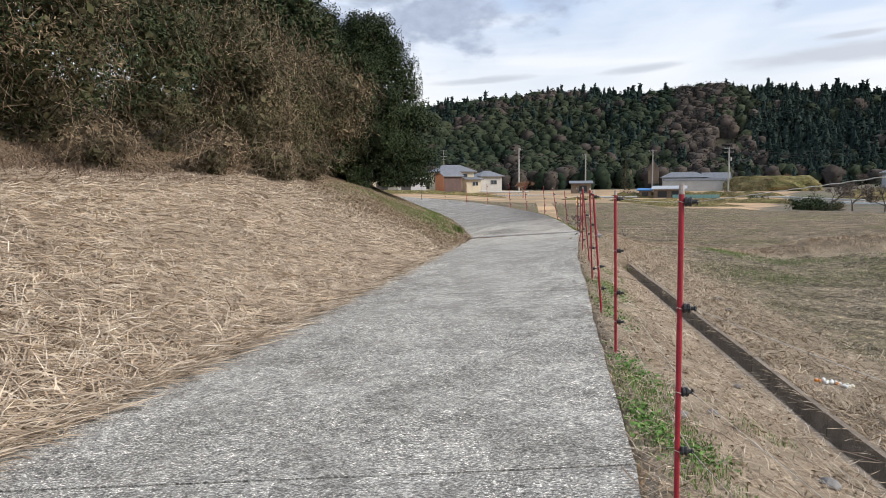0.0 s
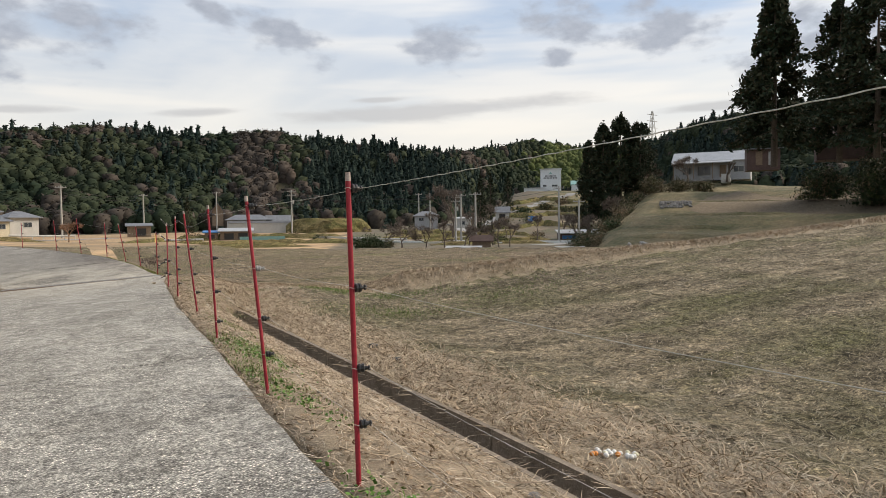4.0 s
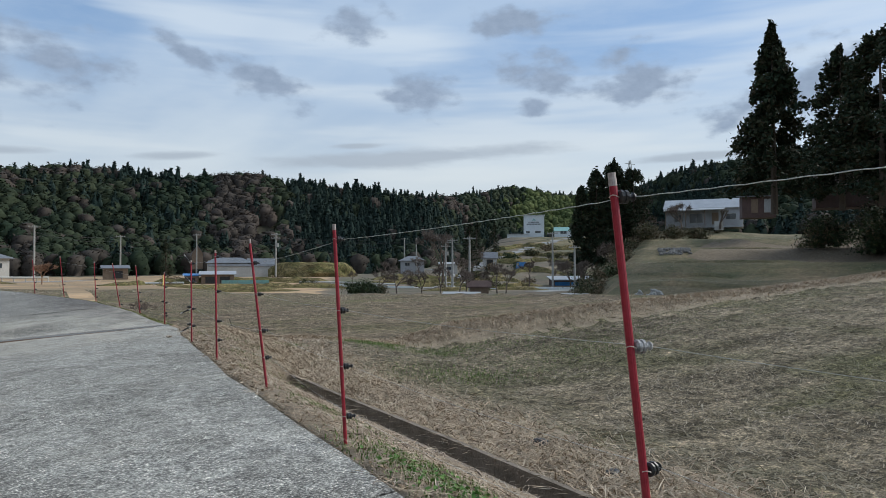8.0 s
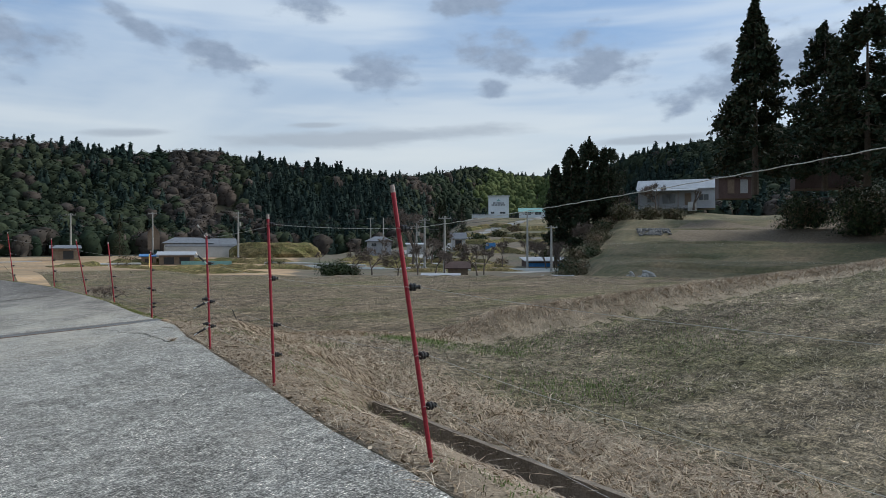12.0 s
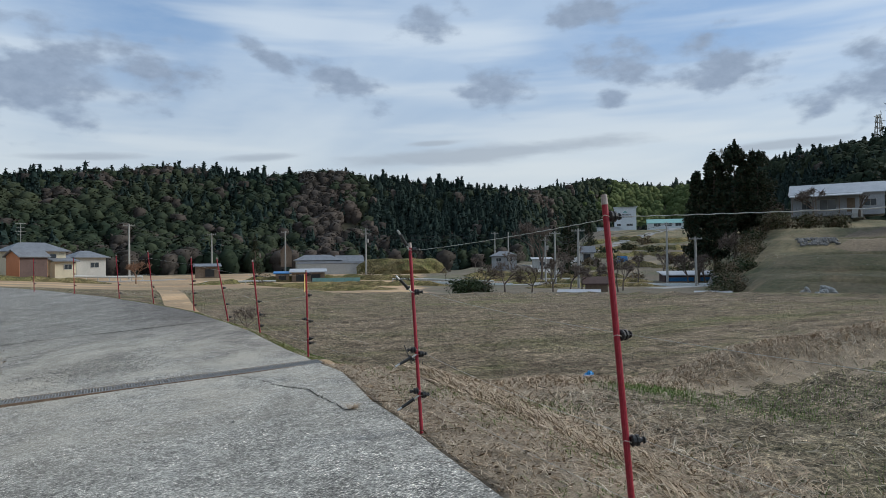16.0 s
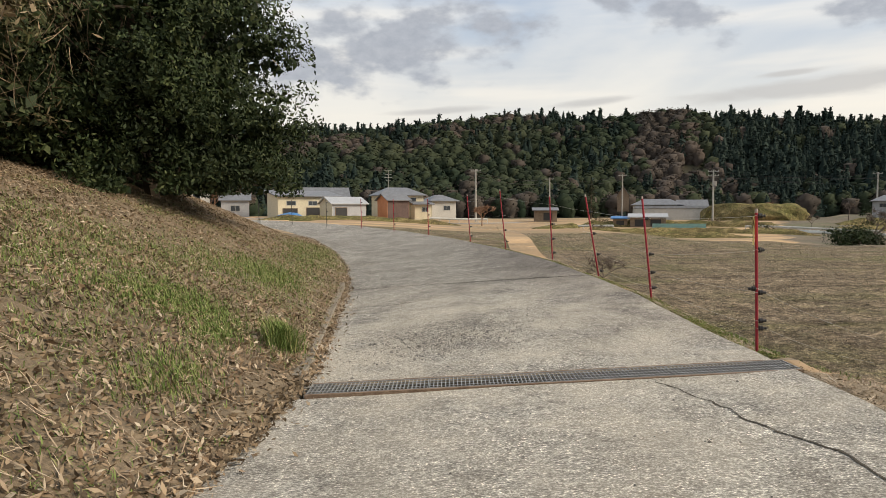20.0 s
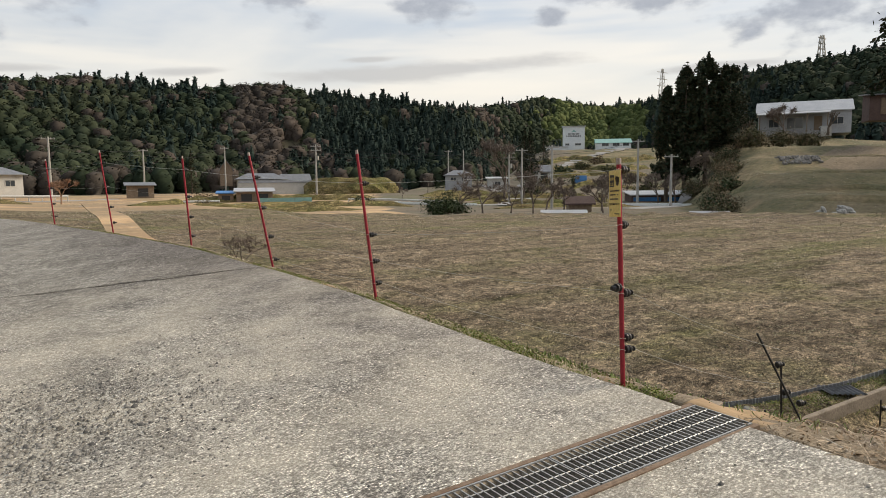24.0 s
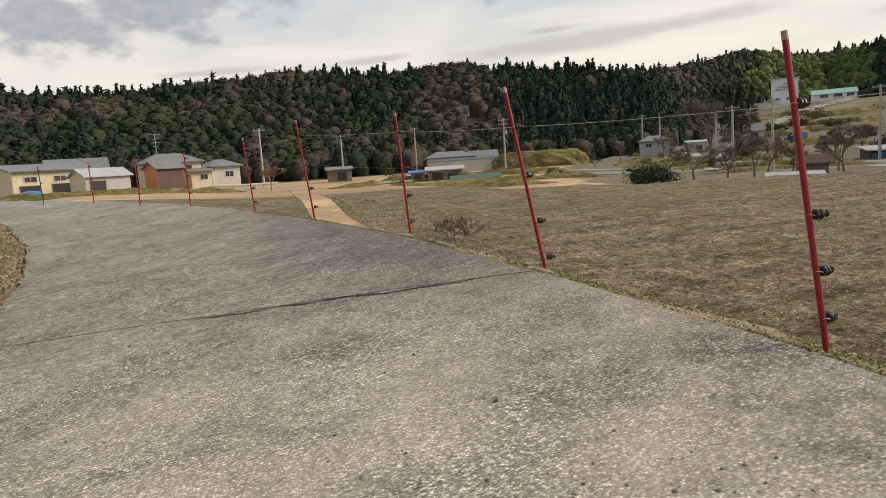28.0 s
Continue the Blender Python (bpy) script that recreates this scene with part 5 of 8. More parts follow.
x2, y2 = x2[ok], y2[ok]
c = np.stack([x2, y2, ground_z(x2, y2) + vr.uniform(0.004, 0.02, len(x2))], -1)
tagged(quads("edge_moss", leaf_quads(c, vr.uniform(0.008, 0.022, len(x2)), 0.6, vr, 0.7), M_MOSS), "yellow-green moss and low weeds at the field edge", "moss", kind="stuff")
tagged(strip_mesh("seam_grass", v, M_SEAM), "yellow-green moss and dry grass along the lane edge", "grass", kind="stuff")

# flat bright clover at the lane edge
cx_, cy_ = [], []
for mx_, my_, sx_, sy_, k in ((1.72, 6.1, 0.08, 0.35, 300), (1.42, 4.65, 0.07, 0.26, 380), (1.6, 4.15, 0.08, 0.12, 160), (2.2, 8.6, 0.08, 0.4, 250), (2.62, 10.6, 0.1, 0.5, 400)):
    cx_.append(vr.normal(mx_, sx_, k))
    cy_.append(vr.normal(my_, sy_, k))
x, y = np.concatenate(cx_), np.concatenate(cy_)
ok = x > np.interp(y, YS, XR) + 0.02
x, y = x[ok], y[ok]
c = np.stack([x, y, ground_z(x, y) + vr.uniform(0.01, 0.045, len(x))], -1)
M_CLOVER = island("clover", [(0.06, 0.14, 0.024), (0.10, 0.21, 0.04), (0.17, 0.29, 0.07)], 0.65)
tagged(quads("clover", leaf_quads(c, vr.uniform(0.018, 0.045, len(x)), 0.8, vr, 0.7), M_CLOVER), "bright green clover patches at the lane edge", "weed", kind="stuff")
# verge between the lane and the ditch
n = 60000
y = -2 + 25.6 * vr.uniform(0, 1, n) ** 1.1
xr = np.interp(y, YS, XR)
x = xr + 0.03 + (ditch_x(np.minimum(y, DITCH_END)) + 1.4 + 2.0 * smooth(y, 17, 22) - xr) * vr.uniform(0, 1, n)
ok = (np.abs(x - ditch_x(y)) > 0.17) | (y > DITCH_END)
x, y = x[ok], y[ok]
v = blades(x, y, vr.uniform(0, 6.28, len(x)), vr.uniform(0.05, 0.22, len(x)), vr.uniform(0.0022, 0.005, len(x)), vr.uniform(0.0, 0.06, len(x)), 0.006, 0.3, vr)
tagged(strip_mesh("verge_grass", v, M_STRAW), "short dry grass and straw on the verge", "grass", kind="stuff")
k = vr.choice(len(x), 26000, replace=False)
c = np.stack([x[k], y[k], ground_z(x[k], y[k]) + vr.uniform(0.006, 0.02, len(k))], -1)
tagged(quads("verge_litter", leaf_quads(c, vr.uniform(0.02, 0.07, len(k)), 0.4, vr, 0.9), M_LITTER), "dead leaves and chips on the verge", "leaf litter", kind="stuff")
k = vr.choice(len(x), 1600, replace=False)
v = blades(x[k], y[k], vr.uniform(0, 6.28, len(k)), vr.uniform(0.15, 0.6, len(k)), vr.uniform(0.005, 0.011, len(k)), vr.uniform(0.0, 0.05, len(k)), 0.01, 0.6, vr)
tagged(strip_mesh("fallen_twigs", v, M_TWIG), "thin dry twigs lying on the verge", "twigs", kind="stuff")
# litter on the level verge past the end of the ditch
y = vr.uniform(15.5, 24.0, 15000)
x = np.interp(y, YS, XR) + 0.02 + 2.4 * vr.uniform(0, 1, len(y)) ** 1.4
c = np.stack([x, y, ground_z(x, y) + vr.uniform(0.006, 0.03, len(x))], -1)
tagged(quads("verge_leaves", leaf_quads(c, vr.uniform(0.008, 0.038, len(x)), 0.3, vr, 0.6), M_LITTER), "dead leaves and stalks matted on the verge", "leaf litter", kind="stuff")
y = vr.uniform(16, 24.2, 9000)
x = np.interp(y, YS, XR) + 0.25 + 2.2 * vr.uniform(0, 1, len(y))
ok = np.array([noise.noise((a * 1.3, q * 1.3, 8.1)) for a, q in zip(x, y)]) + vr.normal(0, 0.2, len(y)) > 0.1
x, y = x[ok], y[ok]
v = blades(x, y, vr.uniform(0, 6.28, len(x)), vr.uniform(0.02, 0.09, len(x)), vr.uniform(0.003, 0.006, len(x)), vr.uniform(0.01, 0.06, len(x)), 0.0, 0.2, vr)
tagged(strip_mesh("verge_green", v, M_GREEN), "short green grass scattered on the verge", "grass", kind="stuff")
# dry tuft growing out of the crack in the lane
a = vr.uniform(0, 6.28, 90)
x, y = 3.90 + vr.normal(0, 0.02, 90), 20.85 + vr.normal(0, 0.02, 90)
p0 = np.stack([x, y, lane_z(x, y)], -1)
d = np.stack([np.cos(a), np.sin(a), vr.uniform(0.2, 0.9, 90)], -1) * vr.uniform(0.05, 0.12, (90, 1))
s = np.stack([-np.sin(a), np.cos(a), 0 * a], -1) * 0.0018
v = np.stack([p0 - s, p0 + s, p0 + d * 0.6 + s, p0 + d * 0.6 - s, p0 + d * np.array([1, 1, 0.7])], 1)
tagged(strip_mesh("crack_tuft", v, M_DRYGRASS), "small dry grass tuft growing in the cracked lane", "grass", kind="stuff")
# tall pale fringe beyond the ditch and on the levee
n = 30000
y = vr.uniform(0, 22, n)
x = ditch_x(y) + 0.18 + np.abs(vr.normal(0, 0.8, n))
lx_ = 5.6 + 40 * vr.uniform(0, 1, 34000) ** 1.4
ly_ = np.interp(lx_, LEVEE_X, LEVEE_Y) + vr.normal(-0.05, 0.36, 34000)
x, y = np.concatenate([x, lx_]), np.concatenate([y, ly_])
ok = np.hypot(x - 4.08, y - 6.98) > 0.34
x, y = x[ok], y[ok]
v = blades(x, y, vr.uniform(0, 6.28, len(x)), vr.uniform(0.08, 0.28, len(x)), vr.uniform(0.0035, 0.008, len(x)) * (1 + np.hypot(x, y - 12) / 16), vr.uniform(0.0, 0.09, len(x)) * (1 + np.hypot(x, y - 12) / 30), 0.004, 0.3, vr)
tagged(strip_mesh("fringe_grass", v, M_DRYGRASS), "pale dry grass fringe along ditch and levee", "grass", kind="stuff")

# stubble in the near field, residue in the tilled field
n = 130000
r0 = 2.5 + 55 * vr.uniform(0, 1, n) ** 1.5
th = np.radians(vr.uniform(8, 100, n))
x, y = 1.0 + r0 * np.sin(th), 6 + r0 * np.cos(th)
den = np.array([noise.noise((a * 0.8, c * 1.1, 7.0)) + 0.6 * noise.noise((a * 2.6, c * 2.6, 3.0)) for a, c in zip(x, y)])
ok = (x > ditch_x(np.minimum(y, DITCH_END)) + 0.5) & (y < np.interp(x, LEVEE_X, LEVEE_Y) + 0.3) & (den + vr.normal(0, 0.22, n) > -0.35)
x, y, r0 = x[ok], y[ok], r0[ok]
v = blades(x, y, vr.normal(0.3, 1.0, len(x)), vr.uniform(0.06, 0.2, len(x)), vr.uniform(0.003, 0.007, len(x)) * (1 + r0 / 11), vr.uniform(0.0, 0.035, len(x)) * (1 + r0 / 40), 0.004, 0.4, vr)
tagged(strip_mesh("stubble", v, M_STALK), "flattened dry rice stubble in the near field", "stubble", kind="stuff")
n = 85000
y = 24.6 + 46 * vr.uniform(0, 1, n) ** 1.7
row = 0.42
x = np.interp(y, YS, XR) + 0.15 + 38 * vr.uniform(0, 1, n) ** 1.5
y = y + 0.0
ph = (x * 0.35 + y)
y = y - (ph - np.round(ph / row) * row) * vr.uniform(0.4, 1.0, n)
ok = (y > np.interp(x, LEVEE_X, LEVEE_Y) + 0.9)
x, y = x[ok], y[ok]
far_ = np.hypot(x - 3, y - 22)
v = blades(x, y, vr.uniform(0, 6.28, len(x)), vr.uniform(0.012, 0.05, len(x)), vr.uniform(0.003, 0.008, len(x)) * (1 + far_ / 11), vr.uniform(0.0, 0.022, len(x)) * (1 + far_ / 40), 0.003, 0.5, vr)
tagged(strip_mesh("field_residue", v, M_STRAWBIT), "cut stalks in rows on the tilled field", "stubble", kind="stuff")
n = 9000
y = 24.6 + 26 * vr.uniform(0, 1, n) ** 1.6
x = np.interp(y, YS, XR) + 1.1 + 20 * vr.uniform(0, 1, n) ** 1.5
ok = (y > np.interp(x, LEVEE_X, LEVEE_Y) + 0.7)
x, y = x[ok], y[ok]
s_ = vr.uniform(0.010, 0.03, len(x)) * (1 + np.hypot(x - 3, y - 22) / 60)
c = np.stack([x, y, ground_z(x, y)], -1)


def lumps(c, s, rng):
    """Small five-sided lumps sitting on c."""
    n = len(c)
    a0 = rng.uniform(0, 6.28, n)
    ring = [c + np.stack([s * rng.uniform(0.6, 1.1, n) * np.cos(a0 + 1.2566 * i), s * rng.uniform(0.6, 1.1, n) * np.sin(a0 + 1.2566 * i), -0.1 * s], -1) for i in range(5)]
    top = c + np.stack([s * rng.normal(0, 0.2, n), s * rng.normal(0, 0.2, n), s * rng.uniform(0.5, 0.9, n)], -1)
    verts = np.stack(ring + [top], 1).reshape(-1, 3)
    b_ = (np.arange(n) * 6)[:, None]
    idx = np.concatenate([b_ + np.array([i, (i + 1) % 5, 5]) for i in range(5)], 1).reshape(-1)
    return verts, idx


def lump_mesh(name, c, s, mat, rng):
    verts, idx = lumps(c, s, rng)
    me = bpy.data.meshes.new(name)
    me.vertices.add(len(verts))
    me.vertices.foreach_set("co", verts.reshape(-1).astype(np.float32))
    me.loops.add(len(idx))
    me.loops.foreach_set("vertex_index", idx.astype(np.int32))
    me.polygons.add(len(idx) // 3)
    me.polygons.foreach_set("loop_start", np.arange(0, len(idx), 3, dtype=np.int32))
    me.materials.append(mat)
    me.update(calc_edges=True)
    return new(name, me)


tagged(lump_mesh("soil_clods", c, s_, M_CLOD, vr), "dark clods of turned soil in the tilled field", "soil", kind="stuff")
# gravel washed over the lane beyond the grate, and loose grit
n = 9000
y = np.concatenate([vr.normal(26.3, 0.75, n), vr.uniform(0, 45, 2200), vr.normal(25.5, 2.5, 1600)])
x = np.concatenate([vr.normal(2.15, 0.55, n), np.zeros(2200), vr.normal(3.2, 0.9, 1600)])
xl, xr, _, _ = lane(y)
x[n:n + 2200] = xl[n:n + 2200] + (xr - xl)[n:n + 2200] * vr.uniform(0.02, 0.98, 2200)
ok = (x > xl + 0.03) & (x < xr - 0.03) & (np.abs(y - (24.43 - 0.068 * x)) > 0.21)
x, y = x[ok], y[ok]
c = np.stack([x, y, lane_z(x, y) + 0.002], -1)
s_ = np.minimum(0.003 + vr.exponential(0.0028, len(x)), 0.028) * np.where(np.hypot(x - 2.0, (y - 26.2) * 0.6) < 1.2, 1.05, 1.0)
tagged(lump_mesh("loose_gravel", c, s_, M_PEBBLE, vr), "loose grey gravel and grit scattered on the lane", "gravel", kind="stuff")


# ---- bushes and trees on the bank ----
M_BARK = mottled("bark", (0.05, 0.038, 0.028), (0.13, 0.10, 0.075), 6, 40, 0.95, bumps=0.6, dist=0.01)
M_EVER = island("evergreen_leaves", [(0.012, 0.023, 0.009), (0.024, 0.043, 0.015), (0.044, 0.068, 0.024), (0.085, 0.105, 0.040)], 0.7, patch=(0.7, (0.012, 0.020, 0.008), 0.6))
M_OLIVE = island("olive_leaves", [(0.035, 0.045, 0.018), (0.06, 0.07, 0.028), (0.10, 0.10, 0.042), (0.17, 0.15, 0.08)], 0.75, patch=(0.9, (0.016, 0.024, 0.010), 0.8), patch2=(0.5, (0.12, 0.085, 0.05), 0.55))
M_DRYLEAF = island("withered_leaves", [(0.075, 0.053, 0.035), (0.16, 0.113, 0.070), (0.26, 0.19, 0.118), (0.42, 0.32, 0.21)], 0.8, patch=(0.9, (0.045, 0.032, 0.022), 0.8), patch2=(0.45, (0.055, 0.065, 0.026), 0.5))
M_VINE = island("withered_vines", [(0.11, 0.08, 0.058), (0.22, 0.165, 0.11), (0.36, 0.28, 0.19)], 0.85)


def limb(bm, a, c, r0, r1, rng, bend=0.12, seg=6):
    """A crooked limb in three pieces."""
    a, c = Vector(a), Vector(c)
    d = (c - a).length
    p = [a, a.lerp(c, 0.35) + Vector(rng.normal(0, bend * d, 3)), a.lerp(c, 0.7) + Vector(rng.normal(0, bend * d, 3)), c]
    for i in range(3):
        f0, f1 = i / 3, (i + 1) / 3
        rod(bm, p[i], p[i + 1], r0 + (r1 - r0) * f0, r0 + (r1 - r0) * f1, seg)


def bush(name, at, size, clumps, leaves_per, leaf, mats, label, seed, trunk=0.05, vines=0, floor=0.0, hang=0.0, category="bush", shell=0.5, spread=2.3, drum=False):
    """A shrub or small tree: limbs to leafy clumps that fill an uneven crown. size: radius x, y and height."""
    r = np.random.default_rng(seed)
    bx, by = at[:2]
    z = float(ground_z(bx, by)) if len(at) < 3 else at[2]
    p = thing(name, pose(bx, by, z), label, category)
    dirs = unit(r.normal(0, 1, (clumps, 3)))
    rad = r.uniform(0.12, 1.0, (clumps, 1)) ** shell * (1 + 0.22 * np.sin(3 * np.arctan2(dirs[:, 1:2], dirs[:, :1]) + seed))
    cc = dirs * rad * np.array([size[0], size[1], size[2] * 0.5 * (1 - floor)]) + np.array([0, 0, size[2] * (0.5 + 0.5 * floor)])
    if drum:
        f = r.uniform(0.02, 1.0, clumps)
        a = r.uniform(0, 6.283, clumps)
        q = (1 - 0.75 * np.clip((f - 0.45) / 0.55, 0, 1) ** 1.6) * r.uniform(0.1, 1.0, clumps) ** shell * (1 + 0.09 * np.sin(3 * a + seed) + 0.07 * np.sin(7 * f + 2 * a))
        cc = np.stack([q * size[0] * np.cos(a), q * size[1] * np.sin(a), f * size[2]], -1)
    cc[:, 2] = np.maximum(cc[:, 2], 0.08)
    bm = bmesh.new()
    limb(bm, (0, 0, -0.2), (r.normal(0, 0.1), r.normal(0, 0.1), size[2] * 0.6), trunk, trunk * 0.4, r, 0.05)
    for q in cc[:: max(1, clumps // 26)]:
        limb(bm, (q[0] * 0.15, q[1] * 0.15, q[2] * r.uniform(0.1, 0.55)), q, trunk * 0.35, 0.006, r)
    part("branchwork", bm, M_BARK, p)
    sig = leaf * spread
    # Larger leaves added inside the crown to stop light passing through.
    k = int(clumps * (34 if drum else 9))
    c0 = cc[r.integers(0, clumps, k)] * np.array([0.93, 0.93, 0.95]) * r.uniform(0.35, 1.0, (k, 1)) ** np.array([0.4, 0.4, 0.15])
    c0 = c0 + np.clip(r.normal(0, 1, c0.shape), -1.0, 1.0) * sig * 0.6
    c0[:, 2] = np.maximum(c0[:, 2], leaf)
    quads("added_core_leaves", leaf_quads(c0, r.uniform(0.8, 1.4, k) * min(0.14 * size[0] + 0.06, leaf * (1.7 if drum else 2.1)), 0.6, r, 0.1), mats[0], p)
    per = np.maximum(8, r.poisson(leaves_per, clumps))
    which = r.integers(0, len(mats), clumps)
    for m in range(len(mats)):
        sel = which == m
        if not sel.any():
            continue
        cen = np.repeat(cc[sel], per[sel], 0)
        lim = 1.25 if drum else 1.7
        off = np.clip(r.normal(0, 1, cen.shape), -lim, lim) * sig * np.array([1, 1, 0.75])
        cen = cen + off
        if hang:
            cen[:, 2] -= np.abs(r.normal(0, hang, len(cen)))
        cen[:, 2] = np.maximum(cen[:, 2], 0.03)
        out = unit(cen - np.array([0, 0, size[2] * 0.35]))
        qd = leaf_quads(cen, r.uniform(0.6, 1.3, len(cen)) * leaf * (1.0 if mats[m] is M_EVER else 1.35), 0.42 if mats[m] is M_EVER else 0.2, r, 0.1, out * 0.8)
        ob = quads("crown", qd, mats[m], p)
    if vines:
        k = vines
        a = unit(r.normal(0, 1, (k, 3))) * np.array([size[0], size[1], size[2] * 0.55]) * r.uniform(0.7, 1.12, (k, 1)) + np.array([0, 0, size[2] * 0.55])
        d = np.stack([r.normal(0, 0.5, k), r.normal(0, 0.5, k), -np.abs(r.normal(0.6, 0.5, k))], -1) * r.uniform(0.2, 0.9, (k, 1))
        e_ = a + d
        a[:, 2], e_[:, 2] = np.maximum(a[:, 2], 0.05), np.maximum(e_[:, 2], 0.02)
        s = unit(np.cross(d, r.normal(0, 1, (k, 3)))) * r.uniform(0.003, 0.007, (k, 1))
        mid = (a + e_) / 2 + r.normal(0, 0.06, (k, 3))
        ob = strip_mesh("vine_tangle", np.stack([a - s, a + s, mid + s, mid - s, e_ + s * 0.5, e_ - s * 0.5], 1), M_VINE)
        ob.parent = p
        tagged(ob, kind="stuff")
    return p


BUSHES = [  # y, distance from the lane edge, radii, height, clumps, leaves, leaf size, leaf kinds, vines, label
    (5.5, 8.6, 2.6, 2.3, 5.2, 150, 70, 0.085, "DVO", 900, "tangled thicket of withered vines and dry leaves"),
    (9.0, 8.2, 2.4, 2.4, 5.0, 150, 70, 0.085, "DDO", 1000, "tangled thicket of withered vines and dry leaves"),
    (12.0, 7.6, 2.2, 2.2, 4.8, 140, 70, 0.08, "DOE", 900, "thicket of dry bamboo grass and olive shrubs"),
    (15.0, 7.2, 2.2, 2.1, 5.0, 140, 75, 0.08, "OED", 700, "olive green shrub overgrown with dry vines"),
    (18.0, 6.8, 2.0, 2.1, 5.2, 140, 75, 0.08, "OOE", 600, "olive green bamboo shrub on the bank"),
    (20.8, 6.3, 1.9, 2.0, 4.8, 130, 75, 0.08, "ODO", 700, "mixed green and withered shrub on the bank"),
    (23.6, 6.6, 1.9, 2.0, 4.6, 130, 75, 0.08, "DOO", 700, "withered shrub with hanging dry vines"),
    (26.5, 7.0, 1.9, 2.0, 4.6, 130, 75, 0.08, "OED", 600, "olive shrub with hanging dry vines"),
    (29.5, 6.8, 2.0, 2.2, 5.0, 130, 75, 0.085, "DOE", 700, "withered shrub at the edge of the wood"),
    (33.0, 6.2, 2.2, 2.4, 5.6, 150, 80, 0.09, "EOE", 500, "dense evergreen shrub under taller trees"),
]
KINDS = {"D": M_DRYLEAF, "O": M_OLIVE, "E": M_EVER, "V": M_DRYLEAF}
for i, (y, e, rx, ry, h, cl, lv, lf, kinds, vn, lab) in enumerate(BUSHES):
    bush("bush", (float(np.interp(y, YS, XL)) - e - (1.1 if y < 20 else 0.3), y), (rx, ry, h), cl + 20, lv + 50, lf * 1.3, [KINDS[c_] for c_ in kinds], lab, 100 + i, 0.05, vn + 500, hang=0.22, shell=0.42, spread=2.6)
# low dry shrubs in front
for i, (y, e, s, h, kinds) in enumerate(((7.5, 7.0, 0.9, 0.8, "DD"), (11, 6.6, 0.8, 0.8, "DO"), (14.0, 6.0, 0.7, 1.0, "DV"), (17.2, 5.4, 0.8, 1.2, "DD"), (19.6, 4.9, 0.7, 1.1, "OD"), (4.0, 7.2, 0.9, 0.8, "DD"), (22.5, 5.1, 0.8, 1.2, "OO"), (2.0, 7.4, 0.9, 0.8, "DO"))):
    bush("shrub", (float(np.interp(y, YS, XL)) - e, y), (s, s, h), 44, 55, 0.085, [KINDS[c_] for c_ in kinds], "low withered shrub at the top of the bank", 140 + i, 0.02, 420, category="bush")
# taller trees behind
TALL = [
    (6.5, 12.5, 3.2, 3.2, 9.5, "OE", 0.5, "tall olive green broadleaf tree"), (12.5, 12.0, 3.4, 3.2, 10.5, "OEE", 0.45, "tall olive green broadleaf tree"),
    (18.5, 11.5, 3.2, 3.2, 10.5, "EEO", 0.4, "tall dark evergreen tree"), (25.0, 11.0, 3.2, 3.2, 10.0, "EEE", 0.4, "tall dark evergreen tree"),
    (31.5, 10.0, 3.2, 3.2, 10.0, "EEO", 0.35, "tall dark evergreen tree"), (1.0, 12.5, 3.2, 3.2, 9.5, "OD", 0.5, "tall half-bare tree with olive leaves")]
for i, (y, e, rx, ry, h, kinds, fl, lab) in enumerate(TALL):
    bush("tree", (float(np.interp(y, YS, XL)) - e - 0.8, y), (rx * 1.08, ry * 1.08, h), 210, 44, 0.25, [KINDS[c_] for c_ in kinds], lab, 170 + i, 0.16, 300, floor=fl * 0.4, category="tree", shell=0.4, spread=2.6)
# short green grass in patches over the shaded bank
x, y, e = bank_points(60000, 15, 36, 0.05, 5.0, vr, 1.0)
den = np.array([noise.noise((a * 0.7, c * 0.7, 1.7)) + 0.5 * noise.noise((a * 2.2, c * 2.2, 4.0)) for a, c in zip(x, y)])
ok = den + vr.normal(0, 0.3, len(x)) > 0.16 + 0.05 * e
x, y = x[ok], y[ok]
v = blades(x, y, vr.uniform(0, 6.28, len(x)), vr.uniform(0.02, 0.08, len(x)), vr.uniform(0.004, 0.008, len(x)), vr.uniform(0.01, 0.06, len(x)), 0.0, 0.2, vr)
tagged(strip_mesh("bank_grass", v, M_GREEN), "short green grass in patches on the bank", "grass", kind="stuff")
# the dark evergreen that overhangs the bend
for i, (x, y, rx, ry, h, fl, cl) in enumerate(((-3.6, 34.2, 2.95, 2.85, 8.4, 0.02, 640), (-6.6, 38.4, 3.0, 3.0, 9.0, 0.05, 330), (-7.0, 31.4, 2.8, 2.8, 9.4, 0.05, 330))):
    bush("evergreen_tree", (x, y), (rx, ry, h), cl + 100, 120 if i == 0 else 52, 0.105 if i == 0 else 0.14, [M_EVER, M_EVER, M_OLIVE] if i == 2 else [M_EVER], "dark glossy evergreen tree overhanging the lane", 190 + i, 0.16, 40, floor=fl, category="tree", shell=0.36, spread=2.0, hang=0.10, drum=True)
bush("bamboo_thicket", (-5.0, 28.6), (2.2, 2.0, 5.0), 150, 110, 0.12, [M_DRYLEAF, M_OLIVE], "tangle of dry bamboo grass leaning over the bank", 196, 0.05, 900, floor=0.3, hang=0.3, shell=0.42, spread=2.6)


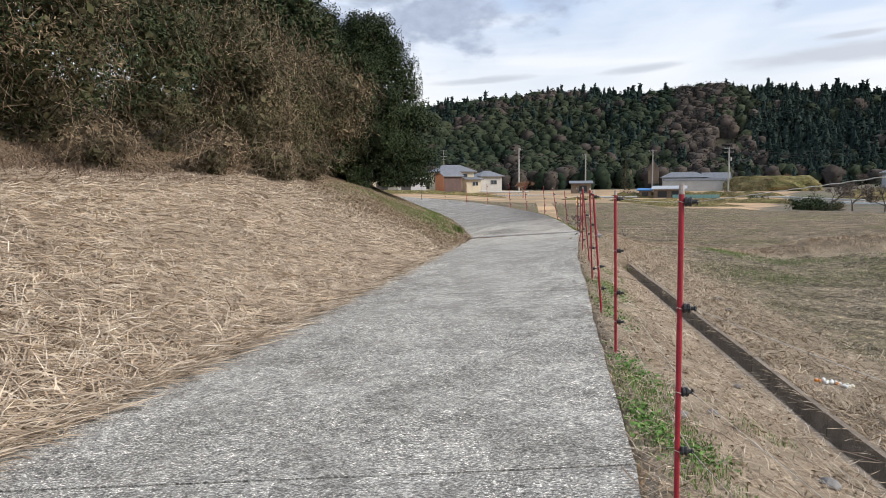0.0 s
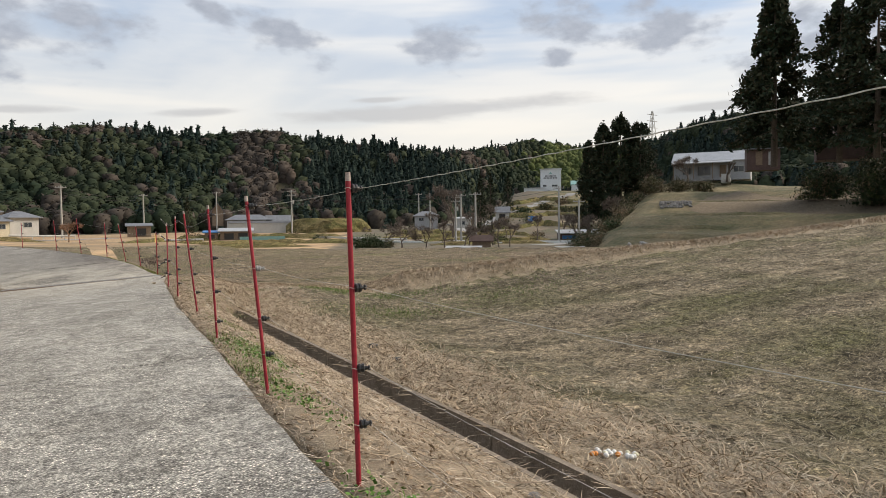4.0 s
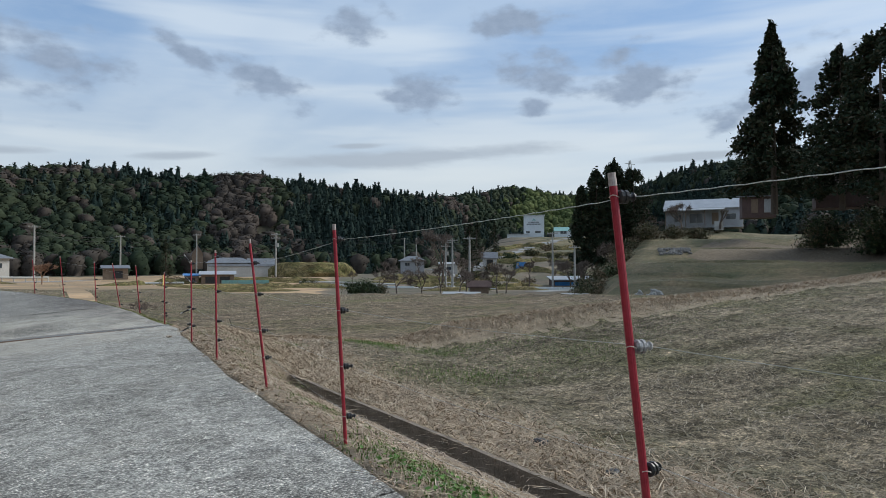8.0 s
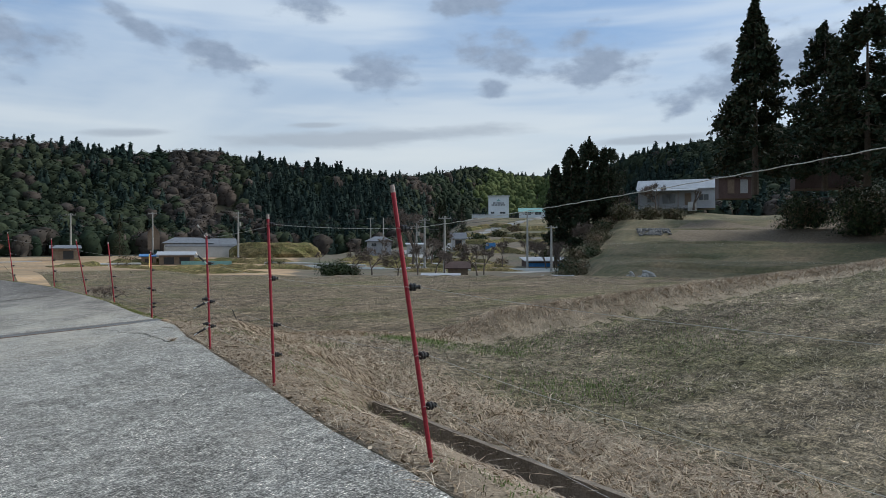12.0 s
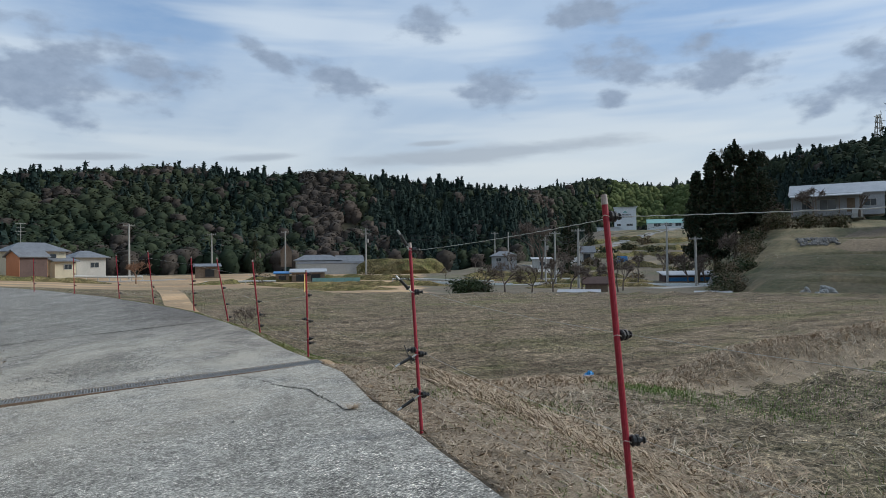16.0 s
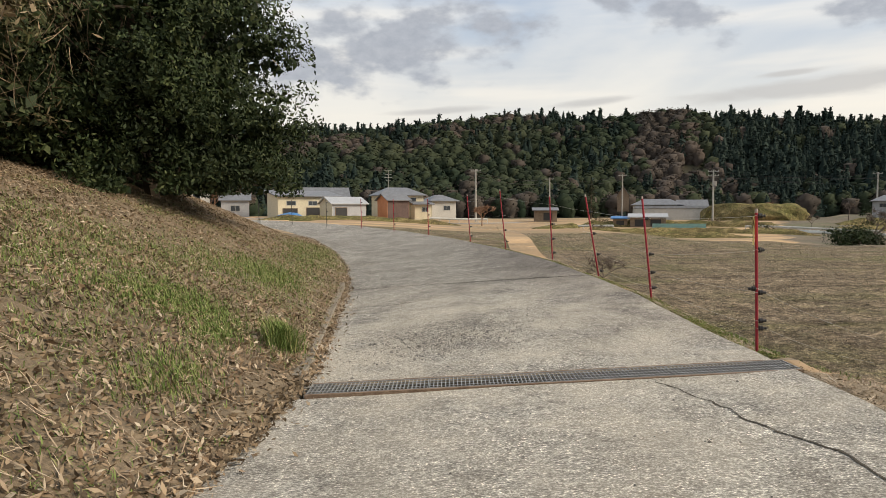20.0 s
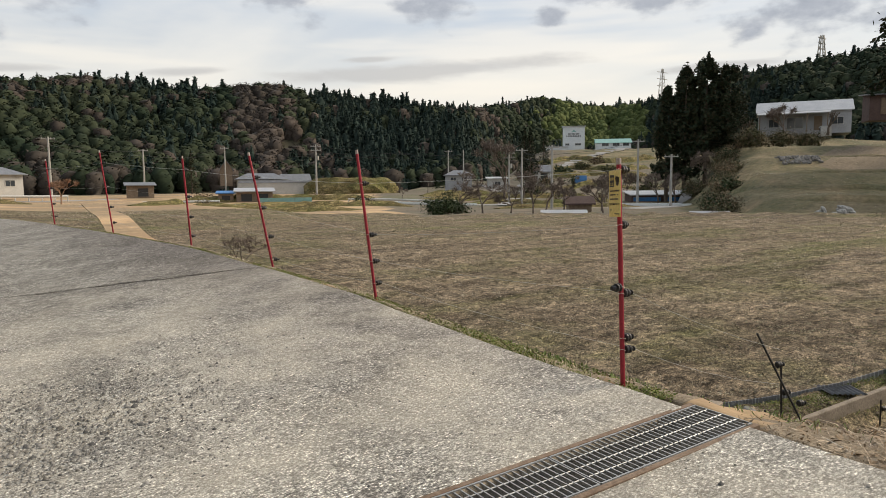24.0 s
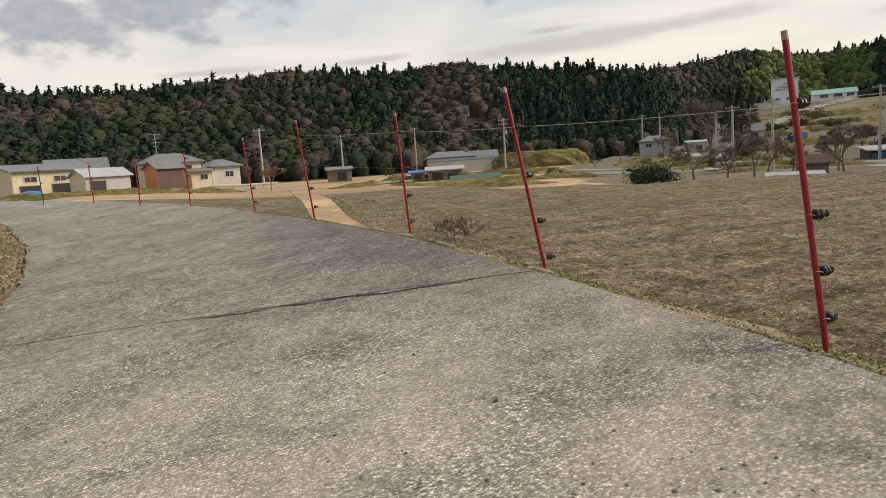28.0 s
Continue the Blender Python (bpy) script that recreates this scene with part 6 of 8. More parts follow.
# ---- houses, sheds and trees of the valley ----
M_TILE = mottled("grey_roof_tile", (0.10, 0.105, 0.115), (0.20, 0.21, 0.225), 1.5, 12, 0.5, bumps=0.3, dist=0.02)
M_METAL = mottled("pale_metal_roof", (0.34, 0.35, 0.36), (0.48, 0.49, 0.50), 0.8, 10, 0.4, 0.2, 0.1, 0.01)
M_CREAM = mottled("cream_wall", (0.52, 0.47, 0.34), (0.64, 0.58, 0.44), 0.8, 8, 0.85, bumps=0.1)
M_WHITE = mottled("white_wall", (0.38, 0.38, 0.36), (0.52, 0.515, 0.49), 0.8, 8, 0.85, bumps=0.1)
M_GREYW = mottled("grey_wall", (0.30, 0.31, 0.33), (0.42, 0.43, 0.45), 0.8, 8, 0.85, bumps=0.1)
M_BROWNW = mottled("brown_board_wall", (0.07, 0.045, 0.04), (0.13, 0.085, 0.075), 1.0, 9, 0.85, bumps=0.2)
M_ORANGE = mottled("orange_wall", (0.42, 0.17, 0.08), (0.52, 0.23, 0.12), 0.8, 8, 0.85, bumps=0.1)
M_MILL = mottled("pale_mill_cladding", (0.56, 0.60, 0.63), (0.66, 0.70, 0.72), 0.5, 4, 0.6, bumps=0.05)
M_BLUE = mottled("blue_sheet", (0.02, 0.12, 0.32), (0.05, 0.22, 0.50), 2, 20, 0.5, bumps=0.1)
M_TEAL = mottled("teal_net", (0.16, 0.32, 0.30), (0.25, 0.45, 0.42), 2, 20, 0.7, bumps=0.1)
M_DARK = mottled("dark_opening", (0.015, 0.015, 0.016), (0.03, 0.03, 0.032), 2, 20, 0.5, bumps=0.0)
M_WOODF = mottled("old_timber", (0.14, 0.10, 0.07), (0.28, 0.21, 0.15), 3, 30, 0.9, bumps=0.3)
M_UPOLE = mottled("concrete_pole", (0.30, 0.29, 0.27), (0.42, 0.41, 0.38), 3, 30, 0.85, bumps=0.1)
M_STONE = mottled("field_stone", (0.12, 0.115, 0.11), (0.25, 0.24, 0.225), 3, 25, 0.9, bumps=0.5, dist=0.02)
mg, N, L, b = material("window_glass", 0.12)
b.inputs["Base Color"].default_value = (0.05, 0.06, 0.07, 1)
M_GLASS = mg


def gable(bm, x0, x1, y0, y1, z0, z1, over=0.35, thick=0.12):
    """A gable roof with its ridge along x."""
    ym = (y0 + y1) / 2
    for s, ye in ((-1, y0), (1, y1)):
        dz = (z1 - z0) * over / abs(ye - ym)
        lo = [(x0 - over, ye + s * over, z0 - dz), (x1 + over, ye + s * over, z0 - dz), (x1 + over, ym, z1), (x0 - over, ym, z1)]
        v = [bm.verts.new(c) for c in lo] + [bm.verts.new((a, c, d + thick)) for a, c, d in lo]
        for f in ((0, 1, 2, 3), (7, 6, 5, 4), (0, 4, 5, 1), (1, 5, 6, 2), (2, 6, 7, 3), (3, 7, 4, 0)):
            bm.faces.new([v[i] for i in f])
    bmesh.ops.recalc_face_normals(bm, faces=bm.faces)


def hip(bm, x0, x1, y0, y1, z0, z1, over=0.5, thick=0.1, inset=0.32):
    x0, x1, y0, y1 = x0 - over, x1 + over, y0 - over, y1 + over
    k = (y1 - y0) * inset + 0.3
    ym = (y0 + y1) / 2
    lo = [(x0, y0), (x1, y0), (x1, y1), (x0, y1)]
    base = [bm.verts.new((*c, z0)) for c in lo]
    eave = [bm.verts.new((*c, z0 + thick)) for c in lo]
    r0, r1 = bm.verts.new((x0 + k, ym, z1)), bm.verts.new((x1 - k, ym, z1))
    for i in range(4):
        bm.faces.new((base[i], base[(i + 1) % 4], eave[(i + 1) % 4], eave[i]))
    bm.faces.new(base[::-1])
    bm.faces.new((eave[0], eave[1], r1, r0))
    bm.faces.new((eave[1], eave[2], r1))
    bm.faces.new((eave[2], eave[3], r0, r1))
    bm.faces.new((eave[3], eave[0], r0))
    bmesh.ops.recalc_face_normals(bm, faces=bm.faces)


def house(name, at, yaw, size, wall_h, roof_h, roof, walls, roofm, label, openings=(), gable_mat=None, z=None, category="house"):
    """Body with wall, gable fills, roof, windows and doors. openings: (face, along, sill, width, height, kind); faces f b l r."""
    w, d = size
    z0 = float(ground_z(*at)) if z is None else z
    p = thing(name, pose(at[0], at[1], z0, 0, 0, yaw), label, category)
    bm = bmesh.new()
    box(bm, -w / 2, w / 2, -d / 2, d / 2, -0.6, wall_h)
    part("wall", bm, walls, p)
    if roof == "gable":
        for sx in (-1, 1):
            bm = bmesh.new()
            x = sx * w / 2
            v = [bm.verts.new(c) for c in ((x - sx * 0.12, -d / 2, wall_h), (x - sx * 0.12, d / 2, wall_h), (x - sx * 0.12, 0, wall_h + roof_h), (x, -d / 2, wall_h), (x, d / 2, wall_h), (x, 0, wall_h + roof_h))]
            for f in ((0, 1, 2), (5, 4, 3), (0, 3, 4, 1), (1, 4, 5, 2), (2, 5, 3, 0)):
                bm.faces.new([v[i] for i in f])
            bmesh.ops.recalc_face_normals(bm, faces=bm.faces)
            part("gable_wall", bm, gable_mat or walls, p)
            if gable_mat:
                bm = bmesh.new()
                box(bm, min(x, x + sx * 0.03), max(x, x + sx * 0.03), -d / 2, d / 2, -0.5, wall_h)
                part("end_wall", bm, gable_mat, p)
        bm = bmesh.new()
        gable(bm, -w / 2, w / 2, -d / 2, d / 2, wall_h, wall_h + roof_h)
        part("roof", bm, roofm, p)
    elif roof == "hip":
        bm = bmesh.new()
        hip(bm, -w / 2, w / 2, -d / 2, d / 2, wall_h, wall_h + roof_h)
        part("roof", bm, roofm, p)
    else:
        bm = bmesh.new()
        v = box(bm, -w / 2 - 0.4, w / 2 + 0.4, -d / 2 - 0.5, d / 2 + 0.5, wall_h, wall_h + 0.14)
        for q in v:
            if q.co.y > 0:
                q.co.z += roof_h
        part("roof", bm, roofm, p)
        if roof_h > 0.3:
            bm = bmesh.new()
            v = box(bm, -w / 2 + 0.01, w / 2 - 0.01, -d / 2 + 0.01, d / 2 - 0.01, wall_h, wall_h + 0.001)
            for q in v:
                if q.co.y > 0 and q.co.z > wall_h:
                    q.co.z += roof_h * 0.88
            part("upper_wall", bm, walls, p)
    for face, al, sill, ow, oh, kind in openings:
        m = {"f": pose(al, -d / 2, sill), "b": pose(-al, d / 2, sill, 0, 0, 180), "l": pose(-w / 2, -al, sill, 0, 0, -90), "r": pose(w / 2, al, sill, 0, 0, 90)}[face]
        nm = {"w": "window", "d": "door", "o": "opening", "s": "shutter", "t": "sheeting"}[kind]
        bm = bmesh.new()
        t_ = 0.06
        box(bm, -ow / 2 - t_, ow / 2 + t_, -0.07, 0.01, -t_, 0)
        box(bm, -ow / 2 - t_, ow / 2 + t_, -0.07, 0.01, oh, oh + t_)
        box(bm, -ow / 2 - t_, -ow / 2, -0.07, 0.01, 0, oh)
        box(bm, ow / 2, ow / 2 + t_, -0.07, 0.01, 0, oh)
        if kind == "w":
            box(bm, -0.025, 0.025, -0.06, 0.0, 0, oh)
        fr = part(nm, bm, M_WHITE if kind in "ws" else M_WOODF, p)
        fr.matrix_basis = m
        bm = bmesh.new()
        # Kind o: a near-black panel, the interior's shade put into its colour.
        box(bm, -ow / 2, ow / 2, -0.035, -0.012, 0, oh)
        pn = part("pane" if kind == "w" else "leaf", bm, {"w": M_GLASS, "d": M_WOODF, "o": M_DARK, "s": M_METAL, "t": M_BLUE}[kind], fr)
    return p


# hamlet at the bend
house("farm_barn", (-12.4, 122.5), 28, (9.51, 4.92), 3.08, 0.94, "shed", M_CREAM, M_TILE, "long cream two-storey barn with low grey roof", [("f", -2.79, 1.87, 1.31, 0.57, "w"), ("f", 0.49, 1.87, 1.31, 0.57, "w"), ("f", -2.95, 0.00, 2.13, 1.39, "o"), ("f", 0.82, 0.00, 2.62, 1.48, "o"), ("f", 3.61, 0.00, 1.31, 1.48, "s"), ("r", -0.66, 1.70, 0.57, 0.66, "w"), ("r", 0.98, 1.70, 0.57, 0.66, "w")], z=0.1)
house("garage", (-6.2, 118.0), 33, (5.41, 3.77), 1.94, 0.85, "gable", M_GREYW, M_METAL, "grey garage with pale metal roof and cream end", [("r", 0.00, 0.09, 2.30, 1.39, "s"), ("f", -1.31, 0.00, 1.80, 1.31, "o")], M_CREAM, z=0.25)
house("storehouse", (1.0, 122.0), 33, (3.77, 2.79), 2.64, 0.77, "gable", M_BROWNW, M_TILE, "small brown storehouse with an orange end wall", [("r", 0.00, 1.61, 0.37, 0.37, "w")], M_ORANGE, z=0.15)
h = house("main_house", (1.6, 129.5), 18, (7.05, 5.33), 2.90, 1.36, "hip", M_CREAM, M_TILE, "two-storey cream house with grey tiled hip roof", [("f", 1.31, 1.87, 1.80, 0.66, "w"), ("r", 0.00, 1.70, 1.31, 0.66, "w")], z=0.6)
house("annex", (5.2, 127.5), 18, (2.79, 2.95), 1.85, 0.68, "shed", M_CREAM, M_TILE, "cream annex with lean-to tiled roof", [("f", 0.33, 0.77, 0.98, 0.66, "w")], z=0.2)
house("white_house", (8.4, 131.0), 20, (4.26, 4.26), 2.20, 1.10, "hip", M_WHITE, M_TILE, "white farmhouse with grey tiled roof", [("f", 0.49, 0.77, 1.15, 0.74, "w"), ("r", 0.00, 0.77, 0.98, 0.74, "w")], z=0.4)
house("long_house", (-10.5, 134.0), 10, (7.38, 4.92), 3.17, 1.44, "gable", M_WHITE, M_TILE, "house with dark tiled gable roof behind the barn", [("f", 1.64, 1.19, 1.31, 0.82, "w")], z=0.3)
house("villa", (-30.0, 124.0), 15, (6.56, 4.92), 4.22, 0.21, "shed", M_WHITE, M_WHITE, "white flat-roofed house among trees", [("f", -1.23, 2.38, 1.31, 0.74, "w"), ("f", 1.48, 2.38, 0.98, 0.74, "w"), ("f", 0.41, 0.34, 1.80, 1.15, "w")], z=0.6)
house("cottage", (-23.5, 127.0), 12, (4.10, 4.10), 2.46, 0.94, "gable", M_GREYW, M_TILE, "grey cottage between white house and barn", [("f", 0.00, 0.77, 1.31, 0.82, "w")], z=0.4)
ant = thing("tv_antenna", pose(0.2, 128.6, 3.4), "thin television antenna on a house roof", "antenna")
bm = bmesh.new()
rod(bm, (0, 0, 0), (0, 0, 4.2), 0.045, seg=6)
part("mast", bm, M_UPOLE, ant)
for hz, ln in ((4.1, 1.3), (3.5, 1.0), (3.0, 1.3), (2.5, 0.8)):
    bm = bmesh.new()
    rod(bm, (-ln / 2, 0, hz), (ln / 2, 0, hz), 0.035, seg=5)
    part("crossbar", bm, M_UPOLE, ant)
tarp = thing("tarpaulin_heap", pose(-13.0, 113.0, float(ground_z(-13.0, 113.0))), "heap under a bright blue tarpaulin", "tarpaulin")
bm = bmesh.new()
bmesh.ops.create_icosphere(bm, subdivisions=2, radius=1.0)
for q in bm.verts:
    q.co = Vector((q.co.x * 1.9, q.co.y * 0.9, max(0, q.co.z) * 0.85 + 0.12 * noise.noise(q.co * 2)))
part("cover", bm, M_BLUE, tarp)

# walled farmstead and sheds across the fields
farm = (56.0, 159.5)
house("farmhouse", farm, -18, (9.5, 6.0), 1.7, 1.3, "hip", M_WHITE, M_TILE, "walled white farmhouse with grey tiled roof", [("f", -2.0, 0.5, 1.8, 0.9, "w"), ("f", 1.5, 0.5, 1.8, 0.9, "w")], z=0.4)
house("farm_wing", (62.3, 156.5), -18, (5.5, 4.5), 1.5, 1.2, "gable", M_WHITE, M_TILE, "low white farm wing with dark tiled gable", [("f", 0, 0.5, 1.2, 0.8, "w")], z=0.4)
house("temple_roof_house", (50.5, 164.5), 72, (4.0, 2.4), 3.0, 1.7, "gable", M_WOODF, M_TILE, "farm building with steep dark roof", (), z=1.4)
yard = thing("yard_wall", pose(58.8, 153.6, 0.1, 0, 0, -18), "pale plastered yard wall with tiled coping", "wall")
bm = bmesh.new()
box(bm, -9.0, 7.0, -0.15, 0.15, -1.2, 1.5)
part("wall", bm, M_WHITE, yard)
bm = bmesh.new()
gable(bm, -9.0, 7.0, -0.15, 0.15, 1.5, 1.75, 0.12, 0.05)
part("coping", bm, M_TILE, yard)
house("tool_shed", (41.6, 125.8), -20, (5.4, 3.0), 1.5, 0.5, "shed", M_WOODF, M_METAL, "open timber tool shed with pale sheet roof", [("f", -1.2, 0.1, 1.6, 1.1, "o"), ("f", 1.2, 0.1, 1.6, 1.1, "o")], category="shed")
house("tool_shed", (37.6, 127.2), -20, (2.2, 2.0), 1.3, 0.3, "shed", M_WOODF, M_BLUE, "small timber shed with blue sheet roof", [("f", 0, 0.1, 1.2, 0.9, "o")], category="shed")
net = thing("crop_net", pose(44.6, 120.5, float(ground_z(44.6, 120.5)), 0, 0, -25), "low teal netting round a vegetable plot", "net")
for i in range(7):
    bm = bmesh.new()
    rod(bm, (i * 1.3 - 4, 0, 0), (i * 1.3 - 4, 0, 0.75), 0.03, seg=5)
    part("stake", bm, M_WOODF, net)
bm = bmesh.new()
box(bm, -4, 3.8, -0.02, 0.02, 0.05, 0.7)
part("netting", bm, M_TEAL, net)
house("orchard_hut", (29.5, 146.5), -10, (4.2, 3.0), 2.0, 0.5, "shed", M_WOODF, M_TILE, "low brown timber hut at the wood's edge", [("f", 0.4, 0.2, 1.6, 1.4, "o")], category="shed")
house("grey_house", (94.0, 141.5), -35, (5.6, 5.0), 3.0, 1.2, "hip", M_GREYW, M_TILE, "small grey two-storey house with tiled roof", [("f", -1.2, 1.9, 1.1, 0.7, "w"), ("f", 1.2, 1.9, 1.1, 0.7, "w"), ("r", 0, 1.9, 1.1, 0.7, "w")])
house("white_shed", (103.0, 139.0), -35, (4.2, 3.6), 2.3, 0.4, "shed", M_WHITE, M_METAL, "small white prefabricated shed", [("f", 0, 0.9, 1.2, 0.8, "w")], category="shed")
house("white_house", (107.6, 129.0), -40, (3.2, 3.6), 2.2, 1.2, "gable", M_WHITE, M_TILE, "narrow white house with brown tiled gable", [("f", 0, 0.5, 1.4, 1.2, "o")])
house("cattle_shed", (92.2, 88.2), -36, (9.5, 4.0), 0.95, 0.55, "shed", M_BROWNW, M_METAL, "long low shed with pale roof and blue sheeting", [("f", -2.4, 0.05, 4.2, 0.6, "t"), ("f", 2.4, 0.05, 4.2, 0.6, "t")], category="shed")
house("field_hut", (52.0, 68.0), -40, (2.2, 1.8), 1.2, 0.5, "gable", M_WOODF, M_BROWNW, "small hut with rusty brown roof", (), category="shed")
# rice mill
mill = house("rice_mill", (200.0, 206.0), -46, (8.2, 7.5), 9.7, 0.2, "shed", M_MILL, M_MILL, "tall white rice-drying mill tower", [("r", 0.0, 4.0, 1.6, 3.0, "w"), ("f", 1.6, 2.6, 2.2, 0.7, "w"), ("f", -2.4, 2.6, 1.4, 0.7, "w")], z=12.2, category="building")
for zz, ww in ((6.6, 4.4), (5.8, 5.6)):
    bm = bmesh.new()
    for k in range(9):
        x = -ww / 2 + ww * k / 9
        box(bm, x, x + ww / 9 * 0.7, -3.83, -3.77, zz, zz + 0.55)
    part("lettering_bar", bm, M_TILE, mill, "row of small illegible characters")
bm = bmesh.new()
v = [bm.verts.new(c) for c in ((-0.9, -3.8, 7.6), (0.9, -3.8, 7.6), (0, -3.8, 8.5), (-0.9, -3.77, 7.6), (0.9, -3.77, 7.6), (0, -3.77, 8.5))]
for f in ((0, 1, 2), (5, 4, 3), (0, 3, 4, 1), (1, 4, 5, 2), (2, 5, 3, 0)):
    bm.faces.new([v[i] for i in f])
part("emblem", bm, M_TEAL, mill)
house("mill_hall", (211.5, 196.5), -46, (13.0, 8.0), 3.4, 1.6, "gable", M_MILL, M_TEAL, "white mill hall with green roof", [("f", -3, 2.2, 2.4, 1.2, "w"), ("f", 1, 2.2, 2.4, 1.2, "w"), ("f", 4.6, 2.2, 2.0, 1.2, "w")], z=12.2, category="building")
house("mill_store", (192.5, 208.0), -46, (8.0, 5.0), 2.2, 0.3, "shed", M_MILL, M_METAL, "low white store in front of the mill", (), z=12.0, category="building")
rw = thing("retaining_wall", pose(203.0, 199.0, 10.2, 0, 0, -46), "dark concrete retaining wall below the mill", "wall")
bm = bmesh.new()
box(bm, -11, 12, -0.3, 0.3, -3.0, 2.0)
part("wall", bm, M_STONE, rw)

# house on the knoll
hb = house("hill_house", (114.6, 77.4), -62, (13.0, 6.5), 3.0, 1.7, "gable", M_GREYW, M_METAL, "single-storey house with white metal roof on the knoll", [("f", -4.2, 0.6, 1.4, 1.2, "w"), ("f", -1.2, 0.3, 2.2, 1.7, "w"), ("f", 2.0, 0.0, 1.0, 2.0, "d"), ("f", 4.6, 0.8, 1.6, 1.0, "w")], z=8.7)
bm = bmesh.new()
v = box(bm, -6.6, 3.6, -5.4, -3.2, 2.4, 2.52)
for q in v:
    if q.co.y > -4:
        q.co.z += 0.45
part("lower_roof", bm, M_METAL, hb)
for x in (-6.2, -2.8, 0.4, 3.2):
    bm = bmesh.new()
    box(bm, x - 0.07, x + 0.07, -5.2, -5.06, -0.4, 2.42)
    part("porch_post", bm, M_WOODF, hb)
house("store_hut", (100.5, 60.0), -55, (4.6, 3.6), 2.5, 0.4, "shed", M_BROWNW, M_TILE, "dark timber store hut beneath cedars", [("f", 1.2, 0.2, 0.9, 1.9, "s"), ("f", -0.6, 0.2, 0.8, 1.9, "d")], z=9.0, category="shed")
house("shrine_hut", (95.0, 45.0), -60, (8.0, 4.0), 2.2, 1.6, "gable", M_BROWNW, M_BROWNW, "dark wooden hall with maroon roof under the cedars", (), z=9.2, category="building")


def van(at, yaw, label):
    z = float(ground_z(*at))
    p = thing("van", pose(at[0], at[1], z, 0, 0, yaw), label, "car")
    bm = bmesh.new()
    side = [(-1.65, 0.3), (1.65, 0.3), (1.68, 0.8), (1.35, 1.0), (1.0, 1.7), (0.7, 1.82), (-1.5, 1.82), (-1.68, 1.0)]
    a = [bm.verts.new((x, -0.72, zz)) for x, zz in side]
    c = [bm.verts.new((x, 0.72, zz)) for x, zz in side]
    bm.faces.new(a)
    bm.faces.new(c[::-1])
    for i in range(8):
        bm.faces.new((a[i], c[i], c[(i + 1) % 8], a[(i + 1) % 8]))
    bmesh.ops.recalc_face_normals(bm, faces=bm.faces)
    part("body", bm, M_WHITE, p)
    for sy in (-0.735, 0.735):
        for x0, x1 in ((-1.45, -0.5), (-0.4, 0.75)):
            bm = bmesh.new()
            box(bm, x0, x1, sy - 0.01, sy + 0.01, 1.08, 1.65)
            part("side_window", bm, M_GLASS, p)
        for x in (-1.05, 1.05):
            bm = bmesh.new()
            rod(bm, (x, sy - 0.08 * (1 if sy > 0 else -1), 0.3), (x, sy + 0.02 * (1 if sy > 0 else -1), 0.3), 0.3, seg=14)
            part("wheel", bm, M_KNOB, p)
    bm = bmesh.new()
    v = box(bm, 1.0, 1.03, -0.62, 0.62, 1.05, 1.65)
    for q in v:
        q.co.x += (1.68 - q.co.z) * 0.52
    part("windscreen", bm, M_GLASS, p)
    return p


van((109.6, 71.6), 30, "white van parked beside the hill house")
truck = van((106.0, 116.8), 60, "blue farm vehicle parked on a field track")
for o in truck.children:
    if o.name.startswith("body"):
        o.data.materials[0] = M_BLUE


# ---- utility poles and pylon ----
def utility_pole(at, h, yaw, lines=2, z=None):
    z0 = float(ground_z(*at)) if z is None else z
    p = thing("utility_pole", pose(at[0], at[1], z0, 0, 0, yaw), "grey concrete utility pole with crossarms", "utility pole", "utility poles")
    bm = bmesh.new()
    rod(bm, (0, 0, -0.5), (0, 0, h), 0.19, 0.12, 10)
    part("shaft", bm, M_UPOLE, p)
    for k in range(lines):
        bm = bmesh.new()
        zz = h - 0.35 - 0.7 * k
        box(bm, -0.85, 0.85, -0.05, 0.05, zz, zz + 0.1)
        for x in (-0.75, -0.3, 0.3, 0.75):
            rod(bm, (x, 0, zz + 0.1), (x, 0, zz + 0.3), 0.05, 0.03, 6)
        part("crossarm", bm, M_UPOLE, p)
    if lines > 1:
        bm = bmesh.new()
        rod(bm, (0.3, 0, h - 2.6), (0.3, 0, h - 1.9), 0.2, seg=10)
        part("transformer", bm, M_UPOLE, p)
    return Vector((at[0], at[1], z0 + h - 0.3))


UP = [((32.3, 155.4), 8.6, -20, 1), ((49.2, 161.1), 9.6, -20, 1), ((53.0, 127.3), 9.0, -30, 2), ((96.0, 147.8), 8.8, -40, 1), ((92.7, 138.0), 8.5, -40, 0), ((68.4, 93.7), 8.0, -45, 1), ((73.7, 102.3), 8.0, -45, 2), ((61.0, 80.5), 7.6, -45, 1), ((80.2, 82.9), 9.0, -45, 1), ((14.5, 131.0), 8.6, -10, 1), ((75.9, 74.5), 6.5, -45, 1)]
tops = [utility_pole(a, h_, yw, ln) for a, h_, yw, ln in UP]
M_LINE = mottled("power_line", (0.02, 0.02, 0.02), (0.04, 0.04, 0.04), 5, 20, 0.6, bumps=0)
for i, j in ((9, 0), (0, 1), (1, 3), (3, 4), (2, 6), (6, 5), (5, 7), (6, 8)):
    for dz in (0.0, -0.75):
        cable("power_line", [tops[i] + Vector((0, 0, dz)), tops[j] + Vector((0, 0, dz))], 0.022, M_LINE, "thin dark power line sagging between utility poles", "power line", sag=0.8)


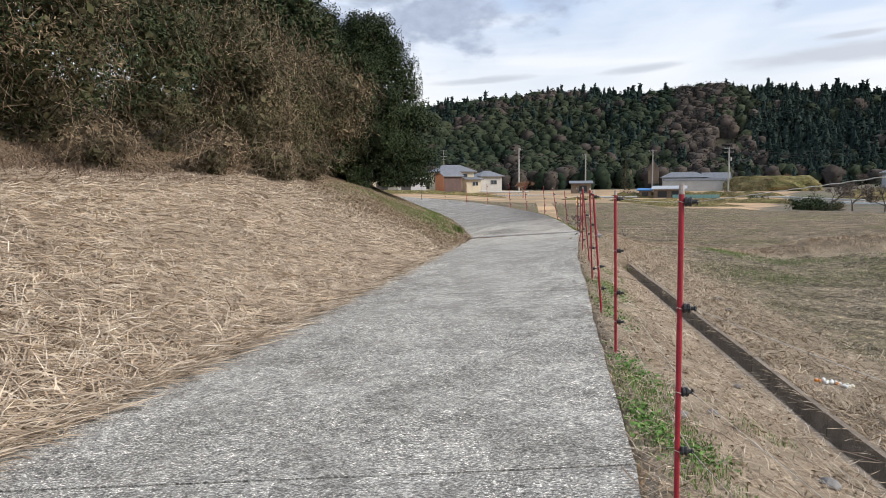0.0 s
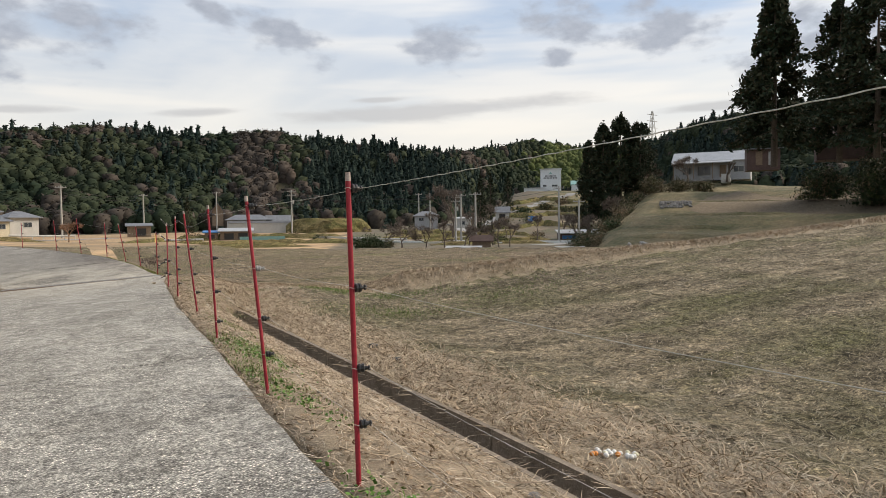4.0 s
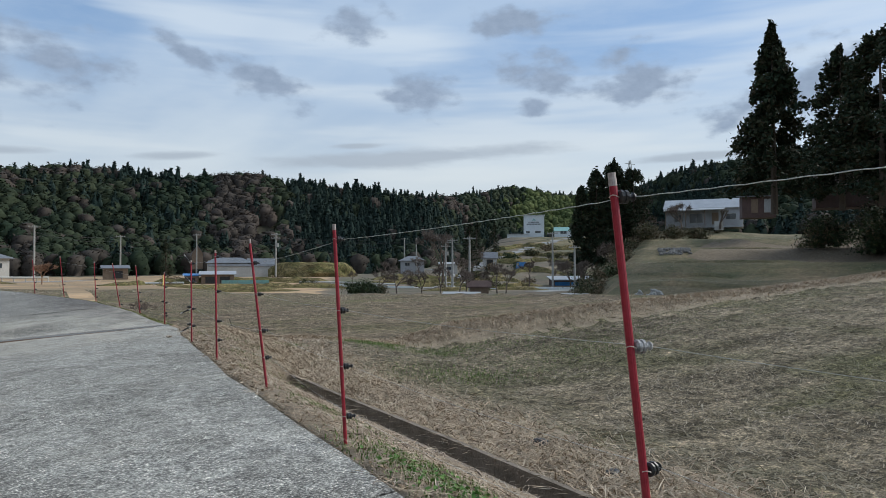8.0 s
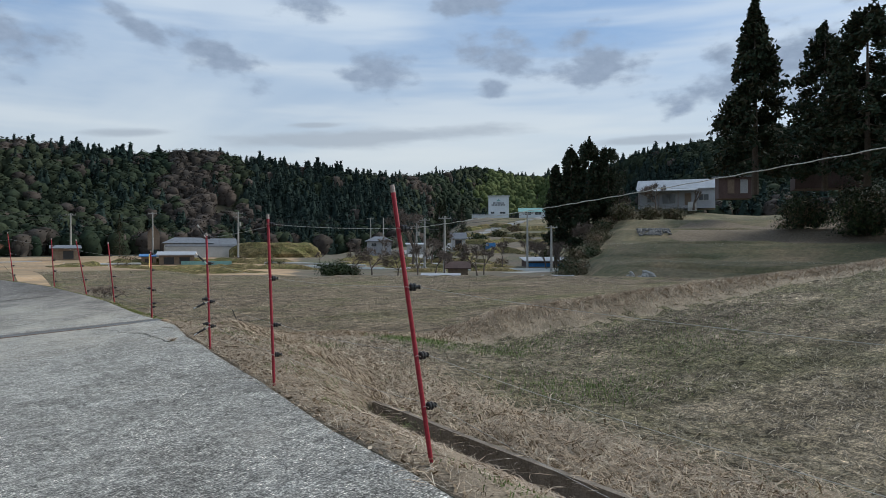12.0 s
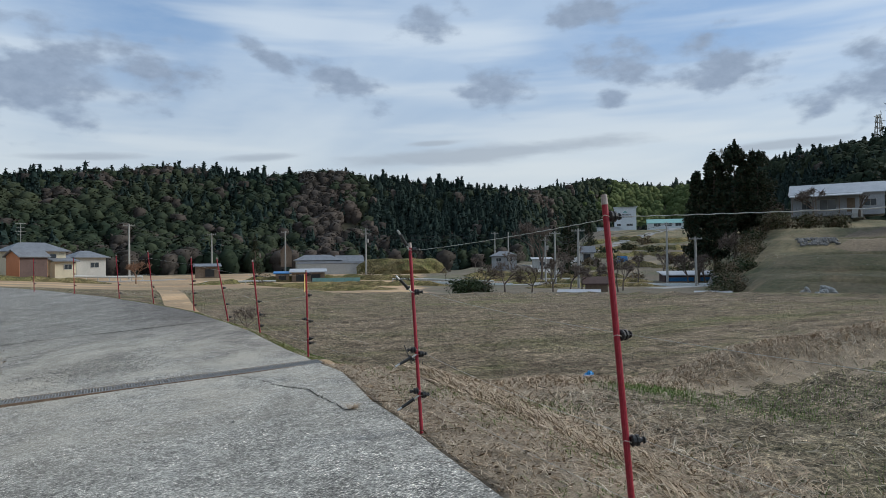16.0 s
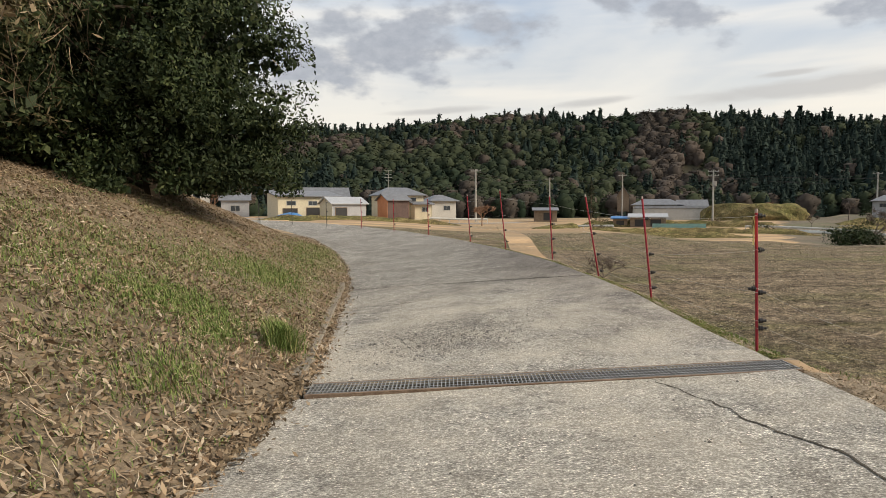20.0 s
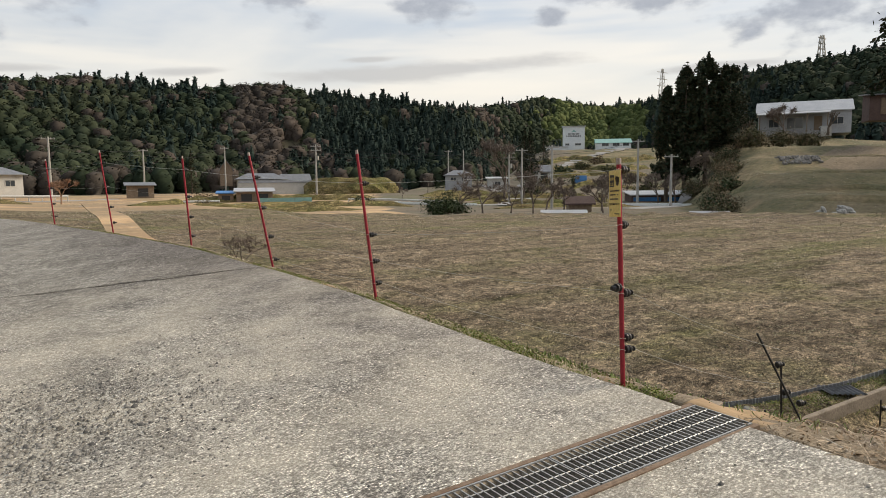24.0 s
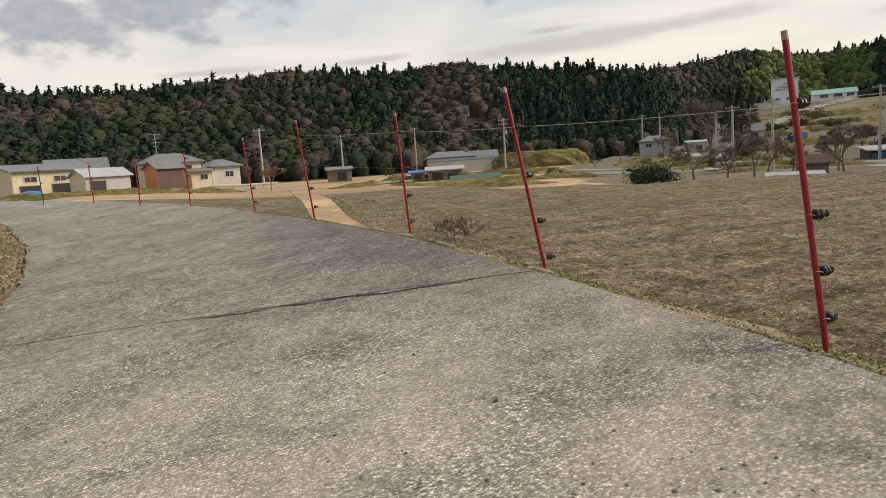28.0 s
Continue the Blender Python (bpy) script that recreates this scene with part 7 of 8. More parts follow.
def pylon(at, z0, h, w):
    p = thing("pylon", pose(at[0], at[1], z0), "distant steel lattice power pylon on the ridge", "pylon")
    bm = bmesh.new()
    lv = [0, 0.2, 0.38, 0.54, 0.68, 0.8, 0.9, 1.0]
    for sx, sy in ((-1, -1), (1, -1), (1, 1), (-1, 1)):
        rod(bm, (sx * w / 2, sy * w / 2, 0), (sx * 0.5, sy * 0.5, h), 0.3, 0.2, 4)
    part("leg_frame", bm, M_UPOLE, p)
    bm = bmesh.new()
    for f0, f1 in zip(lv[:-1], lv[1:]):
        r0, r1 = w / 2 * (1 - f0) + 0.5 * f0, w / 2 * (1 - f1) + 0.5 * f1
        for s in (-1, 1):
            rod(bm, (-r0, s * r0, h * f0), (r1, s * r1, h * f1), 0.12, seg=4)
            rod(bm, (r0, s * r0, h * f0), (-r1, s * r1, h * f1), 0.12, seg=4)
    part("bracing", bm, M_UPOLE, p)
    for f in (0.72, 0.83, 0.94):
        bm = bmesh.new()
        rod(bm, (-w * 0.75, 0, h * f), (w * 0.75, 0, h * f), 0.25, seg=4)
        part("crossarm", bm, M_UPOLE, p)


pylon((487.7, 375.3), float(ground_z(487.7, 375.3)), 50, 9)
pylon((301.0, 162.0), float(ground_z(301.0, 162.0)), 20, 4)

# ---- trees of the valley ----
M_CEDAR = island("cedar_needles", [(0.012, 0.022, 0.012), (0.02, 0.034, 0.016), (0.035, 0.042, 0.02), (0.05, 0.04, 0.022)], 0.85)


def conifer(name, at, h, r, seed, label, mat=M_CEDAR, bare=0.12, z=None, n=5200, droop=0.25, taper=0.78):
    """A conifer: straight trunk, whorls of boughs, needle sprays along each bough."""
    g = np.random.default_rng(seed)
    z0 = float(ground_z(*at)) if z is None else z
    p = thing(name, pose(at[0], at[1], z0, 0, 0, g.uniform(0, 360)), label, "tree")
    bm = bmesh.new()
    rod(bm, (0, 0, -0.5), (0, 0, h * 0.97), 0.02 * h, 0.03, 8)
    part("trunk", bm, M_BARK, p)
    k = 150
    f = bare + (1 - bare) * g.uniform(0, 1, k) ** 0.9
    f = np.sort(f)
    prof = r * np.clip(1.08 * (1 - f) ** taper * np.clip((f - bare) / 0.10 + 0.55, 0, 1), 0.05, 9) * g.uniform(0.72, 1.15, k)
    a = g.uniform(0, 6.28, k)
    bm = bmesh.new()
    for i in range(0, k, 2):
        rod(bm, (0, 0, h * f[i]), (prof[i] * 0.9 * math.cos(a[i]), prof[i] * 0.9 * math.sin(a[i]), h * f[i] - droop * prof[i]), 0.05, 0.012, 4)
    tagged(part("bough_frame", bm, M_BARK, p), kind="stuff")
    i = g.integers(0, k, n)
    s = g.uniform(0.15, 1.0, n) ** 0.7
    c = np.stack([prof[i] * s * np.cos(a[i] + g.normal(0, 0.13, n)), prof[i] * s * np.sin(a[i] + g.normal(0, 0.13, n)), h * f[i] - droop * prof[i] * s + g.normal(0, 0.018 * h, n)], -1)
    quads("crown", leaf_quads(c, g.uniform(0.03, 0.066, n) * h * 0.62, 0.5, g, 0.25), mat, p)
    return p


conifer("cedar_tree", (85.2, 49.8), 23.0, 6.4, 301, "tall dark cedar on the knoll", z=8.2, n=15000)
conifer("cypress_tree", (83.6, 41.2), 18.0, 5.8, 302, "dark ragged cypress on the knoll", z=8.0, n=12000, bare=0.12, taper=0.58)
conifer("cypress_tree", (80.5, 36.0), 18.5, 6.4, 303, "dark ragged cypress on the knoll", z=8.0, n=12000, bare=0.1, taper=0.5)
conifer("cypress_tree", (86.0, 32.0), 20.5, 6.4, 304, "dark ragged cypress on the knoll", z=8.2, n=12000, bare=0.08, taper=0.5)
conifer("cypress_tree", (82.0, 27.5), 16.0, 5.0, 305, "dark ragged cypress on the knoll", z=8.0, n=6000, bare=0.1)
for i, (x, y, h_, r_2) in enumerate(((90.6, 82.6, 13.0, 3.4), (92.4, 80.4, 14.6, 4.2), (95.0, 78.4, 13.6, 4.2), (89.6, 85.0, 10.5, 2.6), (97.4, 81.5, 11.0, 4.0))):
    conifer("pine_tree", (x, y), h_ + 4.0 - float(ground_z(x, y)), r_2, 320 + i, "dark broad pine below the hill house", n=8500, bare=0.22, droop=0.12, taper=0.42)
conifer("cypress_tree", (118.7, 146.7), 12.5, 2.6, 330, "narrow dark cypress beside the valley road", n=3000, bare=0.02)
conifer("cypress_tree", (122.5, 144.0), 10.5, 2.4, 331, "narrow dark cypress beside the valley road", n=2600, bare=0.02)
conifer("cypress_tree", (46.5, 175.0), 9.5, 1.7, 332, "slim dark cypress behind the farmstead", n=2000, bare=0.02)
conifer("young_conifer", (62.0, 78.0), 3.6, 0.8, 333, "young conifer among bare fruit trees", n=900, bare=0.02)
M_BARE = mottled("bare_branch", (0.10, 0.075, 0.06), (0.19, 0.15, 0.125), 5, 40, 0.9, bumps=0.3)
M_BARER = mottled("russet_branch", (0.20, 0.11, 0.07), (0.32, 0.19, 0.12), 5, 40, 0.9, bumps=0.3)


def bare_tree(name, at, h, spread, seed, label, mat=M_BARE, z=None, twigs=900, low=0.25, thick=0.025, fine=0.0036):
    """A leafless tree: forking limbs and a haze of fine twigs."""
    g = np.random.default_rng(seed)
    z0 = float(ground_z(*at)) if z is None else z
    p = thing(name, pose(at[0], at[1], z0), label, "tree")
    bm = bmesh.new()
    tips = []

    def grow(a, d, ln, r0, depth):
        c = a + d * ln
        rod(bm, a, c, r0, r0 * 0.62, 6 if depth < 2 else 4)
        if depth == 4:
            tips.append(c)
            return
        for _ in range(3 if depth < 3 else 2):
            nd = (d + Vector((g.normal(0, 0.55 * spread), g.normal(0, 0.55 * spread), g.normal(0.12, 0.25)))).normalized()
            grow(c, nd, ln * g.uniform(0.6, 0.85), r0 * 0.6, depth + 1)

    grow(Vector((0, 0, -0.1)), Vector((g.normal(0, 0.1), g.normal(0, 0.1), 1)).normalized(), h * low, h * thick, 0)
    part("branchwork", bm, mat, p)
    tp = np.array([tuple(t) for t in tips])
    a = tp[g.integers(0, len(tp), twigs)]
    d = g.normal(0, 1, (twigs, 3)) * np.array([1, 1, 0.8])
    d[:, 2] += 0.5
    d = unit(d) * h * g.uniform(0.06, 0.17, (twigs, 1))
    s = unit(np.cross(d, g.normal(0, 1, (twigs, 3)))) * h * fine
    a = a - d * 0.2
    e_ = a + d
    m_ = (a + e_) / 2 + g.normal(0, 0.01 * h, (twigs, 3))
    ob = strip_mesh("twig_spray", np.stack([a - s, a + s, m_ + s, m_ - s, e_ + s * 0.4, e_ - s * 0.4], 1), mat)
    ob.parent = p
    tagged(ob, kind="stuff")
    return p


for i, (x, y, h_, sp) in enumerate(((42.6, 75.1, 3.6, 1.1), (43.2, 72.0, 3.8, 1.2), (46.0, 71.2, 3.2, 1.2), (48.1, 70.3, 3.6, 1.1), (50.4, 68.5, 3.0, 1.1), (52.6, 65.4, 3.8, 1.1), (55.5, 76.0, 3.6, 1.1), (60.0, 72.0, 3.4, 1.1))):
    bare_tree("fruit_tree", (x, y), h_ * 1.3, sp, 400 + i, "leafless fruit tree at the field edge", twigs=800, fine=0.0026)
bare_tree("bare_tree", (75.2, 105.2), 10.5, 0.55, 420, "tall leafless tree by the valley road", low=0.3)
bare_tree("bare_tree", (101.9, 73.8), 7.5, 0.8, 421, "leafless tree in front of the hill house", z=6.8)
bare_tree("pollard_tree", (107.9, 70.4), 4.6, 0.7, 422, "pruned dark tree beside the hill house", M_BARK, z=7.6, twigs=60, thick=0.05)
bare_tree("bare_tree", (86.0, 76.0), 6.5, 0.9, 423, "leafless trees below the knoll", twigs=1400)
bare_tree("bare_tree", (83.5, 79.0), 5.5, 0.9, 424, "leafless trees below the knoll", twigs=1400)
bare_tree("bare_tree", (96.0, 78.5), 8.0, 0.8, 425, "leafless trees below the hill house", z=5.0, twigs=1600)
bare_tree("russet_tree", (11.4, 97.5), 3.4, 1.0, 426, "russet leafless tree in the straw field", M_BARER, twigs=1600)
bare_tree("russet_tree", (76.0, 152.5), 5.0, 0.9, 427, "russet leafless tree behind the farmstead", M_BARER, twigs=1400)
bare_tree("bare_tree", (68.5, 146.5), 4.0, 1.3, 428, "spreading leafless tree on the mound")
bare_tree("bare_tree", (64.0, 118.0), 2.6, 1.2, 429, "small leafless tree in the field")
for i in range(5):
    bare_tree("bare_tree", (-24 - 5 * i, 131 + 3 * i), 6.0, 0.8, 430 + i, "leafless trees behind the hamlet", M_BARER if i % 2 else M_BARE, twigs=1300)
bare_tree("bare_shrub", (7.7, 38.3), 2.2, 1.7, 440, "low leafless shrub beside the lane", twigs=420, low=0.2, thick=0.014, fine=0.0018)
bare_tree("bare_shrub", (6.6, 37.0), 1.7, 1.8, 441, "low leafless shrub beside the lane", twigs=320, low=0.2, thick=0.014, fine=0.0018)
bush("evergreen_shrub", (38.8, 72.0), (2.6, 1.6, 1.7), 60, 60, 0.16, [M_EVER], "dark low evergreen shrub at the field edge", 450, 0.05)
bush("evergreen_shrub", (45.5, 79.5), (1.2, 1.0, 1.2), 30, 50, 0.14, [M_OLIVE], "olive shrub beneath bare trees", 451, 0.04)
for i, (x, y, rr, hh_) in enumerate(((90, 72, 2.4, 2.6), (94, 70, 2.2, 2.2), (87.5, 74.5, 2.2, 2.6), (84.5, 76.8, 2.0, 2.2), (98, 68.5, 2.0, 2.0))):
    bush("shrub", (x, y), (rr, rr, hh_), 60, 50, 0.2, [M_OLIVE, M_DRYLEAF], "scrub on the edge of the knoll", 455 + i, 0.05)
for i, (x, y, h_) in enumerate(((90, 46, 4.0), (87, 38, 4.5), (84.5, 31, 5.0), (93, 40, 6.0), (91, 33, 6.5), (89, 25, 6.0))):
    bush("shrub", (x, y), (3.4, 3.2, h_), 110, 60, 0.3, [M_EVER, M_EVER, M_DRYLEAF], "dark undergrowth beneath the cedars", 465 + i, 0.08)

# hedge and scrub along the edge of the knoll and on its terraces
hg = random.Random(12)
for i in range(22):
    b_, r_ = radians(53.2 + 0.16 * i + hg.uniform(-0.5, 0.5)), 66 + 2.4 * i
    x, y = 2 + r_ * math.sin(b_), 15 + r_ * math.cos(b_)
    bush("hedge_shrub", (x, y), (hg.uniform(1.0, 1.9), hg.uniform(1.0, 1.9), hg.uniform(1.2, 2.4)), 26, 34, 0.2, [M_OLIVE, M_EVER, M_DRYLEAF][i % 3:] or [M_OLIVE], "overgrown hedge shrub on the edge of the knoll", 600 + i, 0.03)
kx, ky = [], []
for i in range(15000):
    b_, r_ = radians(hg.uniform(56, 84)), 58 + 70 * hg.random()
    kx.append(2 + r_ * math.sin(b_))
    ky.append(15 + r_ * math.cos(b_))
kx, ky = np.array(kx), np.array(ky)
den = np.array([noise.noise((a * 0.12, c * 0.12, 2.0)) + 0.6 * noise.noise((a * 0.5, c * 0.5, 6.0)) for a, c in zip(kx, ky)])
ok = den > -0.05
kx, ky = kx[ok], ky[ok]
v = blades(kx, ky, vr.uniform(0, 6.28, len(kx)), vr.uniform(0.06, 0.22, len(kx)), vr.uniform(0.012, 0.035, len(kx)), vr.uniform(0.02, 0.10, len(kx)), 0.0, 0.3, vr)
tagged(strip_mesh("knoll_weeds", v, M_STRAWBIT), "rough dry grass on the terraces of the knoll", "grass", kind="stuff")

# grassy mound
M_MOUND = field_mat("mound_grass", (0.10, 0.085, 0.04), (0.17, 0.14, 0.068), (0.25, 0.20, 0.105), (0.10, 0.11, 0.04), 0.0, 0.6)
bm = bmesh.new()
bmesh.ops.create_icosphere(bm, subdivisions=4, radius=1.0)
for q in bm.verts:
    k = 0.14 * noise.noise(q.co * 3) + 0.07 * noise.noise(q.co * 9)
    q.co = Vector((q.co.x * (9.6 + k * 6), q.co.y * (6 + k * 6), min(max(q.co.z, -0.1), 0.62) / 0.62 * 3.0 + k * 2.0))
mound = part("mound", bm, M_MOUND, None)
mound.matrix_basis = pose(69.7, 145.5, float(ground_z(69.7, 145.5)), 0, 0, -28)
tagged(mound, "flat-topped mound of dry grass beyond the fields", "mound")

# valley road, guard rails and plots
M_ASPH = mottled("pale_asphalt", (0.24, 0.24, 0.235), (0.34, 0.335, 0.32), 0.3, 6, 0.9, bumps=0.2)


def strip(name, pts, w, mat, label, dz=0.06):
    v, f = [], []
    fine = []
    for a, c in zip(pts[:-1], pts[1:]):
        n = max(2, int(math.hypot(c[0] - a[0], c[1] - a[1]) / 1.5))
        fine += [(a[0] + (c[0] - a[0]) * i / n, a[1] + (c[1] - a[1]) * i / n) for i in range(n)]
    fine.append(pts[-1])
    for i, (x, y) in enumerate(fine):
        q0, q1 = fine[max(0, i - 1)], fine[min(len(fine) - 1, i + 1)]
        d = Vector((q1[0] - q0[0], q1[1] - q0[1], 0)).normalized()
        nx_, ny_ = -d.y * w / 2, d.x * w / 2
        z = float(ground_z(x, y)) + dz
        v += [(x + nx_, y + ny_, z), (x - nx_, y - ny_, z), (x + nx_, y + ny_, z - 0.3), (x - nx_, y - ny_, z - 0.3)]
        if i:
            k = 4 * i
            f += [(k - 4, k - 3, k + 1, k), (k - 2, k - 4, k, k + 2), (k - 3, k - 1, k + 3, k + 1)]
    return tagged(link(name, v, f, mat), label, "road", kind="structure")


strip("valley_road", [(-30, 108), (10, 113), (24, 118), (49, 111), (63, 102), (72, 92), (80, 80)], 3.6, M_ASPH, "narrow pale asphalt road across the valley")
strip("knoll_lane", [(66, 73), (70, 73.5), (74.5, 74), (79.5, 75.5), (88.5, 79.5), (98, 86)], 3.2, M_ASPH, "narrow lane climbing beside the knoll")
strip("field_track", [(7.4, 46.0), (10.5, 72), (13.5, 95)], 1.5, M_VALLEY, "earthen track between the fields", 0.05)
for a, c in (((20, 117.5), (33, 116.5)), ((49, 109), (62, 100.5)), ((6, 110.5), (14, 112.5))):
    gr = thing("guard_rail", Matrix(), "white roadside guard rail along the valley road", "guard rail", "guard rails")
    n = 6
    for i in range(n + 1):
        x, y = a[0] + (c[0] - a[0]) * i / n, a[1] + (c[1] - a[1]) * i / n
        z = float(ground_z(x, y))
        bm = bmesh.new()
        rod(bm, (x, y, z - 0.1), (x, y, z + 0.75), 0.06, seg=6)
        part("post", bm, M_WHITE, gr)
        if i:
            bm = bmesh.new()
            rod(bm, (px_, py_, pz_ + 0.62), (x, y, z + 0.62), 0.13, seg=6)
            part("rail", bm, M_WHITE, gr)
        px_, py_, pz_ = x, y, z
M_PLOT = mottled("plot_sheet", (0.40, 0.43, 0.42), (0.62, 0.64, 0.62), 2, 20, 0.6, bumps=0.1)
g = random.Random(8)
for i in range(16):
    x, y = 66 + (i % 8) * 1.9 + g.uniform(-0.3, 0.3), 84 - (i % 8) * 1.4 + (i // 8) * 4
    z = float(ground_z(x, y))
    o = thing("vegetable_row", pose(x, y, z, 0, 0, 40), "vegetable row under pale mulch sheet", "vegetable bed", "vegetable rows")
    bm = bmesh.new()
    v = box(bm, -0.25, 0.25, -2.4, 2.4, 0, 0.28)
    for q in v:
        if q.co.z > 0.1:
            q.co.x *= 0.6
    part("mulch_sheet", bm, M_PLOT, o)
for i in range(9):
    x, y = 52.0 + i * 1.3, 104.5 - i * 0.5
    o = thing("vegetable_row", pose(x, y, float(ground_z(x, y)), 0, 0, 60), "vegetable row under pale mulch sheet", "vegetable bed", "vegetable rows")
    bm = bmesh.new()
    v = box(bm, -0.25, 0.25, -2.6, 2.6, 0, 0.3)
    for q in v:
        if q.co.z > 0.1:
            q.co.x *= 0.6
    part("mulch_sheet", bm, M_PLOT, o)
for at, sz in (((47.3, 65.5), (4.0, 1.6)), ((53.1, 54.5), (3.0, 1.4))):
    o = thing("cold_frame", pose(at[0], at[1], float(ground_z(*at)), 0, 0, -45), "low frame covered with pale corrugated sheet", "cold frame", "cold frames")
    bm = bmesh.new()
    box(bm, -sz[0] / 2, sz[0] / 2, -sz[1] / 2, sz[1] / 2, 0, 0.35)
    part("box", bm, M_WOODF, o)
    bm = bmesh.new()
    v = box(bm, -sz[0] / 2 - 0.1, sz[0] / 2 + 0.1, -sz[1] / 2 - 0.1, sz[1] / 2 + 0.1, 0.36, 0.40)
    for q in v:
        if q.co.y > 0:
            q.co.z += 0.25
    part("sheet", bm, M_METAL, o)
# dry-stone facing and rubble on the knoll
for at, n, w, deep, size, mat, lab in (((78.6, 59.6), 190, 4.0, 5.6, (0.15, 0.25), M_STONE, "dry-stone facing set in the knoll slope"), ((50.3, 43.3), 120, 3.5, 1.6, (0.13, 0.27), M_UPOLE, "heap of pale stones and branches at the field edge")):
    base = float(ground_z(*at))
    m = pose(at[0], at[1], base, 0, 0, -52)
    o = thing("stone_wall", m, lab, "stones")
    g = random.Random(at[0])
    for i in range(n):
        x, s = g.uniform(-w / 2, w / 2), g.uniform(0.0, deep)
        q = m @ Vector((x, s, 0))
        pile = 0.0 if mat is M_STONE else 1.35 * g.random() * (1 - abs(2 * x / w) ** 3) * (1 - abs(s - 0.8))
        bm = bmesh.new()
        bmesh.ops.create_icosphere(bm, subdivisions=1, radius=g.uniform(*size))
        bmesh.ops.transform(bm, matrix=pose(x, s, float(ground_z(q.x, q.y)) - base + 0.04 + pile, g.uniform(0, 90), g.uniform(0, 90), 0) @ Matrix.Diagonal((1.25, 0.8, 0.75, 1)), verts=bm.verts)
        part("stone", bm, mat, o)
# timber rail fence at the bend
rf = thing("timber_fence", Matrix(), "grey weathered timber rail fence at the bend", "fence")
fp = [(-9.0, 58.0), (-7.6, 56.2), (-6.6, 54.4), (-5.6, 52.6)]
for i, (x, y) in enumerate(fp):
    x -= 1.6
    z = float(ground_z(x, y))
    bm = bmesh.new()
    rod(bm, (x, y, z - 0.2), (x, y, z + 0.95), 0.06, seg=7)
    part("post", bm, M_WOODF, rf)
    if i:
        for hz in (0.4, 0.8):
            bm = bmesh.new()
            rod(bm, (lx0, ly0, lz0 + hz), (x, y, z + hz - 0.03), 0.045, seg=6)
            part("rail", bm, M_WOODF, rf)
    lx0, ly0, lz0 = x, y, z


# ---- outlet at the end of the grate ----
def wing(a, c, drop, label, thick=0.09):
    """A wall slab with a sloping top from a to c."""
    a, c = Vector(a), Vector(c)
    o = thing("wing_wall", pose(a.x, a.y, a.z), label, "wall")
    d = c - a
    side = Vector((-d.y, d.x, 0)).normalized() * thick / 2
    bm = bmesh.new()
    v = [bm.verts.new(p) for p in (side, d + side, d - side, -side, side - Vector((0, 0, drop)), d + side - Vector((0, 0, drop)), d - side - Vector((0, 0, drop)), -side - Vector((0, 0, drop)))]
    for q in ((0, 3, 2, 1), (4, 5, 6, 7), (0, 1, 5, 4), (1, 2, 6, 5), (2, 3, 7, 6), (3, 0, 4, 7)):
        bm.faces.new([v[n] for n in q])
    bmesh.ops.recalc_face_normals(bm, faces=bm.faces)
    bmesh.ops.bevel(bm, geom=bm.edges[:], offset=0.008, segments=1, affect="EDGES")
    part("wall", bm, M_DITCH, o)


wing((5.02, 24.33, -0.24), (6.2, 24.93, -0.57), 0.9, "sloping concrete wing wall at the drain outlet")
wing((5.08, 23.98, -0.28), (6.47, 24.68, -0.66), 0.9, "sloping concrete wing wall at the drain outlet")
wing((8.1, 25.30, -1.24), (10.5, 25.17, -1.22), 0.35, "low weathered concrete wall along the outlet channel", 0.06)
post = thing("concrete_post", pose(10.48, 25.12, float(ground_z(10.48, 25.12)) - 0.05), "short white concrete post by the channel", "post")
bm = bmesh.new()
box(bm, -0.04, 0.04, -0.04, 0.04, 0, 0.30, 0.008)
part("shaft", bm, M_UPOLE, post)
rock = thing("rock", pose(7.86, 25.62, float(ground_z(7.86, 25.62)) + 0.02), "round grey rock beside the drain outlet", "rock")
bm = bmesh.new()
bmesh.ops.create_icosphere(bm, subdivisions=3, radius=0.085)
for q in bm.verts:
    q.co = q.co * (1 + 0.2 * noise.noise(q.co * 9)) * 1.0
    q.co.z *= 0.75
part("stone", bm, M_STONE, rock)
for k, (at, lean, ln) in enumerate((((6.76, 24.40), (-0.25, 0.42), 0.88), ((6.86, 24.78), (-0.03, 0.02), 0.80), ((6.70, 24.70), (-0.12, 0.08), 0.45), ((9.2, 25.0), (0.04, 0.02), 0.3))):
    z = float(ground_z(*at))
    st = thing("fence_stake", pose(at[0], at[1], z), "black steel fence stake with insulators by the drain", "fence stake", "fence stakes")
    tip = Vector((lean[0], lean[1], ln))
    bm = bmesh.new()
    rod(bm, (0, 0, -0.1), tip, 0.008, seg=8)
    part("rod", bm, M_KNOB, st)
    for f in ((0.45, 0.75) if ln > 0.5 else (0.7,)):
        ob = new("insulator", KNOB_ME)
        ob.parent = st
        ob.matrix_basis = pose(*(tip * f), 0, 0, -20)
edge = thing("field_edging", Matrix(), "black corrugated plastic edging along the tilled field", "edging")
pts = [(7.5, 26.0), (7.85, 25.88), (8.3, 25.72), (8.75, 25.6), (9.5, 25.48), (10.6, 25.4)]
v, f = [], []
nseg = 240
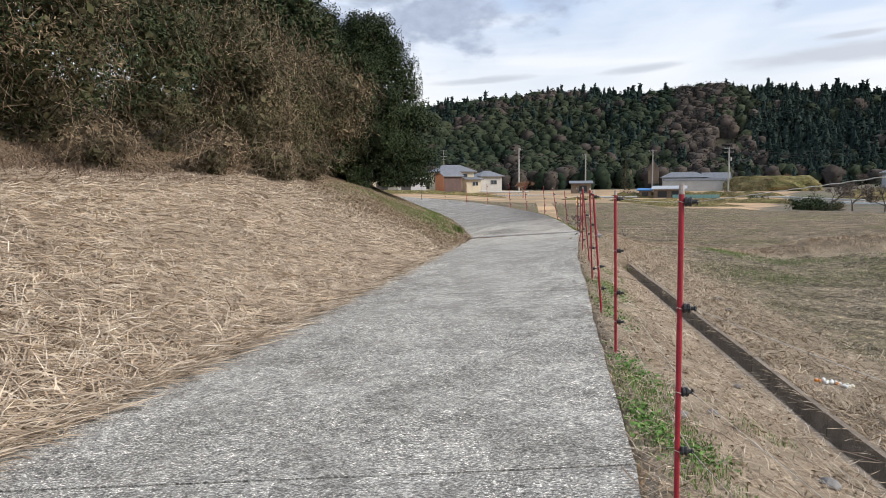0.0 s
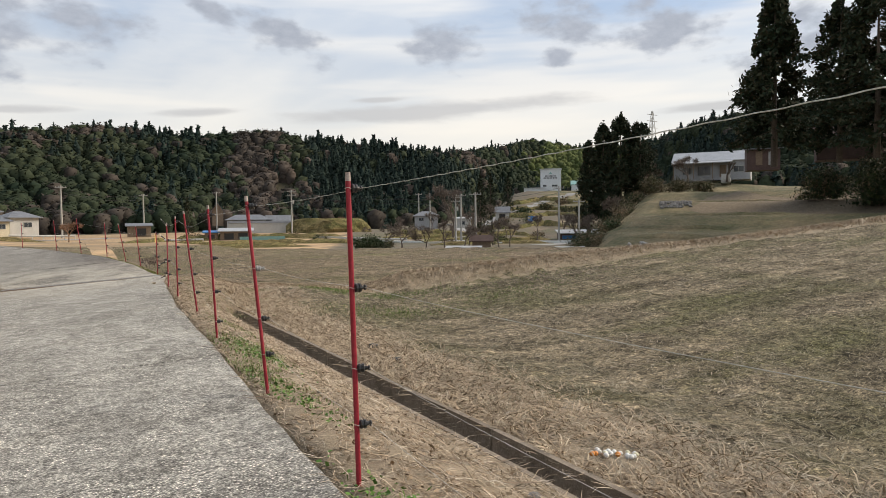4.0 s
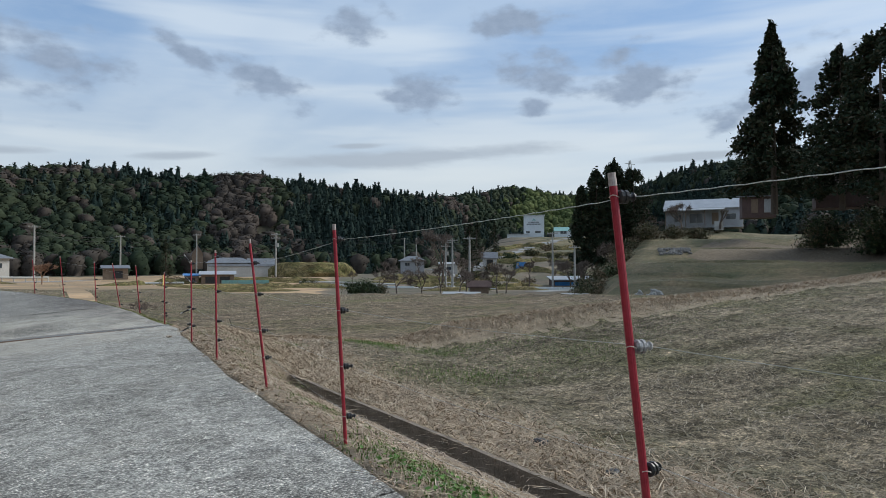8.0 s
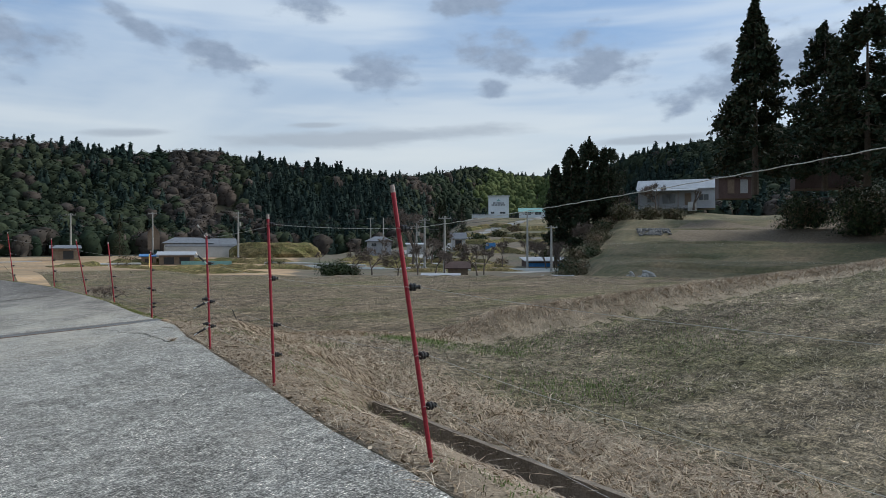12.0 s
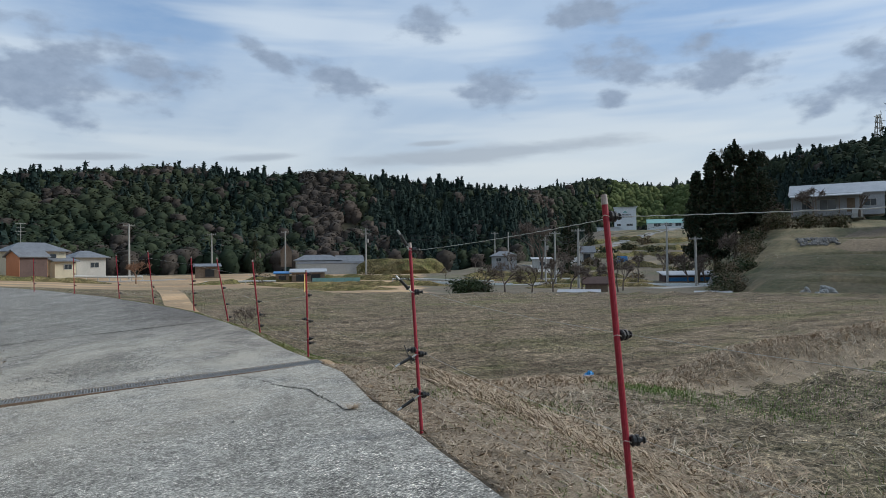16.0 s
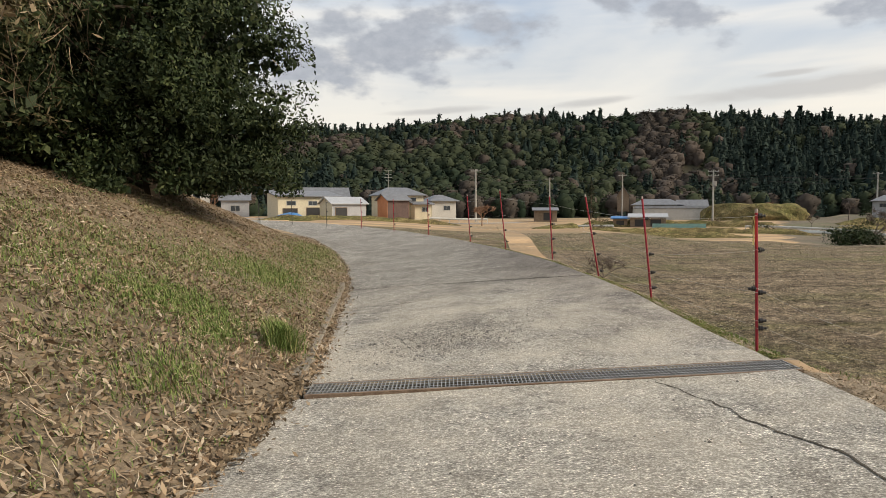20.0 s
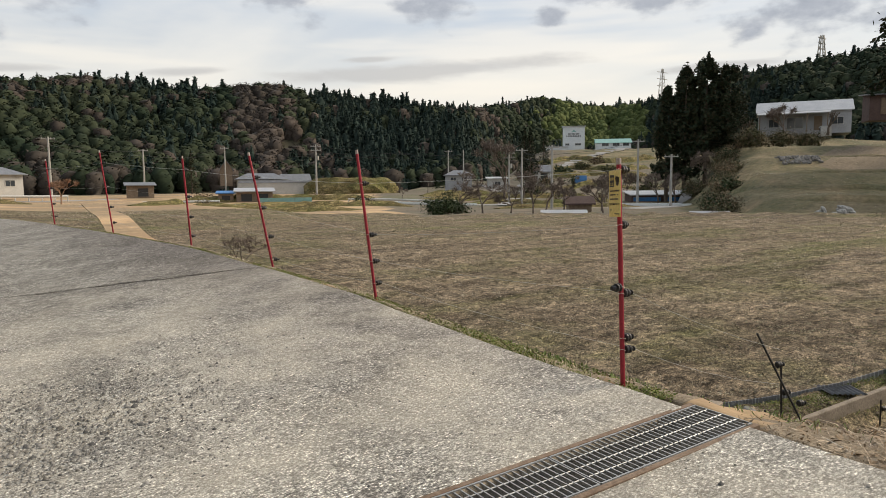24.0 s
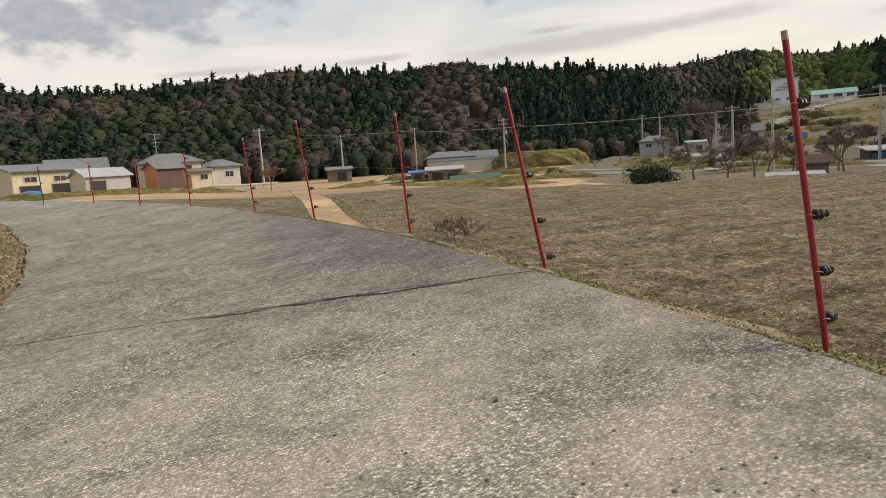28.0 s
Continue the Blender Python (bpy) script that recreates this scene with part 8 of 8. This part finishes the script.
for i in range(nseg + 1):
    s = i / nseg * (len(pts) - 1)
    a = int(min(s, len(pts) - 2))
    x, y = pts[a][0] + (pts[a + 1][0] - pts[a][0]) * (s - a), pts[a][1] + (pts[a + 1][1] - pts[a][1]) * (s - a)
    y += 0.006 * math.sin(i * 1.57)
    z = float(ground_z(x, y))
    v += [(x, y, z - 0.05), (x, y, z + 0.048), (x, y + 0.008, z + 0.048), (x, y + 0.008, z - 0.05)]
    if i:
        k = 4 * i
        f += [(k - 4, k - 3, k + 1, k), (k - 3, k - 2, k + 2, k + 1), (k - 2, k - 1, k + 3, k + 2)]
link("sheet", v, f, M_TILE, parent=edge)
pl_ = thing("corrugated_panel", pose(9.3, 25.42, float(ground_z(9.3, 25.42)) + 0.03, 4, 3, -30), "grey corrugated panel lying in the grass", "panel")
bm = bmesh.new()
rows = [[bm.verts.new((x, y, 0.01 * math.sin(x * 110))) for x in np.linspace(-0.22, 0.22, 46)] for y in (-0.13, 0.13)]
for i in range(45):
    bm.faces.new((rows[0][i], rows[0][i + 1], rows[1][i + 1], rows[1][i]))
bmesh.ops.solidify(bm, geom=bm.faces[:], thickness=0.004)
part("sheet", bm, M_TILE, pl_)
M_BAG = mottled("blue_bag", (0.02, 0.22, 0.55), (0.04, 0.34, 0.75), 6, 40, 0.35, bumps=0.4, dist=0.02)
bag = thing("plastic_bag", pose(10.8, 25.25, float(ground_z(10.8, 25.25))), "crumpled bright blue plastic sack on a stake", "bag")
bm = bmesh.new()
bmesh.ops.create_icosphere(bm, subdivisions=4, radius=0.28)
for q in bm.verts:
    k = 1 + 0.35 * noise.noise(q.co * 7)
    k += 0.25 * noise.noise(q.co * 19)
    q.co = Vector((q.co.x * 0.46 * k + 0.1 * q.co.z, q.co.y * 0.3 * k, q.co.z * 0.55 * k + 0.15))
part("sack", bm, M_BAG, bag)
bm = bmesh.new()
rod(bm, (0.06, 0, -0.1), (0.08, 0, 0.1), 0.025, seg=8)
part("stake", bm, M_WHITE, bag)
M_GBAG = mottled("green_bag", (0.02, 0.30, 0.12), (0.05, 0.45, 0.2), 6, 40, 0.35, bumps=0.4, dist=0.02)
bag = thing("plastic_bag", pose(10.42, 25.27, float(ground_z(10.42, 25.27))), "crumpled green and clear plastic bag", "bag")
bm = bmesh.new()
bmesh.ops.create_icosphere(bm, subdivisions=4, radius=0.10)
for q in bm.verts:
    k = 1 + 0.4 * noise.noise(q.co * 13) + 0.3 * noise.noise(q.co * 38)
    q.co = Vector((q.co.x * 1.5 * k, q.co.y * k, max(0.0, q.co.z * 0.9 * k + 0.11)))
part("sack", bm, M_GBAG, bag)
bush("weed_clump", (6.6, 24.95), (0.16, 0.16, 0.32), 16, 30, 0.05, [M_VGREEN], "feathery green weed clump in the outlet", 480, 0.006, category="weed")
# stones and stubs on the verge and beyond the ditch
for i, (x, y, r0) in enumerate(((2.55, 4.35, 0.07), (2.1, 5.2, 0.05), (4.7, 11.1, 0.08), (4.95, 12.2, 0.09), (2.9, 6.6, 0.045), (3.6, 4.6, 0.05), (1.75, 4.9, 0.05), (4.3, 8.9, 0.05))):
    st = thing("stone", pose(x, y, float(ground_z(x, y)) + r0 * 0.25, 0, 0, 50 * i), "rough stone half buried in dry grass", "stone", "loose stones")
    bm = bmesh.new()
    bmesh.ops.create_icosphere(bm, subdivisions=2, radius=r0)
    for q in bm.verts:
        q.co = q.co * (1 + 0.3 * noise.noise(q.co * 14 + Vector((i, 0, 0))))
        q.co.z *= 0.6
    part("body", bm, M_STONE if i not in (2, 3) else M_DARK, st)


# ---- grassy terrace banks, shrubs and a cedar in the valley ----
def terrace_bank(pts, w, h, seed, mat=M_MOUND):
    """A low uneven ridge of dry grass along a line."""
    fine, v, f = [], [], []
    for a, c in zip(pts[:-1], pts[1:]):
        n = max(2, int(math.hypot(c[0] - a[0], c[1] - a[1]) / 0.8))
        fine += [(a[0] + (c[0] - a[0]) * i / n, a[1] + (c[1] - a[1]) * i / n) for i in range(n)]
    fine.append(pts[-1])
    last = len(fine) - 1
    for i, (x, y) in enumerate(fine):
        q0, q1 = fine[max(0, i - 1)], fine[min(last, i + 1)]
        d = Vector((q1[0] - q0[0], q1[1] - q0[1], 0)).normalized()
        end = min(1.0, 0.15 + 0.25 * min(i, last - i))
        for u, k in ((-0.5, -0.25), (-0.3, 0.55), (-0.08, 1.0), (0.2, 0.8), (0.5, -0.25)):
            s = u * w * (1 + 0.3 * noise.noise((x * 0.4, y * 0.4, seed)))
            px, py = x - d.y * s, y + d.x * s
            hz = h * k * end * (1 + 0.45 * noise.noise((px * 0.5, py * 0.5, seed + 4)) + 0.3 * noise.noise((px * 2, py * 2, seed)))
            v.append((px, py, float(ground_z(px, py)) + hz))
        if i:
            f += [(5 * i - 5 + j, 5 * i - 4 + j, 5 * i + 1 + j, 5 * i + j) for j in range(4)]
    f += [(4, 3, 2, 1, 0), tuple(5 * last + j for j in range(5))]
    return tagged(link("terrace_bank", v, f, mat), "low bank of dry grass between the valley fields", "bank", "terrace banks")


for i, (pts, w, h) in enumerate((
        (((23, 103), (38, 100), (50, 94)), 2.4, 0.6), (((30, 128), (48, 126), (60, 119)), 3.0, 0.9),
        (((64, 113), (78, 113), (93, 107)), 3.0, 0.8), (((72, 124), (90, 120)), 3.0, 1.0),
        (((57, 86), (66, 84), (74, 78)), 2.2, 0.5), (((15, 86), (25, 88), (37, 84)), 2.2, 0.5), (((-14, 97), (0, 99), (9, 98)), 2.2, 0.5))):
    terrace_bank(pts, w, h, i * 3.0)
def polar(b_, r_):
    return 2 + r_ * math.sin(radians(b_)), 15 + r_ * math.cos(radians(b_))


for i, (r_, b0, b1, w, h) in enumerate(((57, 57, 74, 2.2, 0.3), (66, 58, 80, 2.0, 0.35), (76, 57, 66, 2.0, 0.3), (84, 57.5, 70, 2.2, 0.35), (97, 58, 68, 2.0, 0.3))):
    terrace_bank([polar(b0 + (b1 - b0) * k / 6, r_ * (1 + 0.008 * math.sin(1.3 * k + i))) for k in range(7)], w, h, 40 + 3.0 * i, M_KNOLL)
for i, (r_, b0, b1, w, h) in enumerate(((128, 34, 46, 2.4, 0.7), (142, 40, 50, 2.6, 0.8), (166, 42, 51, 2.8, 1.0), (188, 41, 51.5, 3.0, 1.1), (212, 42, 52, 3.2, 1.2), (112, 36, 48, 2.2, 0.6))):
    terrace_bank([polar(b0 + (b1 - b0) * k / 6, r_ * (1 + 0.025 * math.sin(1.7 * k + i))) for k in range(7)], w, h, 60 + 3.0 * i)
strip("mill_road", [polar(40.5, 120), polar(41, 150), polar(43.5, 185), polar(46, 215), polar(48.5, 236), polar(50.2, 250)], 3.4, M_ASPH, "pale asphalt road climbing to the mill", 0.12)
strip("valley_street", [polar(39.2, 100), polar(39.6, 130), polar(38.8, 165), polar(37.0, 196)], 3.4, M_ASPH, "straight pale road crossing the valley fields", 0.12)
for i, (b_, r_, s) in enumerate(((41.8, 128, 1.2), (43, 146, 1.5), (44.6, 170, 1.9), (46.2, 190, 2.0), (47.6, 206, 2.0), (45.4, 150, 1.4), (48.4, 178, 1.8), (49.6, 150, 1.6), (42.2, 192, 2.0), (50.4, 132, 1.6), (39.8, 178, 1.7), (35.2, 172, 1.8))):
    x, y = polar(b_, r_)
    bush("shrub", (x, y), (2.0 * s, 1.2 * s, 1.1 * s), 22, 30, 0.28, [(M_OLIVE, M_EVER), (M_DRYLEAF, M_OLIVE), (M_EVER,)][i % 3], "scrubby hedge on a terrace below the mill", 970 + i, 0.04)
for i, (b_, r_, h_) in enumerate(((40.6, 118, 6.5), (41.4, 140, 7.0), (43.8, 120, 5.0), (46.8, 112, 5.5), (48.8, 126, 6.0), (36.6, 150, 5.5), (33.6, 160, 5.0), (50.6, 104, 5.5), (51.4, 112, 6.5))):
    bare_tree("bare_tree", polar(b_, r_), h_, 0.85, 990 + i, "leafless tree among the terraced fields", twigs=600)
conifer("cedar_tree", (86.0, 110.5), 12.0, 2.6, 931, "tall dark cedar by the valley road", n=3600, bare=0.05)
for i, (x, y, s) in enumerate(((27, 103.2, 0.8), (45, 97.6, 1.0), (35, 128.4, 1.2), (52, 124, 1.0), (70, 113.5, 1.2), (83, 111, 1.0), (60, 85.6, 0.8), (68, 83, 0.9), (88, 96, 1.1), (79, 98, 1.0), (20, 87.4, 0.6))):
    bush("shrub", (x, y), (1.5 * s, 1.2 * s, 1.2 * s), 16, 30, 0.2, [(M_DRYLEAF, M_OLIVE), (M_OLIVE, M_EVER), (M_DRYLEAF,)][i % 3], "scrubby shrub on a bank between the valley fields", 950 + i, 0.03)
